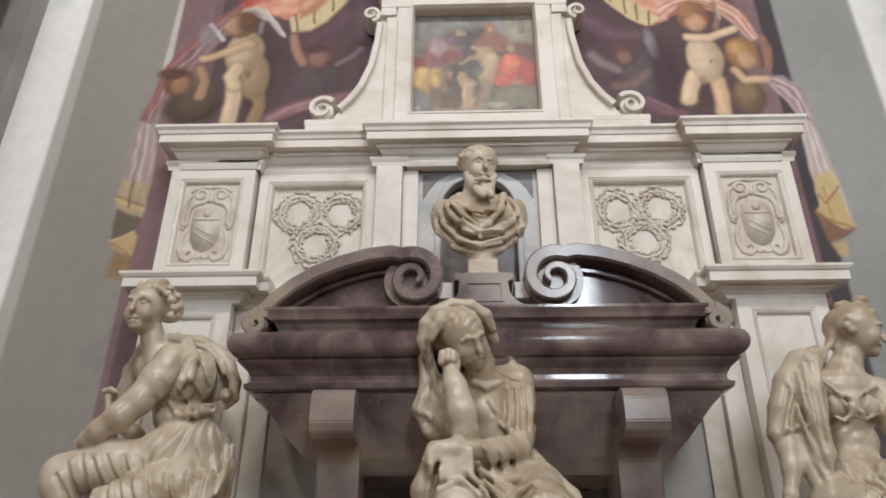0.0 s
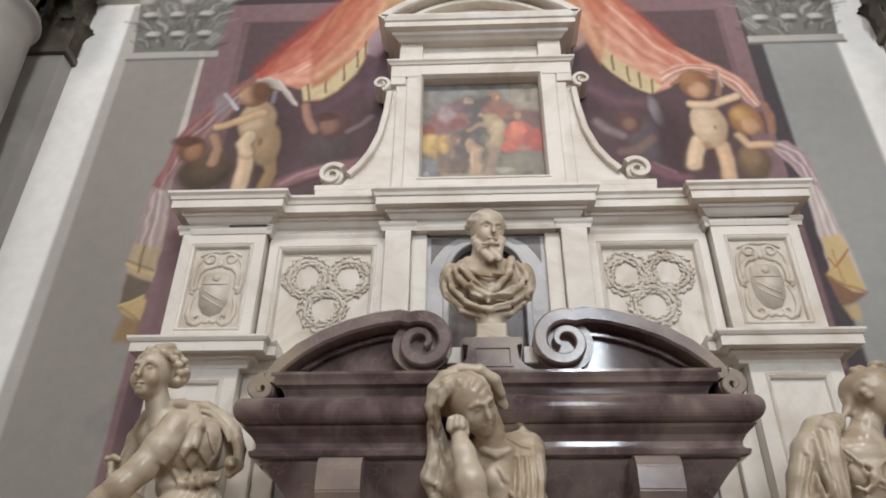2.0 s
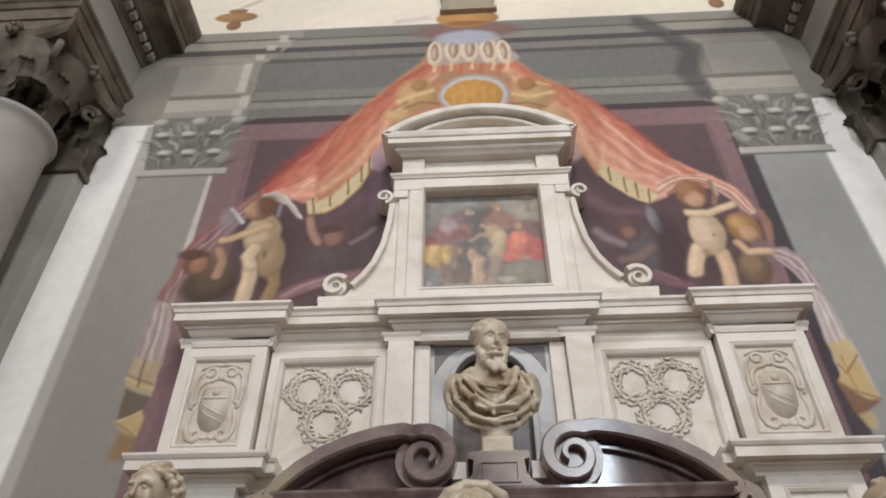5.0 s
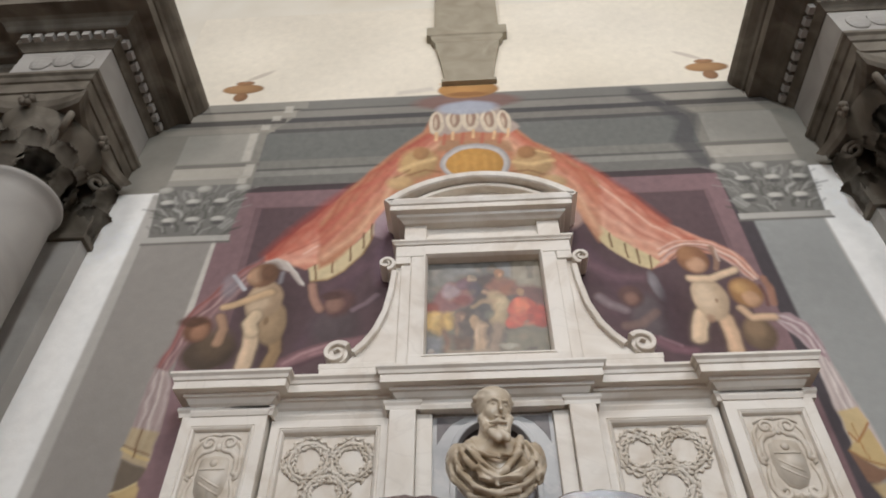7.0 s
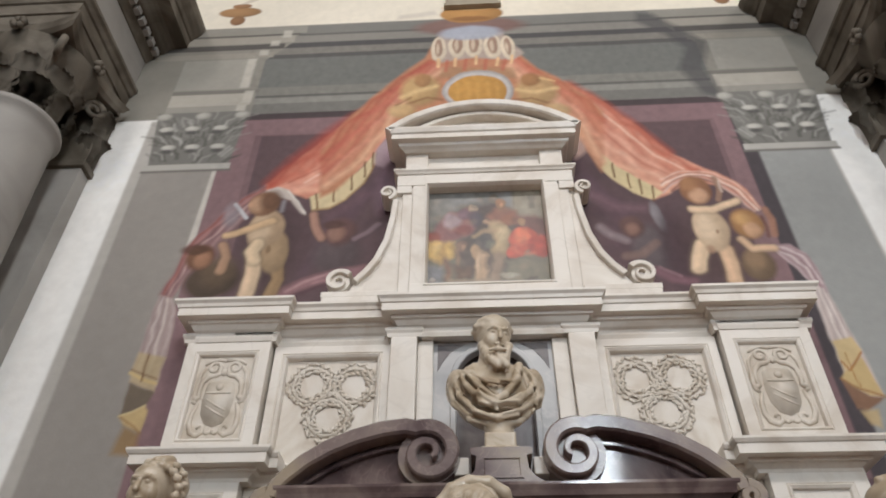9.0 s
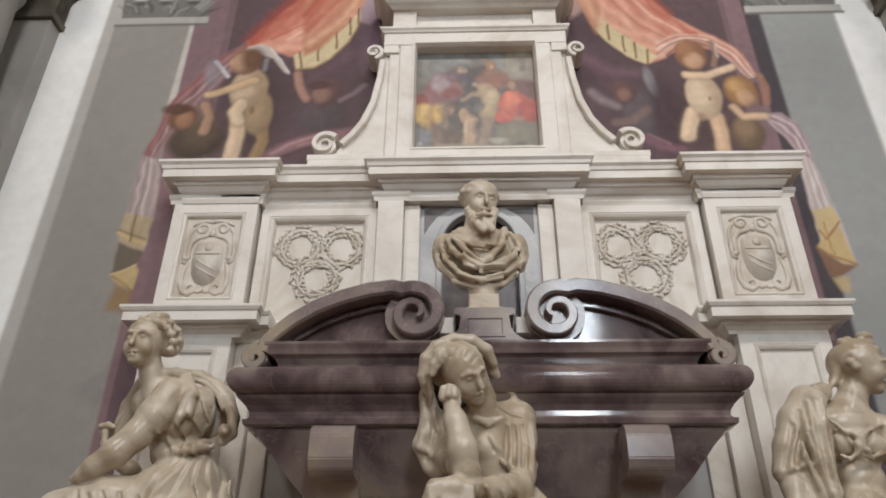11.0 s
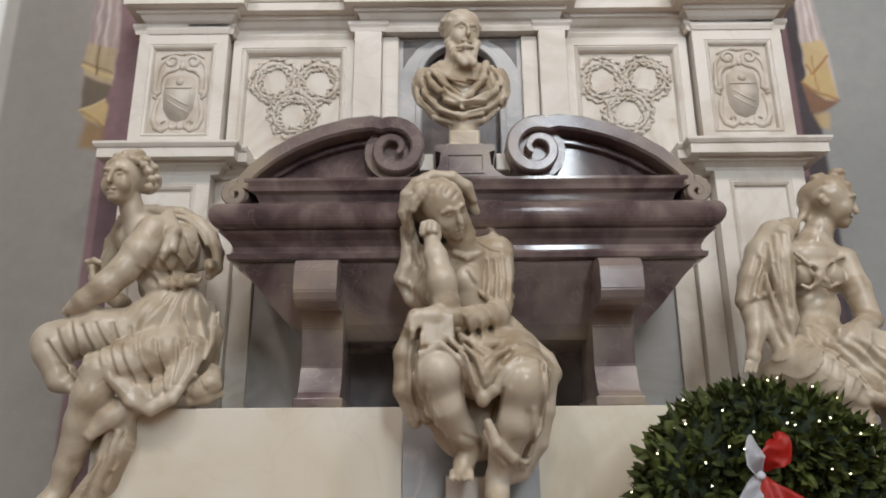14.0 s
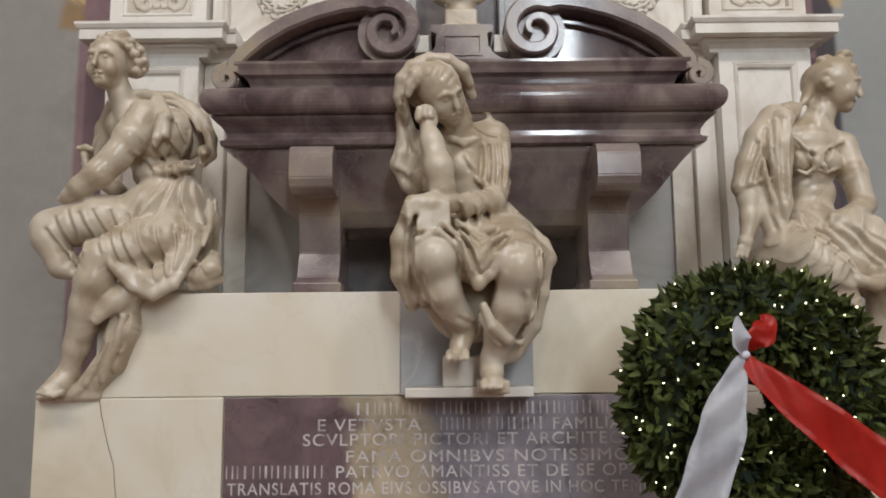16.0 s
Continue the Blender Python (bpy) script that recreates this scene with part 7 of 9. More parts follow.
c.rod([(-0.256, -1.310, 2.844), (-0.239, -1.310, 2.911), (-0.189, -1.310, 2.942), (-0.128, -1.310, 2.949), (-0.078, -1.300, 2.931), (-0.044, -1.280, 2.903)], [0.019, 0.026, 0.028, 0.028, 0.026, 0.020], k=0.012)
c.crease([(-0.247, -1.360, 2.836), (-0.237, -1.360, 2.857), (-0.224, -1.360, 2.878)], 0.006, 0.008)
c.crease([(-0.218, -1.360, 2.857), (-0.208, -1.360, 2.878), (-0.195, -1.360, 2.898)], 0.006, 0.008)
c.crease([(-0.181, -1.360, 2.870), (-0.171, -1.360, 2.891), (-0.158, -1.360, 2.912)], 0.006, 0.008)
c.crease([(-0.145, -1.360, 2.872), (-0.135, -1.360, 2.892), (-0.122, -1.360, 2.913)], 0.006, 0.008)
c.crease([(-0.109, -1.360, 2.861), (-0.099, -1.360, 2.882), (-0.085, -1.360, 2.902)], 0.006, 0.008)
c.crease([(-0.080, -1.360, 2.838), (-0.069, -1.360, 2.859), (-0.056, -1.360, 2.880)], 0.006, 0.008)
c.rod([(-0.307, -1.140, 2.760), (-0.282, -1.120, 2.639), (-0.320, -1.120, 2.514), (-0.290, -1.120, 2.407)], [0.041, 0.055, 0.051, 0.034], k=0.02)
c.rod([(-0.262, -1.170, 2.633), (-0.317, -1.170, 2.554), (-0.334, -1.170, 2.493), (-0.262, -1.170, 2.448)], [0.020, 0.022, 0.020, 0.014], k=0.008)
c.rod([(-0.247, -1.120, 2.567), (-0.222, -1.100, 2.393)], [0.077, 0.069])
c.ball((-0.002, -1.060, 2.598), (0.192, 0.130, 0.148))
c.ball((0.039, -1.060, 2.435), (0.157, 0.140, 0.165))
c.ball((0.070, -1.080, 2.254), (0.165, 0.140, 0.139))
c.ball((-0.007, -1.170, 2.495), (0.071, 0.055, 0.068))
c.ball((0.133, -1.040, 2.667), (0.109, 0.100, 0.096))
c.ball((-0.196, -1.060, 2.609), (0.105, 0.100, 0.096))
c.rod([(-0.071, -1.200, 2.623), (-0.006, -1.200, 2.592), (0.072, -1.170, 2.630)], [0.015, 0.015, 0.014], k=0.01)
c.rod([(-0.204, -1.100, 2.571), (-0.177, -1.220, 2.436), (-0.117, -1.400, 2.324)], [0.083, 0.077, 0.057])
c.rod([(-0.111, -1.410, 2.330), (-0.129, -1.420, 2.421), (-0.160, -1.390, 2.553), (-0.179, -1.370, 2.631)], [0.058, 0.066, 0.052, 0.038])
c.ball((-0.189, -1.360, 2.691), (0.051, 0.050, 0.051), k=0.015)
c.rod([(-0.217, -1.400, 2.706), (-0.223, -1.400, 2.662)], [0.017, 0.017], k=0.006)
c.rod([(-0.188, -1.405, 2.711), (-0.191, -1.410, 2.672)], [0.017, 0.017], k=0.006)
c.rod([(-0.162, -1.400, 2.705), (-0.162, -1.400, 2.672)], [0.016, 0.016], k=0.006)
c.rod([(-0.150, -1.370, 2.698), (-0.150, -1.370, 2.651)], [0.017, 0.019], k=0.008)
c.rod([(0.162, -1.060, 2.661), (0.156, -1.100, 2.550), (0.135, -1.160, 2.421)], [0.077, 0.079, 0.073], k=0.012)
c.rod([(0.074, -1.130, 2.633), (0.060, -1.150, 2.556), (0.053, -1.180, 2.443)], [0.012, 0.014, 0.012], k=0.008)
c.rod([(0.061, -1.210, 2.415), (0.131, -1.230, 2.369), (0.210, -1.160, 2.411)], [0.018, 0.022, 0.017], k=0.008)
c.rod([(0.157, -1.170, 2.366), (0.130, -1.220, 2.297)], [0.062, 0.060])
c.rod([(0.129, -1.230, 2.303), (0.017, -1.330, 2.269), (-0.088, -1.410, 2.258)], [0.063, 0.053, 0.039])
c.rod([(-0.088, -1.410, 2.258), (-0.165, -1.450, 2.255), (-0.250, -1.470, 2.249)], [0.038, 0.042, 0.037])
c.rod([(-0.226, -1.490, 2.264), (-0.271, -1.500, 2.244), (-0.292, -1.490, 2.199)], [0.015, 0.014, 0.011], k=0.005)
c.rod([(-0.229, -1.490, 2.247), (-0.268, -1.500, 2.225), (-0.281, -1.490, 2.184)], [0.015, 0.014, 0.011], k=0.005)
c.rod([(-0.232, -1.490, 2.230), (-0.265, -1.500, 2.206), (-0.270, -1.490, 2.168)], [0.015, 0.014, 0.011], k=0.005)
c.rod([(-0.235, -1.490, 2.213), (-0.262, -1.500, 2.188), (-0.260, -1.490, 2.153)], [0.015, 0.014, 0.011], k=0.005)
c.block((-0.155, -1.440, 2.191), (0.074, 0.05, 0.072), rot=(0, 0, 6))
c.ball((0.038, -1.150, 2.123), (0.255, 0.200, 0.127))
c.rod([(-0.146, -1.200, 2.135), (-0.151, -1.360, 2.057), (-0.153, -1.470, 2.002)], [0.120, 0.112, 0.099])
c.rod([(0.203, -1.180, 2.118), (0.221, -1.380, 2.012), (0.215, -1.470, 1.948)], [0.135, 0.117, 0.105])
c.ball((-0.150, -1.500, 2.004), (0.092, 0.090, 0.095), k=0.04)
c.ball((0.215, -1.500, 1.953), (0.098, 0.090, 0.098), k=0.04)
c.ball((0.034, -1.380, 2.005), (0.143, 0.100, 0.119), k=0.02)
c.rod([(-0.224, -1.550, 2.071), (-0.135, -1.560, 2.110), (-0.047, -1.550, 2.054), (0.002, -1.520, 1.946), (0.041, -1.500, 1.877), (0.093, -1.520, 1.922), (0.131, -1.540, 2.002), (0.206, -1.540, 2.053), (0.307, -1.500, 2.020)], [0.011, 0.013, 0.018, 0.023, 0.024, 0.021, 0.018, 0.014, 0.011], k=0.022)
c.rod([(-0.082, -1.470, 2.142), (-0.007, -1.480, 2.078), (0.045, -1.470, 2.003), (0.108, -1.470, 2.079), (0.195, -1.440, 2.121)], [0.014, 0.017, 0.020, 0.015, 0.012], k=0.02)
c.rod([(-0.049, -1.360, 2.183), (0.044, -1.380, 2.131), (0.176, -1.320, 2.163)], [0.019, 0.021, 0.018], k=0.015)
c.rod([(-0.156, -1.470, 1.982), (-0.118, -1.430, 1.857), (-0.046, -1.350, 1.746), (-0.007, -1.300, 1.678)], [0.092, 0.084, 0.064, 0.049])
c.rod([(0.220, -1.470, 1.926), (0.196, -1.420, 1.794), (0.145, -1.340, 1.661), (0.112, -1.300, 1.555)], [0.099, 0.097, 0.074, 0.052])
c.ball((0.006, -1.200, 1.822), (0.201, 0.100, 0.201))
c.ball((0.222, -1.220, 1.771), (0.133, 0.120, 0.166))
c.rod([(-0.007, -1.290, 1.686), (-0.040, -1.330, 1.617), (-0.060, -1.380, 1.573)], [0.049, 0.043, 0.032])
c.rod([(-0.090, -1.370, 1.582), (-0.094, -1.400, 1.556)], [0.016, 0.014], k=0.005)
c.rod([(-0.064, -1.370, 1.582), (-0.067, -1.400, 1.556)], [0.016, 0.014], k=0.005)
c.rod([(-0.038, -1.370, 1.582), (-0.040, -1.400, 1.556)], [0.016, 0.014], k=0.005)
c.rod([(-0.013, -1.370, 1.582), (-0.013, -1.400, 1.556)], [0.016, 0.014], k=0.005)
c.rod([(0.109, -1.300, 1.555), (0.103, -1.340, 1.489), (0.101, -1.420, 1.450)], [0.052, 0.048, 0.034])
c.rod([(0.062, -1.420, 1.454), (0.057, -1.450, 1.433)], [0.016, 0.014], k=0.005)
c.rod([(0.088, -1.420, 1.454), (0.084, -1.450, 1.433)], [0.016, 0.014], k=0.005)
c.rod([(0.113, -1.420, 1.454), (0.110, -1.450, 1.433)], [0.016, 0.014], k=0.005)
c.rod([(0.138, -1.420, 1.454), (0.137, -1.450, 1.433)], [0.016, 0.014], k=0.005)
c.block((0.109, -1.26, 1.428), (0.07, 0.13, 0.03), rot=(0, 0, 0))
c.rod([(0.063, -1.480, 1.785), (0.099, -1.470, 1.697), (0.168, -1.430, 1.638), (0.233, -1.380, 1.623)], [0.020, 0.025, 0.023, 0.017], k=0.01)
c.rod([(0.051, -1.460, 1.749), (0.080, -1.450, 1.676), (0.136, -1.410, 1.616)], [0.012, 0.014, 0.013], k=0.008)
c.rod([(-0.268, -1.400, 2.218), (-0.298, -1.380, 2.095), (-0.299, -1.340, 1.942), (-0.258, -1.280, 1.805)], [0.035, 0.054, 0.055, 0.036], k=0.02)
c.rod([(-0.215, -1.380, 1.984), (-0.218, -1.300, 1.850), (-0.171, -1.250, 1.805)], [0.063, 0.058, 0.040], k=0.02)
c.rod([(0.207, -1.100, 2.302), (0.288, -1.180, 2.184), (0.357, -1.260, 2.081), (0.378, -1.300, 2.011)], [0.021, 0.029, 0.039, 0.042], k=0.012)
c.ball((0.313, -1.260, 1.992), (0.085, 0.140, 0.123), k=0.02)
c.rod([(0.356, -1.300, 1.987), (0.335, -1.300, 1.845), (0.301, -1.280, 1.706), (0.213, -1.260, 1.583), (0.157, -1.260, 1.546)], [0.039, 0.042, 0.042, 0.043, 0.026], k=0.015)
c.crease([(-0.283, -1.420, 2.167), (-0.301, -1.420, 2.043), (-0.298, -1.420, 1.904), (-0.267, -1.420, 1.813)], 0.0143, 0.0153)
c.crease([(-0.268, -1.420, 2.172), (-0.286, -1.420, 2.047), (-0.283, -1.420, 1.909), (-0.252, -1.420, 1.818)], 0.01573, -0.011475)
c.crease([(-0.244, -1.420, 2.151), (-0.255, -1.420, 2.027), (-0.252, -1.420, 1.889), (-0.225, -1.420, 1.798)], 0.01265, 0.01431)
c.crease([(-0.229, -1.420, 2.156), (-0.240, -1.420, 2.031), (-0.237, -1.420, 1.893), (-0.210, -1.420, 1.802)], 0.013915, -0.0107325)
c.crease([(-0.206, -1.420, 1.919), (-0.194, -1.420, 1.843), (-0.169, -1.420, 1.797)], 0.0121, 0.01098)
c.crease([(-0.191, -1.420, 1.923), (-0.179, -1.420, 1.847), (-0.154, -1.420, 1.802)], 0.01331, -0.008235)
c.crease([(0.303, -1.420, 2.037), (0.301, -1.420, 1.914), (0.278, -1.420, 1.763), (0.229, -1.420, 1.645)], 0.0132, 0.01764)
c.crease([(0.318, -1.420, 2.042), (0.317, -1.420, 1.919), (0.293, -1.420, 1.768), (0.244, -1.420, 1.649)], 0.01452, -0.01323)
c.crease([(0.332, -1.420, 2.006), (0.325, -1.420, 1.884), (0.306, -1.420, 1.778)], 0.00935, 0.01233)
c.crease([(0.348, -1.420, 2.010), (0.340, -1.420, 1.888), (0.321, -1.420, 1.782)], 0.010285, -0.0092475)
c.crease([(0.234, -1.420, 1.824), (0.243, -1.420, 1.719), (0.205, -1.420, 1.616)], 0.0143, 0.0153)
c.crease([(0.250, -1.420, 1.828), (0.258, -1.420, 1.723), (0.220, -1.420, 1.620)], 0.01573, -0.011475)
c.crease([(-0.112, -1.420, 2.134), (-0.044, -1.420, 2.048), (-0.007, -1.420, 1.932)], 0.011, 0.01332)
c.crease([(-0.097, -1.420, 2.139), (-0.029, -1.420, 2.053), (0.008, -1.420, 1.937)], 0.0121, -0.00999)
c.crease([(-0.069, -1.420, 2.150), (0.007, -1.420, 2.040), (0.036, -1.420, 1.947)], 0.011, 0.01332)
c.crease([(-0.053, -1.420, 2.154), (0.022, -1.420, 2.044), (0.051, -1.420, 1.952)], 0.0121, -0.00999)
c.crease([(0.173, -1.420, 2.085), (0.125, -1.420, 2.008), (0.088, -1.420, 1.947)], 0.01045, 0.00999)
c.crease([(0.188, -1.420, 2.089), (0.140, -1.420, 2.012), (0.103, -1.420, 1.951)], 0.011495, -0.0074925)
c.crease([(-0.019, -1.420, 2.134), (0.049, -1.420, 2.063), (0.135, -1.420, 2.109)], 0.01265, 0.01431)
c.crease([(-0.004, -1.420, 2.138), (0.064, -1.420, 2.067), (0.150, -1.420, 2.113)], 0.013915, -0.0107325)
c.crease([(0.086, -1.300, 2.584), (0.081, -1.300, 2.499), (0.073, -1.300, 2.407)], 0.01265, 0.01431)
c.crease([(0.103, -1.300, 2.589), (0.098, -1.300, 2.504), (0.089, -1.300, 2.412)], 0.013915, -0.0107325)
c.crease([(0.120, -1.300, 2.592), (0.121, -1.300, 2.499), (0.112, -1.300, 2.390)], 0.0099, 0.01566)
c.crease([(0.136, -1.300, 2.597), (0.137, -1.300, 2.504), (0.128, -1.300, 2.394)], 0.01089, -0.011745)
c.crease([(0.156, -1.300, 2.597), (0.162, -1.300, 2.498), (0.151, -1.300, 2.381)], 0.00935, 0.01233)
c.crease([(0.172, -1.300, 2.602), (0.178, -1.300, 2.503), (0.167, -1.300, 2.386)], 0.010285, -0.0092475)
c.crease([(0.189, -1.300, 2.583), (0.196, -1.300, 2.498), (0.180, -1.300, 2.389)], 0.0143, 0.0153)
c.crease([(0.205, -1.300, 2.588), (0.213, -1.300, 2.503), (0.197, -1.300, 2.394)], 0.01573, -0.011475)
c.crease([(-0.039, -1.300, 2.250), (-0.015, -1.300, 2.184)], 0.0132, 0.01764)
c.crease([(-0.022, -1.300, 2.255), (0.001, -1.300, 2.189)], 0.01452, -0.01323)
c.crease([(0.034, -1.300, 2.241), (0.041, -1.300, 2.176)], 0.01045, 0.00999)
c.crease([(0.050, -1.300, 2.246), (0.057, -1.300, 2.180)], 0.011495, -0.0074925)
c.crease([(0.099, -1.300, 2.249), (0.101, -1.300, 2.183)], 0.01375, 0.01197)
c.crease([(0.115, -1.300, 2.254), (0.117, -1.300, 2.188)], 0.015125, -0.0089775)
c.crease([(-0.010, -1.300, 2.517), (0.018, -1.300, 2.466)], 0.011, 0.01332)
c.crease([(0.006, -1.300, 2.522), (0.035, -1.300, 2.471)], 0.0121, -0.00999)
c.crease([(-0.282, -1.300, 2.674), (-0.273, -1.300, 2.553), (-0.306, -1.300, 2.435)], 0.0088, 0.009)
c.crease([(-0.265, -1.300, 2.679), (-0.257, -1.300, 2.558), (-0.290, -1.300, 2.440)], 0.00968, -0.00675)
c.crease([(-0.310, -1.300, 2.761), (-0.303, -1.300, 2.691), (-0.257, -1.300, 2.553)], 0.01155, 0.01665)
c.crease([(-0.293, -1.300, 2.766), (-0.287, -1.300, 2.696), (-0.240, -1.300, 2.558)], 0.012705, -0.0124875)
c.crease([(0.042, -1.300, 2.679), (0.107, -1.300, 2.644), (0.157, -1.300, 2.635)], 0.01045, 0.00999)
c.crease([(0.058, -1.300, 2.684), (0.124, -1.300, 2.649), (0.173, -1.300, 2.640)], 0.011495, -0.0074925)
c.crease([(-0.041, -1.420, 1.736), (0.020, -1.420, 1.714)], 0.0121, 0.01098)
c.crease([(-0.026, -1.420, 1.741), (0.035, -1.420, 1.718)], 0.01331, -0.008235)
c.crease([(0.130, -1.420, 1.916), (0.097, -1.420, 1.795)], 0.0121, 0.01098)
c.crease([(0.145, -1.420, 1.920), (0.112, -1.420, 1.799)], 0.01331, -0.008235)
c.skin("statue", STATUE, "tan marble statue of a mourning woman resting head on hand")
# seated woman in a cloak, her head in profile
c = Clay((1.3, -1.35, 1.36), (2.52, -0.3, 3.3), 0.0076)
c.head((2.033, -0.860, 3.001), 74, 15, 0, 1.04)
c.ball((2.001, -0.820, 3.053), (0.105, 0.100, 0.089), k=0.015)
c.ball((1.952, -0.800, 3.024), (0.065, 0.070, 0.084), k=0.015)
c.rod([(1.932, -0.820, 2.995), (1.895, -0.820, 2.930), (1.859, -0.840, 2.895)], [0.046, 0.027, 0.011], k=0.012)
c.ball((2.065, -0.930, 3.046), (0.023, 0.023, 0.021), k=0.01)
c.ball((2.102, -0.930, 3.070), (0.023, 0.023, 0.021), k=0.01)
c.ball((2.035, -0.930, 3.080), (0.023, 0.023, 0.021), k=0.01)
c.ball((1.994, -0.930, 3.080), (0.023, 0.023, 0.021), k=0.01)
c.ball((1.970, -0.930, 3.040), (0.023, 0.023, 0.021), k=0.01)
c.ball((1.947, -0.930, 2.995), (0.023, 0.023, 0.021), k=0.01)
c.ball((1.985, -0.930, 3.019), (0.023, 0.023, 0.021), k=0.01)
c.ball((2.011, -0.930, 3.047), (0.023, 0.023, 0.021), k=0.01)
c.ball((1.966, -0.930, 2.969), (0.023, 0.023, 0.021), k=0.01)
c.ball((2.141, -0.870, 3.062), (0.025, 0.025, 0.023), k=0.01)
c.ball((2.112, -0.870, 3.127), (0.025, 0.025, 0.023), k=0.01)
c.ball((2.067, -0.870, 3.138), (0.025, 0.025, 0.023), k=0.01)
c.ball((1.993, -0.870, 3.121), (0.025, 0.025, 0.023), k=0.01)
c.ball((1.964, -0.870, 3.136), (0.025, 0.025, 0.023), k=0.01)
c.ball((2.103, -0.850, 3.169), (0.045, 0.050, 0.032), k=0.012)
c.ball((2.000, -0.860, 3.143), (0.029, 0.040, 0.027), k=0.012)
c.rod([(1.996, -0.820, 2.922), (1.971, -0.820, 2.850), (1.938, -0.800, 2.771)], [0.067, 0.070, 0.103])
c.ball((1.905, -0.780, 2.691), (0.204, 0.130, 0.115))
c.ball((1.901, -0.800, 2.559), (0.151, 0.130, 0.122))
c.ball((1.873, -0.820, 2.402), (0.132, 0.120, 0.128))
c.ball((1.848, -0.840, 2.263), (0.140, 0.130, 0.120))
c.ball((1.947, -0.910, 2.559), (0.066, 0.060, 0.063))
c.ball((1.789, -0.920, 2.568), (0.063, 0.060, 0.063))
c.ball((2.074, -0.820, 2.671), (0.062, 0.080, 0.065))
c.ball((1.695, -0.820, 2.767), (0.094, 0.090, 0.083))
c.rod([(1.746, -0.950, 2.679), (1.796, -0.980, 2.610), (1.858, -0.980, 2.579), (1.946, -0.950, 2.637), (2.030, -0.900, 2.670)], [0.012, 0.013, 0.013, 0.012, 0.011], k=0.008)
c.rod([(1.849, -0.990, 2.573), (1.834, -0.990, 2.526), (1.820, -0.990, 2.497)], [0.018, 0.021, 0.010], k=0.01)
c.rod([(1.859, -0.990, 2.577), (1.874, -0.990, 2.519), (1.897, -0.970, 2.477)], [0.015, 0.015, 0.008], k=0.01)
c.rod([(1.724, -0.960, 2.515), (1.782, -0.980, 2.476), (1.821, -0.985, 2.504), (1.891, -0.970, 2.484), (1.983, -0.940, 2.517)], [0.009, 0.010, 0.009, 0.010, 0.009], k=0.008)
c.groove([(1.718, -0.955, 2.376), (1.802, -0.965, 2.362), (1.900, -0.955, 2.381)], 0.006)
c.groove([(1.819, -0.950, 2.469), (1.806, -0.960, 2.374), (1.783, -0.970, 2.267)], 0.006)
c.rod([(2.076, -0.840, 2.666), (2.087, -0.880, 2.496), (2.102, -0.920, 2.326)], [0.059, 0.069, 0.060])
c.rod([(2.092, -0.940, 2.309), (2.003, -1.000, 2.260), (1.927, -1.040, 2.244)], [0.060, 0.051, 0.038])
c.ball((1.884, -1.060, 2.235), (0.038, 0.035, 0.025), k=0.015)
c.rod([(1.880, -1.070, 2.246), (1.836, -1.080, 2.240)], [0.011, 0.009], k=0.005)
c.rod([(1.878, -1.070, 2.233), (1.835, -1.080, 2.226)], [0.011, 0.009], k=0.005)
c.rod([(1.877, -1.070, 2.219), (1.833, -1.080, 2.212)], [0.011, 0.009], k=0.005)
c.rod([(1.607, -0.860, 2.602), (1.529, -0.900, 2.456), (1.501, -0.920, 2.358)], [0.080, 0.068, 0.058])
c.rod([(1.501, -0.920, 2.358), (1.488, -0.950, 2.247), (1.461, -0.970, 2.167)], [0.055, 0.047, 0.036])
c.ball((1.444, -0.980, 2.121), (0.039, 0.040, 0.041), k=0.015)
c.rod([(1.404, -1.000, 2.093), (1.384, -1.000, 2.042)], [0.013, 0.010], k=0.005)
c.rod([(1.427, -1.000, 2.093), (1.409, -1.000, 2.042)], [0.013, 0.010], k=0.005)
c.rod([(1.449, -1.000, 2.092), (1.435, -1.000, 2.042)], [0.013, 0.010], k=0.005)
c.rod([(1.808, -0.820, 2.866), (1.699, -0.850, 2.807), (1.607, -0.880, 2.694), (1.531, -0.900, 2.551), (1.476, -0.910, 2.428)], [0.054, 0.083, 0.087, 0.076, 0.058], k=0.02)
c.rod([(1.707, -0.930, 2.789), (1.651, -0.960, 2.630), (1.638, -0.980, 2.464), (1.641, -0.980, 2.306), (1.620, -0.980, 2.164)], [0.057, 0.065, 0.057, 0.051, 0.026], k=0.015)
c.rod([(1.737, -0.950, 2.783), (1.692, -0.990, 2.594), (1.670, -1.000, 2.433), (1.646, -1.000, 2.263), (1.628, -1.000, 2.148)], [0.017, 0.021, 0.020, 0.018, 0.013], k=0.008)
c.rod([(1.556, -0.950, 2.688), (1.565, -0.990, 2.489), (1.597, -1.000, 2.342), (1.628, -1.000, 2.212)], [0.013, 0.017, 0.017, 0.013], k=0.008)
c.rod([(1.446, -0.930, 2.403), (1.477, -0.970, 2.428), (1.550, -0.970, 2.443), (1.566, -0.970, 2.414)], [0.016, 0.017, 0.017, 0.010], k=0.008)
c.rod([(1.564, -0.940, 2.394), (1.568, -0.950, 2.273), (1.598, -0.960, 2.167)], [0.039, 0.047, 0.039], k=0.015)
c.crease([(1.633, -1.000, 2.768), (1.599, -1.000, 2.619), (1.604, -1.000, 2.473)], 0.0095, 0.008658)
c.crease([(1.652, -1.000, 2.772), (1.617, -1.000, 2.623), (1.622, -1.000, 2.477)], 0.01045, -0.0064935)
c.crease([(1.668, -1.000, 2.781), (1.642, -1.000, 2.592), (1.633, -1.000, 2.381)], 0.013, 0.01326)
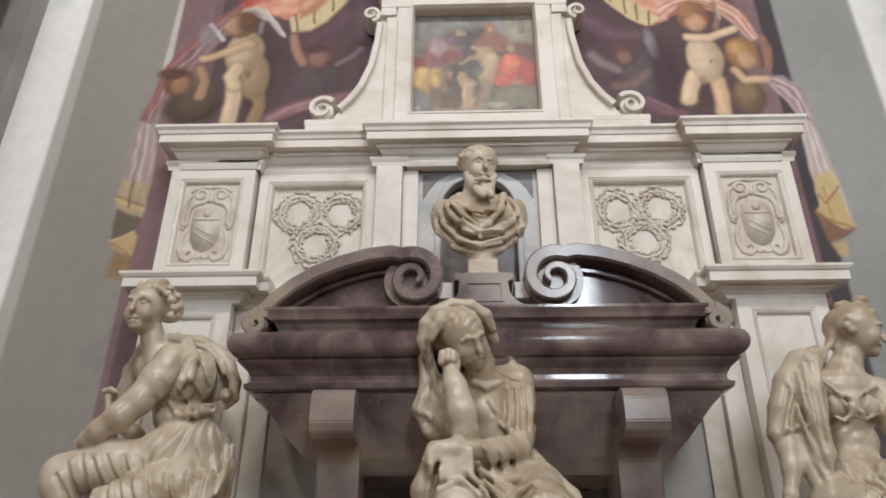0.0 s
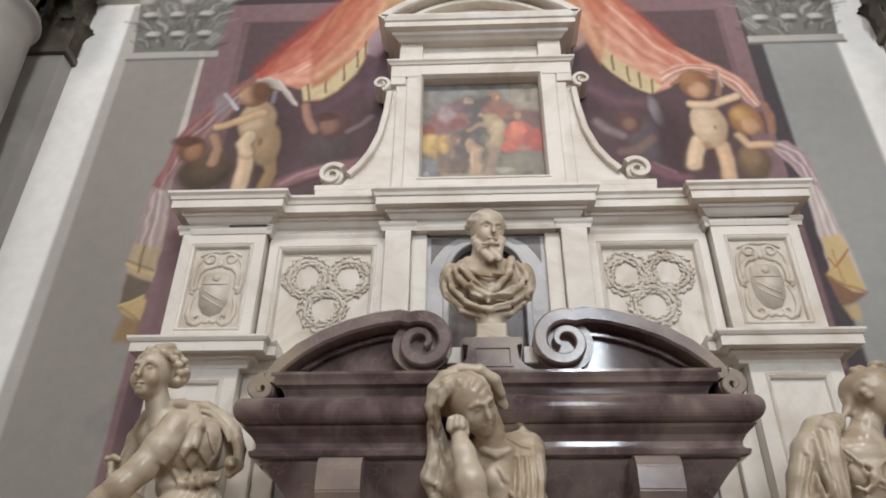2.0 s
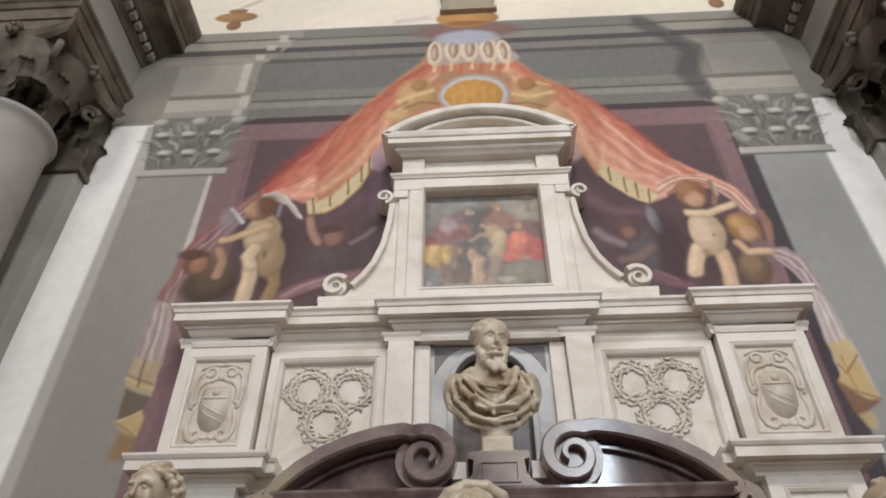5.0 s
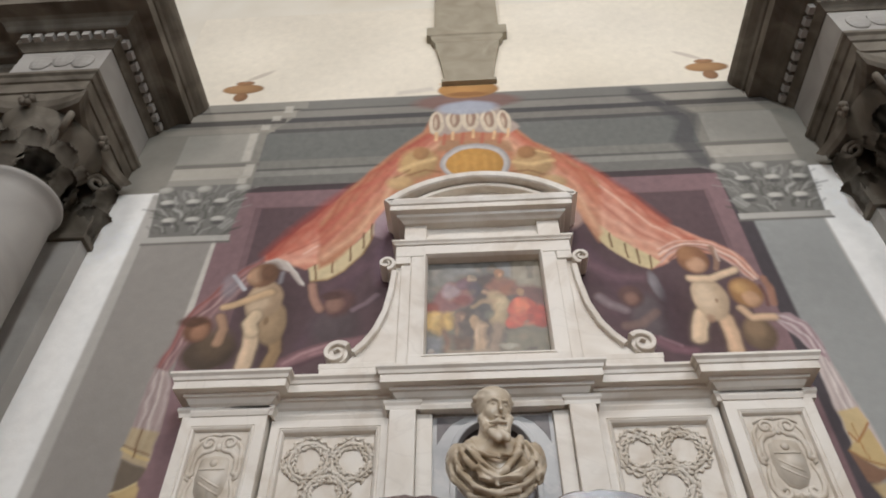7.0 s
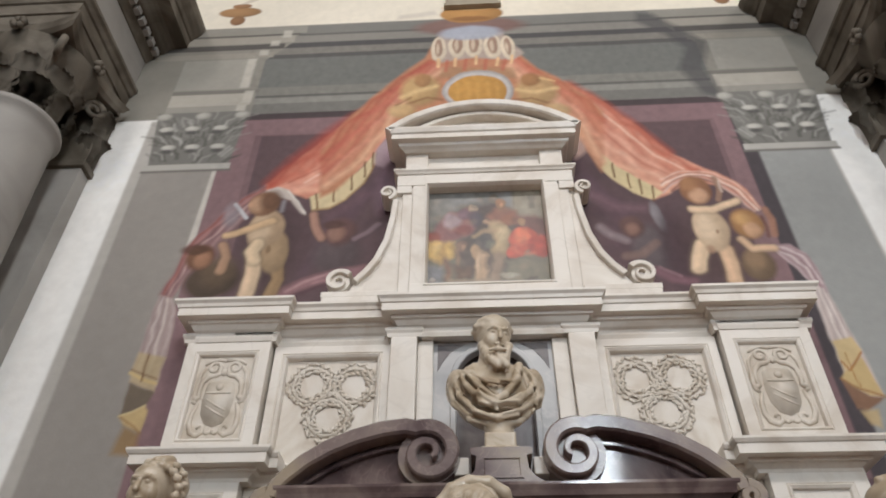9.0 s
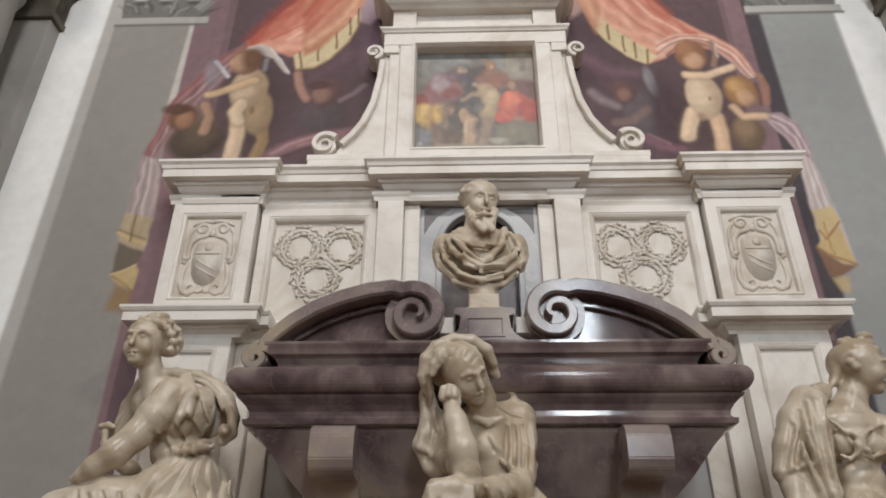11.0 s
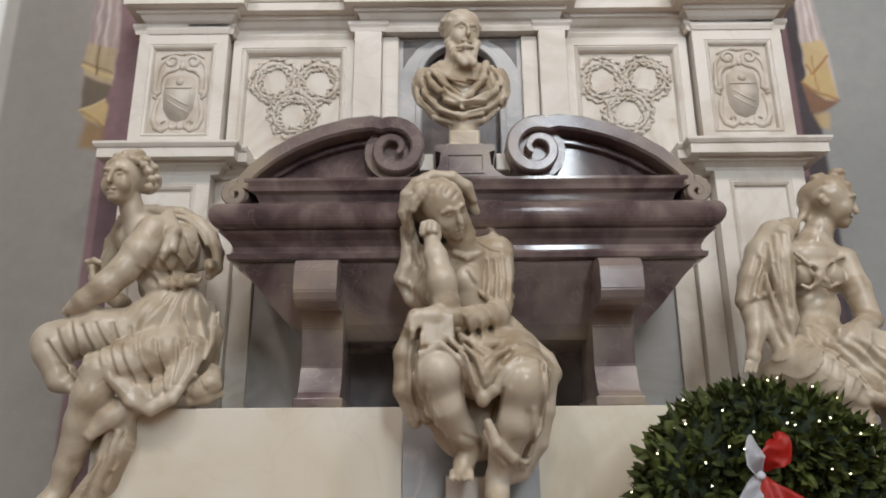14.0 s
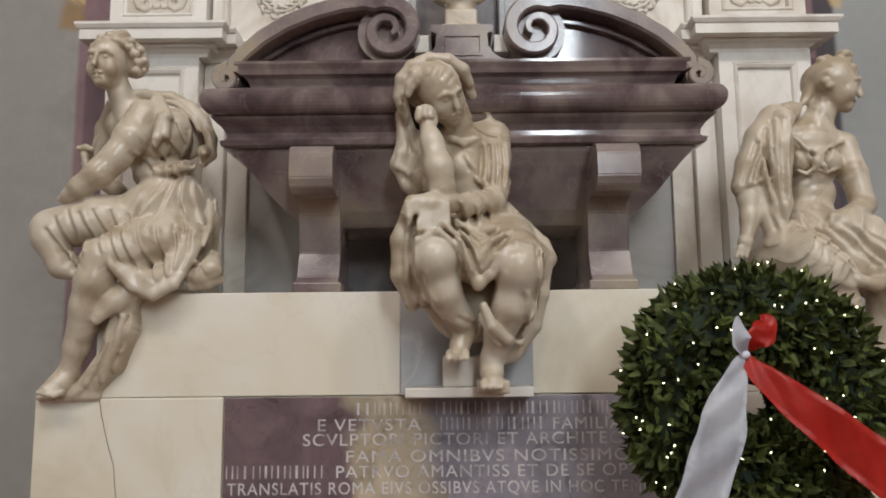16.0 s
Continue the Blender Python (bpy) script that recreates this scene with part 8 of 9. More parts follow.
c.crease([(1.686, -1.000, 2.785), (1.660, -1.000, 2.596), (1.651, -1.000, 2.384)], 0.0143, -0.009945)
c.crease([(1.692, -1.000, 2.767), (1.661, -1.000, 2.592), (1.638, -1.000, 2.328)], 0.013, 0.01326)
c.crease([(1.711, -1.000, 2.771), (1.679, -1.000, 2.596), (1.656, -1.000, 2.332)], 0.0143, -0.009945)
c.crease([(1.597, -1.000, 2.727), (1.570, -1.000, 2.593), (1.590, -1.000, 2.460)], 0.009, 0.013572)
c.crease([(1.615, -1.000, 2.731), (1.589, -1.000, 2.597), (1.608, -1.000, 2.464)], 0.0099, -0.010179)
c.crease([(1.550, -1.000, 2.647), (1.499, -1.000, 2.527), (1.465, -1.000, 2.435)], 0.012, 0.015288)
c.crease([(1.568, -1.000, 2.651), (1.517, -1.000, 2.531), (1.483, -1.000, 2.438)], 0.0132, -0.011466)
c.crease([(1.578, -1.000, 2.606), (1.537, -1.000, 2.513), (1.517, -1.000, 2.441)], 0.012, 0.015288)
c.crease([(1.596, -1.000, 2.610), (1.555, -1.000, 2.517), (1.535, -1.000, 2.444)], 0.0132, -0.011466)
c.crease([(1.556, -1.000, 2.381), (1.565, -1.000, 2.277), (1.599, -1.000, 2.174)], 0.008, 0.0078)
c.crease([(1.574, -1.000, 2.385), (1.583, -1.000, 2.281), (1.617, -1.000, 2.178)], 0.0088, -0.00585)
c.crease([(1.593, -1.000, 2.433), (1.608, -1.000, 2.329), (1.625, -1.000, 2.238)], 0.0125, 0.010374)
c.crease([(1.611, -1.000, 2.437), (1.626, -1.000, 2.332), (1.642, -1.000, 2.242)], 0.01375, -0.0077805)
c.crease([(1.751, -1.000, 2.645), (1.783, -1.000, 2.577), (1.804, -1.000, 2.537)], 0.0125, 0.010374)
c.crease([(1.769, -1.000, 2.649), (1.801, -1.000, 2.581), (1.822, -1.000, 2.541)], 0.01375, -0.0077805)
c.crease([(1.784, -1.000, 2.645), (1.821, -1.000, 2.577)], 0.0095, 0.008658)
c.crease([(1.802, -1.000, 2.648), (1.840, -1.000, 2.581)], 0.01045, -0.0064935)
c.crease([(1.928, -1.000, 2.603), (1.882, -1.000, 2.537)], 0.013, 0.01326)
c.crease([(1.946, -1.000, 2.607), (1.900, -1.000, 2.540)], 0.0143, -0.009945)
c.crease([(1.690, -1.000, 2.199), (1.773, -1.000, 2.147), (1.812, -1.000, 2.045)], 0.011, 0.009516)
c.crease([(1.708, -1.000, 2.202), (1.791, -1.000, 2.150), (1.830, -1.000, 2.048)], 0.0121, -0.007137)
c.crease([(1.766, -1.000, 2.198), (1.862, -1.000, 2.146), (1.903, -1.000, 2.069)], 0.0085, 0.010686)
c.crease([(1.784, -1.000, 2.202), (1.880, -1.000, 2.150), (1.921, -1.000, 2.073)], 0.00935, -0.0080145)
c.crease([(1.606, -1.000, 2.123), (1.652, -1.000, 2.072), (1.659, -1.000, 2.021)], 0.008, 0.0078)
c.crease([(1.624, -1.000, 2.126), (1.669, -1.000, 2.075), (1.676, -1.000, 2.025)], 0.0088, -0.00585)
c.crease([(1.844, -1.000, 2.210), (1.939, -1.000, 2.158), (2.010, -1.000, 2.119)], 0.008, 0.0078)
c.crease([(1.862, -1.000, 2.214), (1.957, -1.000, 2.162), (2.028, -1.000, 2.123)], 0.0088, -0.00585)
c.crease([(1.527, -1.000, 2.085), (1.561, -1.000, 2.047)], 0.009, 0.013572)
c.crease([(1.545, -1.000, 2.089), (1.579, -1.000, 2.051)], 0.0099, -0.010179)
c.rod([(1.813, -0.920, 2.132), (1.935, -1.000, 2.120), (2.082, -1.020, 2.084)], [0.137, 0.118, 0.102], k=0.03)
c.ball((1.860, -0.850, 2.140), (0.240, 0.200, 0.140), fold=(0.02, (1, 0.2, 0.6), 64.6, 47))
c.rod([(1.823, -0.920, 2.160), (1.963, -1.000, 2.140), (2.070, -1.060, 2.075)], [0.14, 0.14, 0.115], fold=(0.018, (1, 0.3, -0.4), 61.2, 48))
c.rod([(1.671, -0.950, 2.088), (1.717, -1.050, 2.029), (1.783, -1.120, 1.956)], [0.13, 0.13, 0.11], fold=(0.018, (1, 0.3, -0.4), 61.2, 49))
c.rod([(2.077, -1.080, 2.054), (2.095, -1.080, 1.885), (2.095, -1.020, 1.698), (2.062, -0.980, 1.428)], [0.11, 0.1, 0.08, 0.05])
c.rod([(1.803, -1.100, 1.930), (1.842, -1.080, 1.791), (1.896, -1.000, 1.554), (1.896, -1.000, 1.420)], [0.105, 0.1, 0.08, 0.06], fold=(0.014, (1, 0.2, 0.2), 68, 50))
c.rod([(1.807, -1.160, 1.971), (1.887, -1.180, 1.905), (1.984, -1.170, 1.879), (2.107, -1.120, 1.938)], [0.026, 0.03, 0.032, 0.026], k=0.015)
c.rod([(1.715, -1.160, 2.008), (1.772, -1.190, 1.914), (1.850, -1.180, 1.878)], [0.024, 0.028, 0.022], k=0.015)
c.ball((1.980, -1.020, 1.984), (0.160, 0.140, 0.130), fold=(0.02, (1, 0.2, 0.2), 68, 51))
c.ball((1.675, -0.860, 2.019), (0.160, 0.160, 0.130), fold=(0.02, (1, 0.3, 0.2), 68, 52))
c.rod([(2.062, -0.980, 1.409), (2.077, -1.080, 1.392)], [0.045, 0.028])
c.rod([(1.896, -1.000, 1.410), (1.878, -1.100, 1.393)], [0.045, 0.028])
c.crease([(1.712, -1.000, 2.720), (1.712, -1.000, 2.580), (1.710, -1.000, 2.446), (1.697, -1.000, 2.314)], 0.0109, -0.00764)
c.crease([(1.733, -1.000, 2.729), (1.737, -1.000, 2.574), (1.726, -1.000, 2.425), (1.725, -1.000, 2.278)], 0.0127, 0.00946)
c.crease([(1.707, -1.080, 2.129), (1.766, -1.080, 2.054), (1.811, -1.080, 1.994), (1.851, -1.080, 1.948)], 0.00893, -0.0113)
c.crease([(1.738, -1.080, 2.140), (1.785, -1.080, 2.069), (1.831, -1.080, 2.010), (1.864, -1.080, 1.964)], 0.0116, 0.0148)
c.crease([(1.765, -1.080, 2.147), (1.815, -1.080, 2.067), (1.860, -1.080, 2.004), (1.900, -1.080, 1.956)], 0.0105, -0.00807)
c.crease([(1.775, -1.080, 2.164), (1.832, -1.080, 2.081), (1.885, -1.080, 2.014), (1.917, -1.080, 1.963)], 0.01, 0.0147)
c.crease([(1.809, -1.080, 2.169), (1.865, -1.080, 2.097), (1.914, -1.080, 2.037), (1.961, -1.080, 1.989)], 0.0125, -0.00762)
c.crease([(1.829, -1.080, 2.174), (1.893, -1.080, 2.097), (1.940, -1.080, 2.034), (1.982, -1.080, 1.985)], 0.0126, 0.0133)
c.crease([(1.875, -1.080, 2.161), (1.933, -1.080, 2.092), (1.975, -1.080, 2.035), (2.016, -1.080, 1.989)], 0.0103, -0.0105)
c.crease([(1.893, -1.080, 2.178), (1.951, -1.080, 2.095), (2.001, -1.080, 2.029), (2.046, -1.080, 1.980)], 0.0132, 0.013)
c.crease([(1.923, -1.080, 2.178), (1.985, -1.080, 2.101), (2.040, -1.080, 2.040), (2.083, -1.080, 1.993)], 0.0127, -0.011)
c.crease([(1.963, -1.080, 2.160), (2.033, -1.080, 2.086), (2.075, -1.080, 2.028), (2.116, -1.080, 1.985)], 0.0095, 0.0123)
c.skin("statue", STATUE, "tan marble statue of a seated woman in a cloak, profile")
# portrait bust of a bearded man in a draped cloak
c = Clay((-0.45, -1.08, 3.3), (0.45, -0.42, 4.5), 0.0068)
c.head((-0.001, -0.720, 4.162), 18, 9, 3, 1.06)
c.ball((-0.006, -0.700, 4.250), (0.123, 0.125, 0.090), k=0.015, fold=(0.006, (1, 0.4, 0.6), 70, 61))
c.ball((0.098, -0.710, 4.228), (0.030, 0.026, 0.024), k=0.012)
c.ball((0.086, -0.670, 4.299), (0.030, 0.026, 0.024), k=0.012)
c.ball((0.047, -0.640, 4.319), (0.030, 0.026, 0.024), k=0.012)
c.ball((-0.008, -0.629, 4.283), (0.030, 0.026, 0.024), k=0.012)
c.ball((-0.064, -0.639, 4.232), (0.030, 0.026, 0.024), k=0.012)
c.ball((-0.106, -0.668, 4.212), (0.030, 0.026, 0.024), k=0.012)
c.ball((-0.121, -0.708, 4.227), (0.030, 0.026, 0.024), k=0.012)
c.ball((-0.108, -0.749, 4.244), (0.030, 0.026, 0.024), k=0.012)
c.ball((-0.070, -0.779, 4.226), (0.030, 0.026, 0.024), k=0.012)
c.ball((-0.018, -0.791, 4.178), (0.030, 0.026, 0.024), k=0.012)
c.ball((0.037, -0.782, 4.140), (0.030, 0.026, 0.024), k=0.012)
c.ball((0.079, -0.753, 4.155), (0.030, 0.026, 0.024), k=0.012)
c.ball((-0.084, -0.760, 4.092), (0.027, 0.030, 0.028), k=0.02)
c.ball((0.088, -0.800, 4.057), (0.025, 0.028, 0.028), k=0.02)
c.ball((-0.070, -0.780, 4.050), (0.027, 0.030, 0.028), k=0.02)
c.ball((0.076, -0.812, 4.020), (0.025, 0.028, 0.028), k=0.02)
c.ball((-0.058, -0.800, 4.008), (0.027, 0.030, 0.028), k=0.02)
c.ball((0.065, -0.824, 3.983), (0.025, 0.028, 0.028), k=0.02)
c.ball((-0.045, -0.820, 3.966), (0.027, 0.030, 0.028), k=0.02)
c.ball((0.054, -0.836, 3.947), (0.025, 0.028, 0.028), k=0.02)
c.ball((0.020, -0.820, 3.957), (0.066, 0.050, 0.075), k=0.02, fold=(0.01, (1, 0.1, 0.2), 90, 62))
c.ball((-0.026, -0.870, 3.926), (0.023, 0.018, 0.030), k=0.014)
c.ball((-0.009, -0.870, 3.907), (0.023, 0.018, 0.030), k=0.014)
c.ball((0.009, -0.870, 3.888), (0.023, 0.018, 0.030), k=0.014)
c.ball((0.028, -0.870, 3.926), (0.023, 0.018, 0.030), k=0.014)
c.ball((0.045, -0.870, 3.907), (0.023, 0.018, 0.030), k=0.014)
c.ball((0.063, -0.870, 3.888), (0.023, 0.018, 0.030), k=0.014)
c.rod([(-0.034, -0.870, 3.993), (0.014, -0.885, 3.991), (0.062, -0.870, 3.993)], [0.01, 0.013, 0.01], k=0.006)
c.rod([(-0.022, -0.720, 4.057), (-0.024, -0.700, 3.983)], [0.0764, 0.0909])
c.ball((-0.014, -0.660, 3.822), (0.274, 0.170, 0.184))
c.ball((-0.010, -0.680, 3.729), (0.246, 0.170, 0.153))
c.ball((-0.007, -0.700, 3.638), (0.166, 0.140, 0.082))
c.ball((-0.240, -0.660, 3.840), (0.076, 0.140, 0.119), k=0.03)
c.ball((0.223, -0.660, 3.833), (0.073, 0.140, 0.118), k=0.03)
c.rod([(-0.134, -0.740, 3.958), (-0.170, -0.780, 3.902), (-0.111, -0.860, 3.753), (-0.022, -0.900, 3.632), (0.036, -0.900, 3.663), (0.116, -0.860, 3.790), (0.144, -0.760, 3.944)], [0.0219, 0.0240, 0.0256, 0.0227, 0.0205, 0.0256, 0.0241], k=0.02)
c.rod([(-0.224, -0.780, 3.896), (-0.181, -0.840, 3.766), (-0.090, -0.900, 3.633), (-0.011, -0.910, 3.581), (0.091, -0.900, 3.604), (0.190, -0.840, 3.720), (0.223, -0.780, 3.848)], [0.0130, 0.0210, 0.0205, 0.0203, 0.0204, 0.0209, 0.0129], k=0.012)
c.rod([(-0.261, -0.760, 3.867), (-0.223, -0.820, 3.711), (-0.125, -0.880, 3.573), (-0.013, -0.900, 3.523), (0.102, -0.880, 3.557), (0.226, -0.800, 3.702), (0.257, -0.760, 3.804)], [0.0130, 0.0210, 0.0204, 0.0202, 0.0204, 0.0210, 0.0128], k=0.012)
c.rod([(-0.291, -0.740, 3.824), (-0.259, -0.780, 3.680), (-0.159, -0.840, 3.543), (-0.024, -0.860, 3.496), (0.114, -0.840, 3.526), (0.239, -0.760, 3.670), (0.281, -0.720, 3.785)], [0.0122, 0.0199, 0.0194, 0.0192, 0.0193, 0.0199, 0.0122], k=0.012)
c.rod([(-0.206, -0.800, 3.891), (-0.111, -0.860, 3.793), (0.005, -0.880, 3.760), (0.087, -0.860, 3.790)], [0.0086, 0.0140, 0.0139, 0.0084], k=0.012)
c.rod([(0.178, -0.780, 3.911), (0.231, -0.800, 3.809), (0.243, -0.800, 3.688), (0.197, -0.820, 3.600)], [0.0115, 0.0189, 0.0187, 0.0110], k=0.012)
c.rod([(-0.169, -0.840, 3.833), (-0.100, -0.900, 3.691), (-0.022, -0.920, 3.608)], [0.0085, 0.0137, 0.0081], k=0.012)
c.rod([(0.011, -0.920, 3.601), (0.127, -0.900, 3.662), (0.228, -0.820, 3.771)], [0.0081, 0.0137, 0.0084], k=0.012)
c.crease([(-0.192, -0.860, 3.835), (-0.123, -0.860, 3.727), (-0.021, -0.860, 3.634)], 0.01, 0.009)
c.crease([(-0.188, -0.860, 3.854), (-0.118, -0.860, 3.745), (-0.016, -0.860, 3.652)], 0.011, -0.006)
c.crease([(-0.157, -0.860, 3.848), (-0.076, -0.860, 3.753), (-0.009, -0.860, 3.673)], 0.01, 0.009)
c.crease([(-0.152, -0.860, 3.867), (-0.072, -0.860, 3.771), (-0.004, -0.860, 3.691)], 0.011, -0.006)
c.crease([(-0.239, -0.860, 3.755), (-0.170, -0.860, 3.636), (-0.057, -0.860, 3.557)], 0.01, 0.009)
c.crease([(-0.235, -0.860, 3.774), (-0.165, -0.860, 3.654), (-0.052, -0.860, 3.575)], 0.011, -0.006)
c.crease([(-0.268, -0.860, 3.689), (-0.193, -0.860, 3.572), (-0.069, -0.860, 3.513)], 0.01, 0.009)
c.crease([(-0.263, -0.860, 3.708), (-0.189, -0.860, 3.589), (-0.064, -0.860, 3.530)], 0.011, -0.006)
c.crease([(-0.053, -0.860, 3.793), (0.028, -0.860, 3.758), (0.086, -0.860, 3.750)], 0.01, 0.009)
c.crease([(-0.048, -0.860, 3.811), (0.033, -0.860, 3.776), (0.091, -0.860, 3.769)], 0.011, -0.006)
c.crease([(0.001, -0.860, 3.582), (0.127, -0.860, 3.606), (0.223, -0.860, 3.709)], 0.01, 0.009)
c.crease([(0.006, -0.860, 3.600), (0.132, -0.860, 3.624), (0.228, -0.860, 3.727)], 0.011, -0.006)
c.crease([(0.022, -0.860, 3.530), (0.148, -0.860, 3.567), (0.244, -0.860, 3.669)], 0.01, 0.009)
c.crease([(0.027, -0.860, 3.548), (0.153, -0.860, 3.585), (0.249, -0.860, 3.687)], 0.011, -0.006)
c.crease([(0.148, -0.860, 3.857), (0.178, -0.860, 3.749), (0.129, -0.860, 3.658)], 0.01, 0.009)
c.crease([(0.153, -0.860, 3.876), (0.184, -0.860, 3.767), (0.134, -0.860, 3.676)], 0.011, -0.006)
c.crease([(0.194, -0.860, 3.843), (0.224, -0.860, 3.735), (0.213, -0.860, 3.630)], 0.01, 0.009)
c.crease([(0.199, -0.860, 3.862), (0.229, -0.860, 3.753), (0.219, -0.860, 3.648)], 0.011, -0.006)
c.crease([(-0.119, -0.860, 3.596), (-0.011, -0.860, 3.575), (0.104, -0.860, 3.593)], 0.01, 0.009)
c.crease([(-0.114, -0.860, 3.614), (-0.006, -0.860, 3.593), (0.109, -0.860, 3.611)], 0.011, -0.006)
c.crease([(-0.228, -0.860, 3.822), (-0.204, -0.860, 3.715), (-0.147, -0.860, 3.635)], 0.01, 0.009)
c.crease([(-0.223, -0.860, 3.841), (-0.200, -0.860, 3.733), (-0.142, -0.860, 3.654)], 0.011, -0.006)
c.crease([(-0.135, -0.860, 3.674), (-0.033, -0.860, 3.589), (0.058, -0.860, 3.594)], 0.01, 0.009)
c.crease([(-0.130, -0.860, 3.693), (-0.028, -0.860, 3.607), (0.063, -0.860, 3.612)], 0.011, -0.006)
c.rod([(0.0, -0.78, 3.52), (0.0, -0.82, 3.43)], [0.09, 0.07])
c.block((0.0, -0.83, 3.375), (0.088, 0.08, 0.06))
c.block((0.0, -0.83, 3.328), (0.11, 0.1, 0.013))
c.skin("portrait_bust", STATUE, "tan marble portrait bust of a bearded man in cloak", "bust")


# ---- columns and entablatures of the neighbouring altars ----
def leaf_mesh(name, h, w, curl, mat, ny=8, nx=6):
    """An acanthus leaf: ribbed, lobed at the edge, its tip curling forward. It stands at z 0, faces -y."""
    bm = bmesh.new()
    rows = []
    for i in range(ny + 1):
        t = i / ny
        half = w / 2 * (0.75 + 0.35 * math.sin(t * 3.1)) * (1 - 0.55 * max(0, t - 0.7) / 0.3) * (1 + 0.14 * math.sin(t * 19))
        a = curl * max(0, t - 0.55) / 0.45
        y = -0.04 * h * t - 0.22 * h * math.sin(a) * max(0, t - 0.5) * 2
        z = h * min(t, 0.86) - 0.16 * h * (1 - math.cos(a)) * max(0, t - 0.6)
        rows.append([bm.verts.new((half * (2 * j / nx - 1), y + 0.05 * h * abs(2 * j / nx - 1) ** 1.5 + 0.018 * h * math.cos(j * math.pi), z)) for j in range(nx + 1)])
    for r, s in zip(rows, rows[1:]):
        for j in range(nx):
            bm.faces.new((r[j], r[j + 1], s[j + 1], s[j]))
    g = bmesh.ops.solidify(bm, geom=list(bm.faces), thickness=0.02)
    bmesh.ops.recalc_face_normals(bm, faces=bm.faces)
    me = bpy.data.meshes.new(name)
    bm.to_mesh(me)
    bm.free()
    me.materials.append(mat)
    me.polygons.foreach_set("use_smooth", [True] * len(me.polygons))
    return me


LEAF_LOW, LEAF_HIGH = leaf_mesh("leaf", 0.36, 0.3, 2.2, SERENA), leaf_mesh("leaf", 0.42, 0.26, 2.4, SERENA)


def lathe(profile, cx, cy, seg=40):
    bm = bmesh.new()
    rings = [[bm.verts.new((cx + r * math.cos(6.28318 * k / seg), cy + r * math.sin(6.28318 * k / seg), z)) for k in range(seg)] for r, z in profile]
    for a, b in zip(rings, rings[1:]):
        for k in range(seg):
            bm.faces.new((a[k], a[(k + 1) % seg], b[(k + 1) % seg], b[k]))
    bm.faces.new(rings[0][::-1]), bm.faces.new(rings[-1])
    return bm


def altar_side(s, face):
    """Half of an altar's frame: a column on its pedestal, the pilaster behind it, and the entablature over both. face: the entablature's end."""
    ax, ay, r = face + 0.43, -0.66, 0.43
    col = thing("altar_column", ax * s, ay, 0, "tall grey sandstone column with a carved leafy capital", "column", "columns beside the tomb")
    cp = lambda name, bm, mat, label="", smooth=False: under(finish(name, bm, mat, None, smooth, label), col)
    cp("pedestal", boxed(ax * s - 0.6, ax * s + 0.6, ay - 0.6, -0.02, 0, 1.3), SERENA)
    cp("shaft", lathe([(0.5, 1.3), (0.52, 1.36), (0.5, 1.42), (0.47, 1.45), (0.46, 1.6), (0.455, 3.0), (0.43, 5.0), (r - 0.05, 6.4), (r - 0.05, 6.5), (r - 0.02, 6.52), (r - 0.01, 6.55), (r - 0.02, 6.58), (r - 0.06, 6.6)], ax * s, ay), SHAFT, "pale smooth stone shaft", True)
    cp("bell", lathe([(r - 0.07, 6.6), (r - 0.09, 6.8), (r - 0.08, 7.0), (r - 0.03, 7.25), (r + 0.06, 7.38)], ax * s, ay, 32), SERENA, "", True)
    for row, (me, n, z, rad) in enumerate(((LEAF_LOW, 8, 6.61, r - 0.06), (LEAF_HIGH, 8, 6.8, r - 0.07))):
        for i in range(n):
            a = 6.28318 * (i + 0.5 * row) / n
            ob = new("leaf", me)
            under(ob, col)
            ob.matrix_basis = Matrix.Translation((ax * s + rad * math.cos(a), ay + rad * math.sin(a), z)) @ Matrix.Rotation(a + math.pi / 2, 4, "Z")
    for i in range(4):
        a = math.pi / 4 + i * math.pi / 2
        d = Vector((math.cos(a), math.sin(a), 0))
        bm = bmesh.new()
        c0 = Vector((ax * s, ay, 7.25)) + d * (r + 0.05)
        pts = [c0 + d * x + Vector((0, 0, z)) for x, z in [(-0.2, -0.3), (-0.12, -0.12)] + spiral(0.04, 0.0, 0.11, 0.025, 2.2, -1.4, 18)]
        tube(bm, pts, [0.03, 0.035] + [0.038 - 0.001 * k for k in range(19)], 8)
        cp("volute", bm, SERENA, "", True)
        b = a + math.pi / 4
        bm = bmesh.new()
        for k in range(6):
            q = 6.28 * k / 6
            ell(bm, (ax * s + (r + 0.1) * math.cos(b) - 0.05 * math.sin(b) * math.cos(q), ay + (r + 0.1) * math.sin(b) + 0.05 * math.cos(b) * math.cos(q), 7.42 + 0.05 * math.sin(q)), (0.036, 0.036, 0.036), 8)
        cp("rosette", bm, SERENA, "", True)
    out = []
    for i in range(4):
        for t in range(9):
            u = t / 8 * 2 - 1
            a = i * math.pi / 2
            x, y = 0.44 + 0.12 * u * u, 0.56 * u
            out.append((ax * s + x * math.cos(a) - y * math.sin(a), ay + x * math.sin(a) + y * math.cos(a)))
    bm = bmesh.new()
    lay = [[bm.verts.new((ax * s + (x - ax * s) * k, ay + (y - ay) * k, z)) for x, y in out] for k, z in ((0.9, 7.38), (0.98, 7.42), (1.0, 7.46), (1.03, 7.5))]
    for p, q in zip(lay, lay[1:]):
        for k in range(len(out)):
            bm.faces.new((p[k], p[(k + 1) % len(out)], q[(k + 1) % len(out)], q[k]))
    bm.faces.new(lay[0][::-1]), bm.faces.new(lay[-1])
    cp("abacus", bm, SERENA)
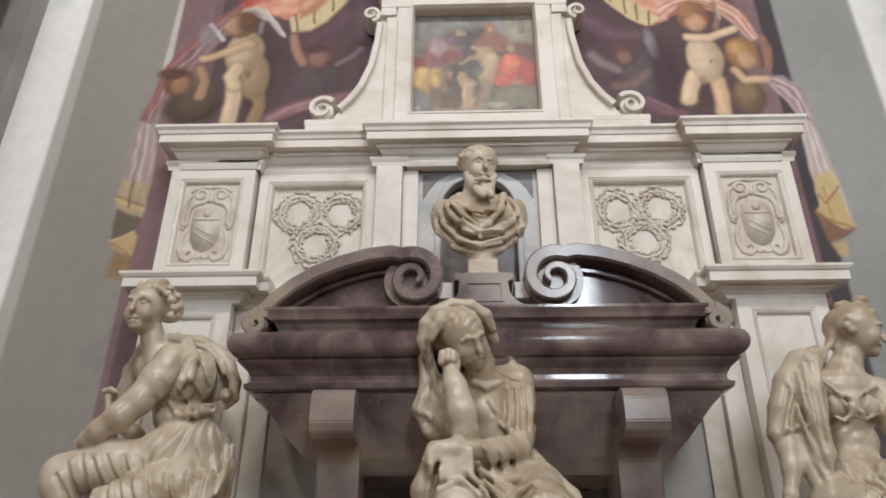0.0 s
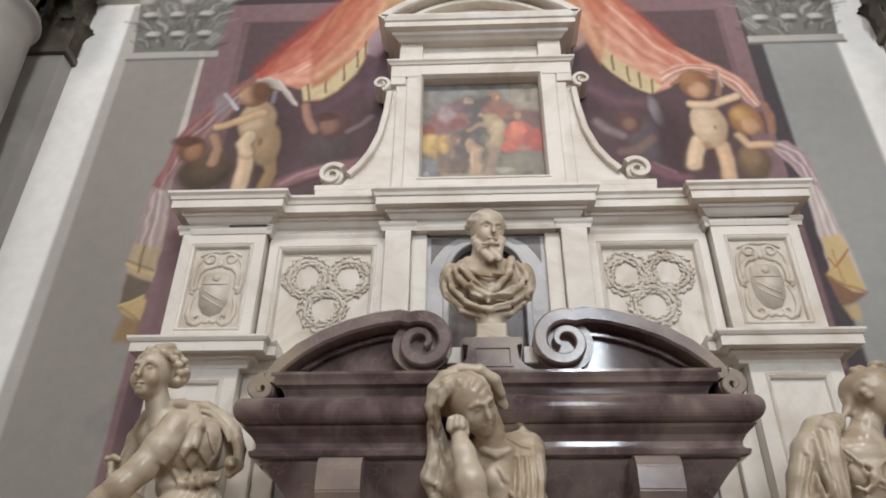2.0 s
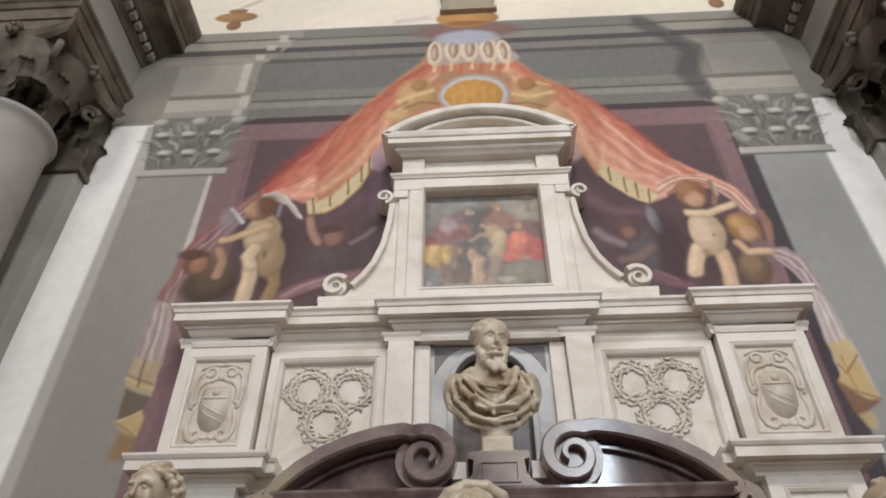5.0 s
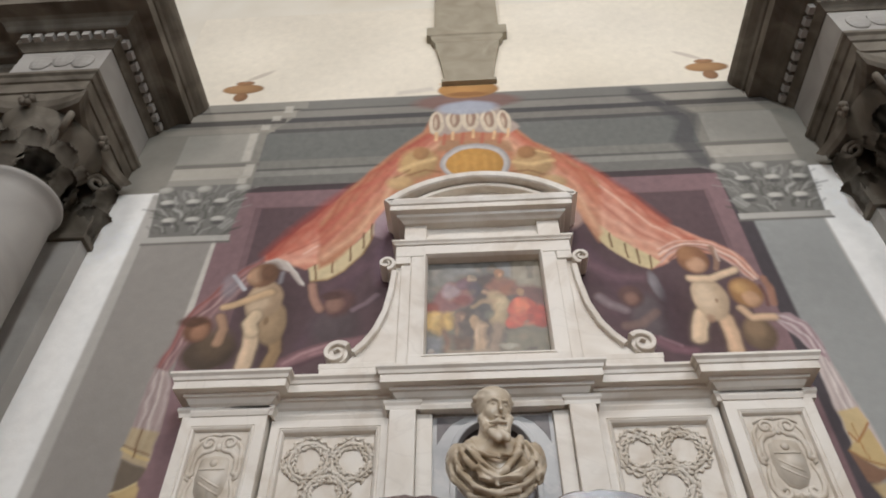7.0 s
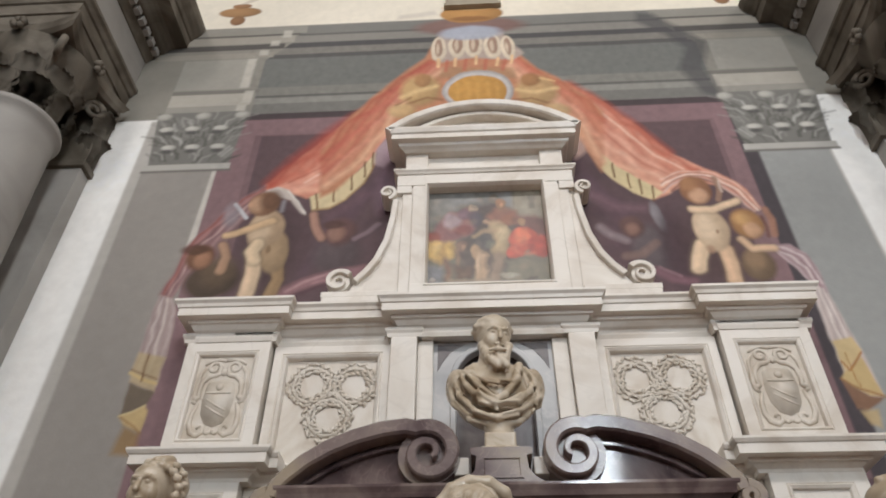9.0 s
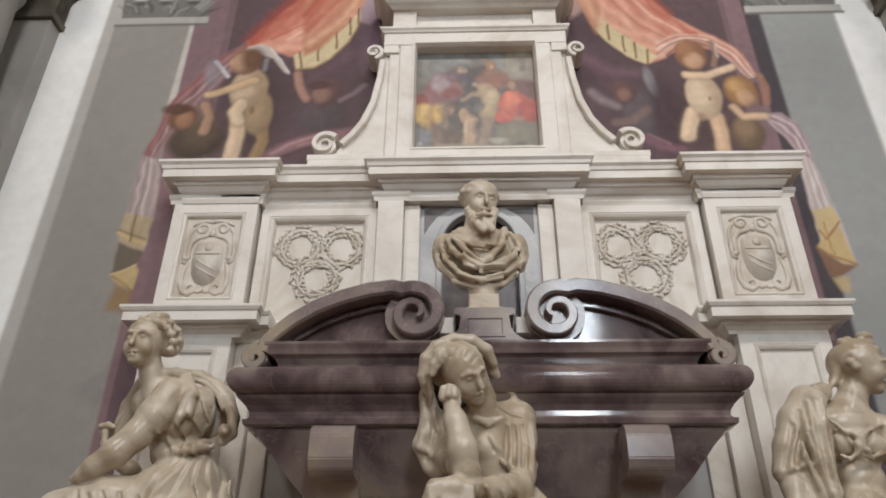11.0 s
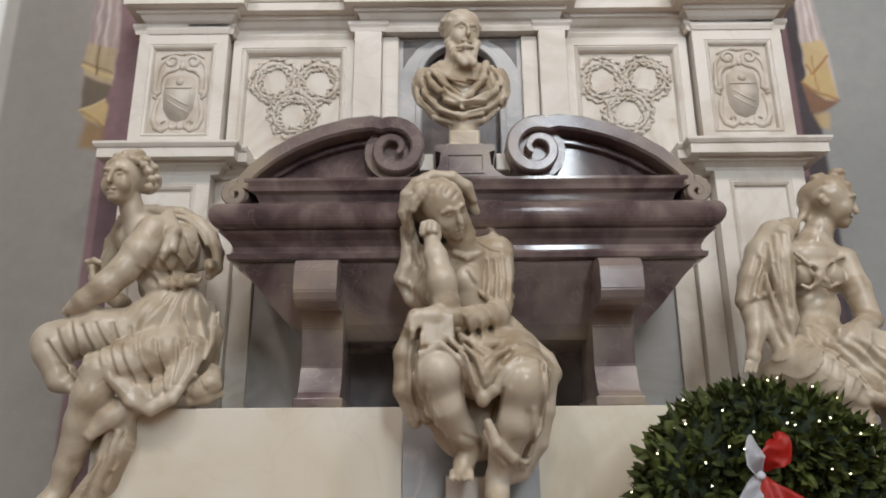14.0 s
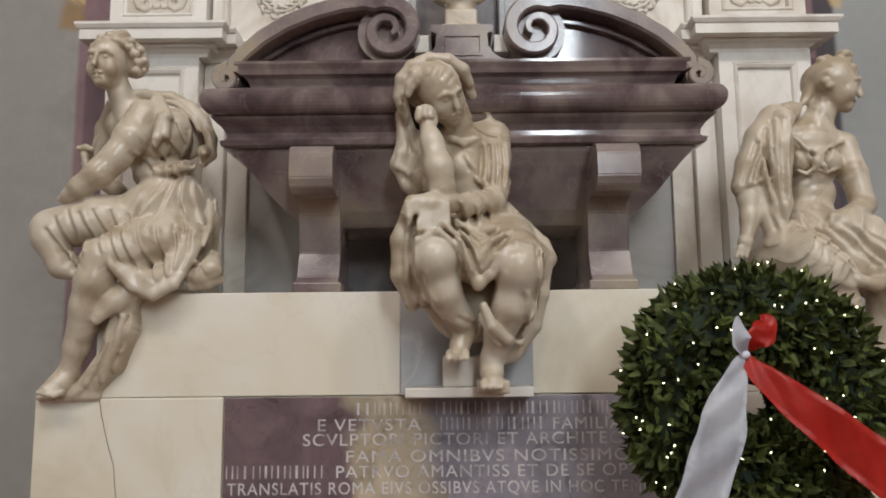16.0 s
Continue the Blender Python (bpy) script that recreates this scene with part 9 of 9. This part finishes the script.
    # pilaster on the wall behind
    pil = thing("altar_pilaster", (face + 0.5) * s, -0.1, 0, "flat grey sandstone pilaster behind the column", "pilaster", "pilasters beside the tomb")
    pp = lambda name, bm, mat, label="", smooth=False: under(finish(name, bm, mat, None, smooth, label), pil)
    pp("strip", boxed(*sorted(((face + 0.02) * s, (face + 0.9) * s)), -0.16, 0.0, 0, 6.56), SHAFT)
    pp("neck", boxed(*sorted(((face - 0.02) * s, (face + 0.94) * s)), -0.2, 0.0, 6.56, 6.63), SERENA)
    pp("bell", boxed(*sorted(((face + 0.0) * s, (face + 0.92) * s)), -0.18, 0.0, 6.63, 7.42), SERENA)
    for i in range(5):
        ob = new("leaf", LEAF_LOW if i % 2 else LEAF_HIGH)
        under(ob, pil)
        ob.matrix_basis = Matrix.Translation(((face + 0.06 + 0.2 * i) * s, -0.17, 6.63 + 0.14 * (i % 2)))
    for i in range(2):
        ob = new("leaf", LEAF_HIGH)
        under(ob, pil)
        ob.matrix_basis = Matrix.Translation(((face + 0.0) * s, -0.05 - 0.1 * i, 6.66 + 0.3 * i)) @ Matrix.Rotation(-s * math.pi / 2, 4, "Z")
    # entablature
    ent = thing("altar_entablature", (face + 0.6) * s, -0.5, 7.5, "projecting grey sandstone entablature with dentils", "cornice", "entablatures beside the tomb")
    ep = lambda name, bm, mat, label="": under(finish(name, bm, mat, None, False, label), ent)
    plan = [(face * s, -0.01), (face * s, -1.12), ((face + 0.9) * s, -1.12), ((face + 0.9) * s, -0.85), ((face + 2.6) * s, -0.85)]
    if s < 0:
        plan = plan[::-1]
    flip = lambda prof: prof
    def run(prof):
        return sweep(bmesh.new(), prof, plan)
    if s > 0:
        plan[:] = plan
    ep("architrave", run([(-0.5, 7.5), (0.0, 7.5), (0.0, 7.64), (0.02, 7.645), (0.02, 7.8), (0.04, 7.81), (0.06, 7.86), (0.085, 7.88), (0.085, 7.92), (-0.5, 7.92)]), SERENA)
    ep("frieze", run([(-0.5, 7.921), (0.015, 7.921), (0.015, 8.43), (-0.5, 8.43)]), SHAFT)
    ep("bed_moulding", run([(-0.5, 8.431), (0.03, 8.431), (0.05, 8.46), (0.07, 8.48), (0.1, 8.5), (0.1, 8.58), (0.18, 8.585), (0.2, 8.6), (0.22, 8.64), (0.26, 8.68), (0.3, 8.7), (-0.5, 8.7)]), SERENA)
    ep("corona", run([(-0.5, 8.701), (0.44, 8.701), (0.44, 8.83), (0.46, 8.84), (0.48, 8.88), (0.52, 8.92), (0.55, 8.96), (0.57, 9.02), (0.57, 9.08), (-0.5, 9.08)]), SERENA)
    xs = face - 0.1
    for i in range(9):
        y = -0.08 - i * 0.13
        ep("dentil", boxed(*sorted((xs * s, (xs - 0.06) * s)), y - 0.045, y + 0.035, 8.505, 8.58, bevel=0), SHAFT)
    for i in range(8):
        x = face - 0.06 + i * 0.13
        ep("dentil", boxed(*sorted((x * s, (x + 0.08) * s)), -1.28, -1.22, 8.505, 8.58, bevel=0), SHAFT)
    bm = bmesh.new()
    for k in range(3):
        ell(bm, ((face + 0.2 + 0.22 * k) * s, -1.14, 8.2 + 0.04 * (k % 2)), (0.12, 0.03, 0.13), 10)
    ep("frieze_carving", bm, SHAFT, "worn carving on the frieze")


altar_side(-1, 3.78)
altar_side(1, 3.58)

# stone corbel high on the wall over the canopy
corb = thing("stone_corbel", -0.03, -0.1, 9.3, "tapered grey-buff stone corbel high on the wall", "corbel")
BUFF = material("buff_stone", [(0.3, 0.26, 0.19, 1), (0.4, 0.355, 0.27, 1)], 2.5, 8, (0.7, 0.9), 0.2, 50)
for name, prof in (("foot", [(0.335, 9.27), (0.335, 9.32)]), ("bell", [(0.3, 9.32), (0.34, 9.7), (0.42, 10.2)]), ("cap", [(0.43, 10.2), (0.47, 10.28), (0.47, 10.34), (0.53, 10.36), (0.53, 10.56)]), ("post", [(0.43, 10.56), (0.43, 12.5)])):
    bm = bmesh.new()
    rings = [[bm.verts.new((-0.04 + a * w, y, z)) for a, y in ((-1, 0.005), (-1, -0.05 - 0.3 * (w - 0.28)), (1, -0.05 - 0.3 * (w - 0.28)), (1, 0.005))] for w, z in prof]
    for p, q in zip(rings, rings[1:]):
        for k in range(4):
            bm.faces.new((p[k], p[(k + 1) % 4], q[(k + 1) % 4], q[k]))
    bm.faces.new(rings[0]), bm.faces.new(rings[-1][::-1])
    under(finish(name, bm, BUFF), corb)

# ---- laurel wreath on its stand ----
WX, WY, WZ, WR, WT = 1.185, -1.56, 1.385, 0.335, 0.205
stand = thing("wreath_stand", WX, -1.5, 0, "black iron tripod stand behind the wreath", "stand")
for x, y in ((-0.34, -1.75), (0.34, -1.75)):
    under(finish("leg", tube(bmesh.new(), [(WX + x, y, 0.0), (WX + x * 0.25, -1.44, 1.45)], 0.012, 8), IRON, None, True), stand)
under(finish("leg", tube(bmesh.new(), [(WX, -1.36, 0.0), (WX, -1.42, 1.5)], 0.012, 8), IRON, None, True), stand)
under(finish("hook", tube(bmesh.new(), [(WX - 0.15, -1.44, 1.42), (WX, -1.45, 1.45), (WX + 0.15, -1.44, 1.42)], 0.01, 8), IRON, None, True), stand)

wreath = thing("laurel_wreath", WX, WY, WZ, "thick green laurel wreath with tiny fairy lights", "wreath")
wreath_at = lambda ob: under(ob, wreath)


def on_wreath(a, b, k=1.0):
    """A point of the ring: a round the wreath, b round its tube; and the way out of it."""
    n = Vector((math.cos(a) * math.cos(b), -math.sin(b), math.sin(a) * math.cos(b)))
    return Vector((WX, WY, WZ)) + Vector((math.cos(a), 0, math.sin(a))) * WR + n * (WT * k), n


# near-black ring added under the leaves to darken the gaps between them
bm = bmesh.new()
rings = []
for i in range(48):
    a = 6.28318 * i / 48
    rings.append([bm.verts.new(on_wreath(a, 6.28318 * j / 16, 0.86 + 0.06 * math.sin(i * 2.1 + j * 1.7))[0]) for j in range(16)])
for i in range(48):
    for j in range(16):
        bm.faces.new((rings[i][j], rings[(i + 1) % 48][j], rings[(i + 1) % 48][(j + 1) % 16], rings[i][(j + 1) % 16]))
wreath_at(finish("core", bm, DARK_CORE, None, True))


def leaf_verts(L, w, bend):
    return [(0, 0, 0), (w * 0.5, bend * 0.3, L * 0.35), (0, -w * 0.12, L * 0.4), (-w * 0.5, bend * 0.3, L * 0.35), (w * 0.4, bend * 0.7, L * 0.7), (0, bend * 0.55, L * 0.72), (-w * 0.4, bend * 0.7, L * 0.7), (0, bend, L)]


LEAF_FACES = [(0, 1, 2), (0, 2, 3), (1, 4, 5, 2), (2, 5, 6, 3), (4, 7, 5), (5, 7, 6)]
kinds = []
for L, w, b in ((0.075, 0.032, 0.016), (0.065, 0.03, -0.012), (0.085, 0.034, 0.022)):
    me = bpy.data.meshes.new("leaf")
    me.from_pydata(leaf_verts(L, w, b), [], LEAF_FACES)
    me.materials.append(LEAF)
    kinds.append(me)
rl = random.Random(8)
rest_v, rest_f = [], []
for i in range(3600):
    a, b = rl.uniform(0, 6.28318), rl.uniform(-0.6, 3.75)
    p, n = on_wreath(a, b, rl.uniform(0.8, 0.98))
    lean = Vector((rl.gauss(0, 0.45), rl.gauss(0, 0.3), rl.gauss(0, 0.45))) + Vector((-math.sin(a), 0, math.cos(a))) * rl.choice((-0.4, 0.5))
    q = (n + lean).normalized().to_track_quat("Z", "Y").to_matrix().to_4x4() @ Matrix.Rotation(rl.uniform(0, 6.28), 4, "Z")
    m = Matrix.Translation(p) @ q @ Matrix.Scale(rl.uniform(0.75, 1.2), 4)
    near = 0.7 < a < 4.2 and 0.4 < b < 2.4
    if near and i < 1000 and len(wreath.children) < 300:
        ob = new("leaf", rl.choice(kinds))
        under(ob, wreath)
        ob.matrix_basis = m
    else:
        base = len(rest_v)
        L, w, bb = rl.choice(((0.075, 0.032, 0.016), (0.065, 0.03, -0.012), (0.085, 0.034, 0.022)))
        rest_v += [tuple(m @ Vector(v)) for v in leaf_verts(L, w, bb)]
        rest_f += [tuple(base + k for k in f) for f in LEAF_FACES]
me = bpy.data.meshes.new("leaves")
me.from_pydata(rest_v, [], rest_f)
me.materials.append(LEAF)
leaves = new("leaves", me)
under(leaves, wreath)
tagged(leaves, kind="stuff")
bm = bmesh.new()
bmesh.ops.create_icosphere(bm, subdivisions=1, radius=0.0035)
dot = bpy.data.meshes.new("fairy_light")
bm.to_mesh(dot)
bm.free()
dot.materials.append(GLOW)
for i in range(80):
    a, b = rl.uniform(0, 6.28318), rl.choice((rl.uniform(0.1, 1.4), rl.uniform(0.1, 3.0)))
    p, n = on_wreath(a, b, 1.0)
    ob = new("fairy_light", dot)
    under(ob, wreath)
    ob.matrix_basis = Matrix.Translation(p + n * 0.04)


def ribbon(name, pts, widths, mat, label, wave=0.012):
    """A satin strip along points (x, y, z), its width across the way, gently creased."""
    pts = [Vector(p) for p in pts]
    fine, fw = [], []
    for i in range(len(pts) - 1):
        for k in range(6):
            t = k / 6
            p0, p1, p2, p3 = pts[max(i - 1, 0)], pts[i], pts[i + 1], pts[min(i + 2, len(pts) - 1)]
            fine.append(0.5 * ((2 * p1) + (p2 - p0) * t + (2 * p0 - 5 * p1 + 4 * p2 - p3) * t * t + (3 * p1 - p0 - 3 * p2 + p3) * t ** 3))
            fw.append(widths[i] + (widths[i + 1] - widths[i]) * t)
    fine.append(pts[-1]), fw.append(widths[-1])
    bm = bmesh.new()
    rows = []
    for i, p in enumerate(fine):
        t = (fine[min(i + 1, len(fine) - 1)] - fine[max(i - 1, 0)]).normalized()
        side = t.cross(Vector((0, 1, 0)))
        side = side.normalized() if side.length > 0.05 else Vector((1, 0, 0))
        rows.append([bm.verts.new(p + side * (fw[i] * (j / 6 - 0.5)) + Vector((0, wave * math.sin(j * 1.1 + i * 0.55) * (0.4 + i / len(fine)), 0))) for j in range(7)])
    for r, s in zip(rows, rows[1:]):
        for j in range(6):
            bm.faces.new((r[j], r[j + 1], s[j + 1], s[j]))
    bmesh.ops.solidify(bm, geom=list(bm.faces), thickness=0.002)
    return under(finish(name, bm, mat, None, True, label), bow)


bow = thing("ribbon_bow", 1.028, -1.875, 1.574, "white and red satin ribbons tied in a bow", "ribbon")
ribbon("white_tail", [(1.028, -1.870, 1.569), (0.993, -1.890, 1.518), (0.956, -1.910, 1.436), (0.917, -1.920, 1.334), (0.885, -1.920, 1.223), (0.838, -1.910, 1.101), (0.780, -1.900, 0.960), (0.735, -1.880, 0.836)], [0.030, 0.073, 0.124, 0.175, 0.183, 0.176, 0.181, 0.186], SILVER, "white satin ribbon tail")
ribbon("red_tail", [(1.034, -1.870, 1.569), (1.072, -1.900, 1.503), (1.161, -1.920, 1.424), (1.265, -1.930, 1.338), (1.378, -1.920, 1.248), (1.490, -1.910, 1.159), (1.618, -1.890, 1.049), (1.743, -1.870, 0.902)], [0.030, 0.090, 0.128, 0.157, 0.179, 0.188, 0.190, 0.187], RED, "red satin ribbon tail")
ribbon("white_loop", [(1.031, -1.870, 1.580), (1.002, -1.920, 1.623), (0.998, -1.915, 1.665), (1.007, -1.880, 1.719)], [0.026, 0.077, 0.060, 0.009], SILVER, "white satin ribbon loop", 0.004)
ribbon("red_loop", [(1.040, -1.870, 1.595), (1.059, -1.910, 1.629), (1.089, -1.915, 1.658), (1.111, -1.900, 1.696), (1.105, -1.880, 1.727)], [0.035, 0.086, 0.107, 0.073, 0.022], RED, "red satin ribbon loop", 0.006)
bm = bmesh.new()
ell(bm, (1.028, -1.875, 1.574), (0.02, 0.018, 0.018), 12)
under(finish("knot", bm, SILVER, None, True), bow)
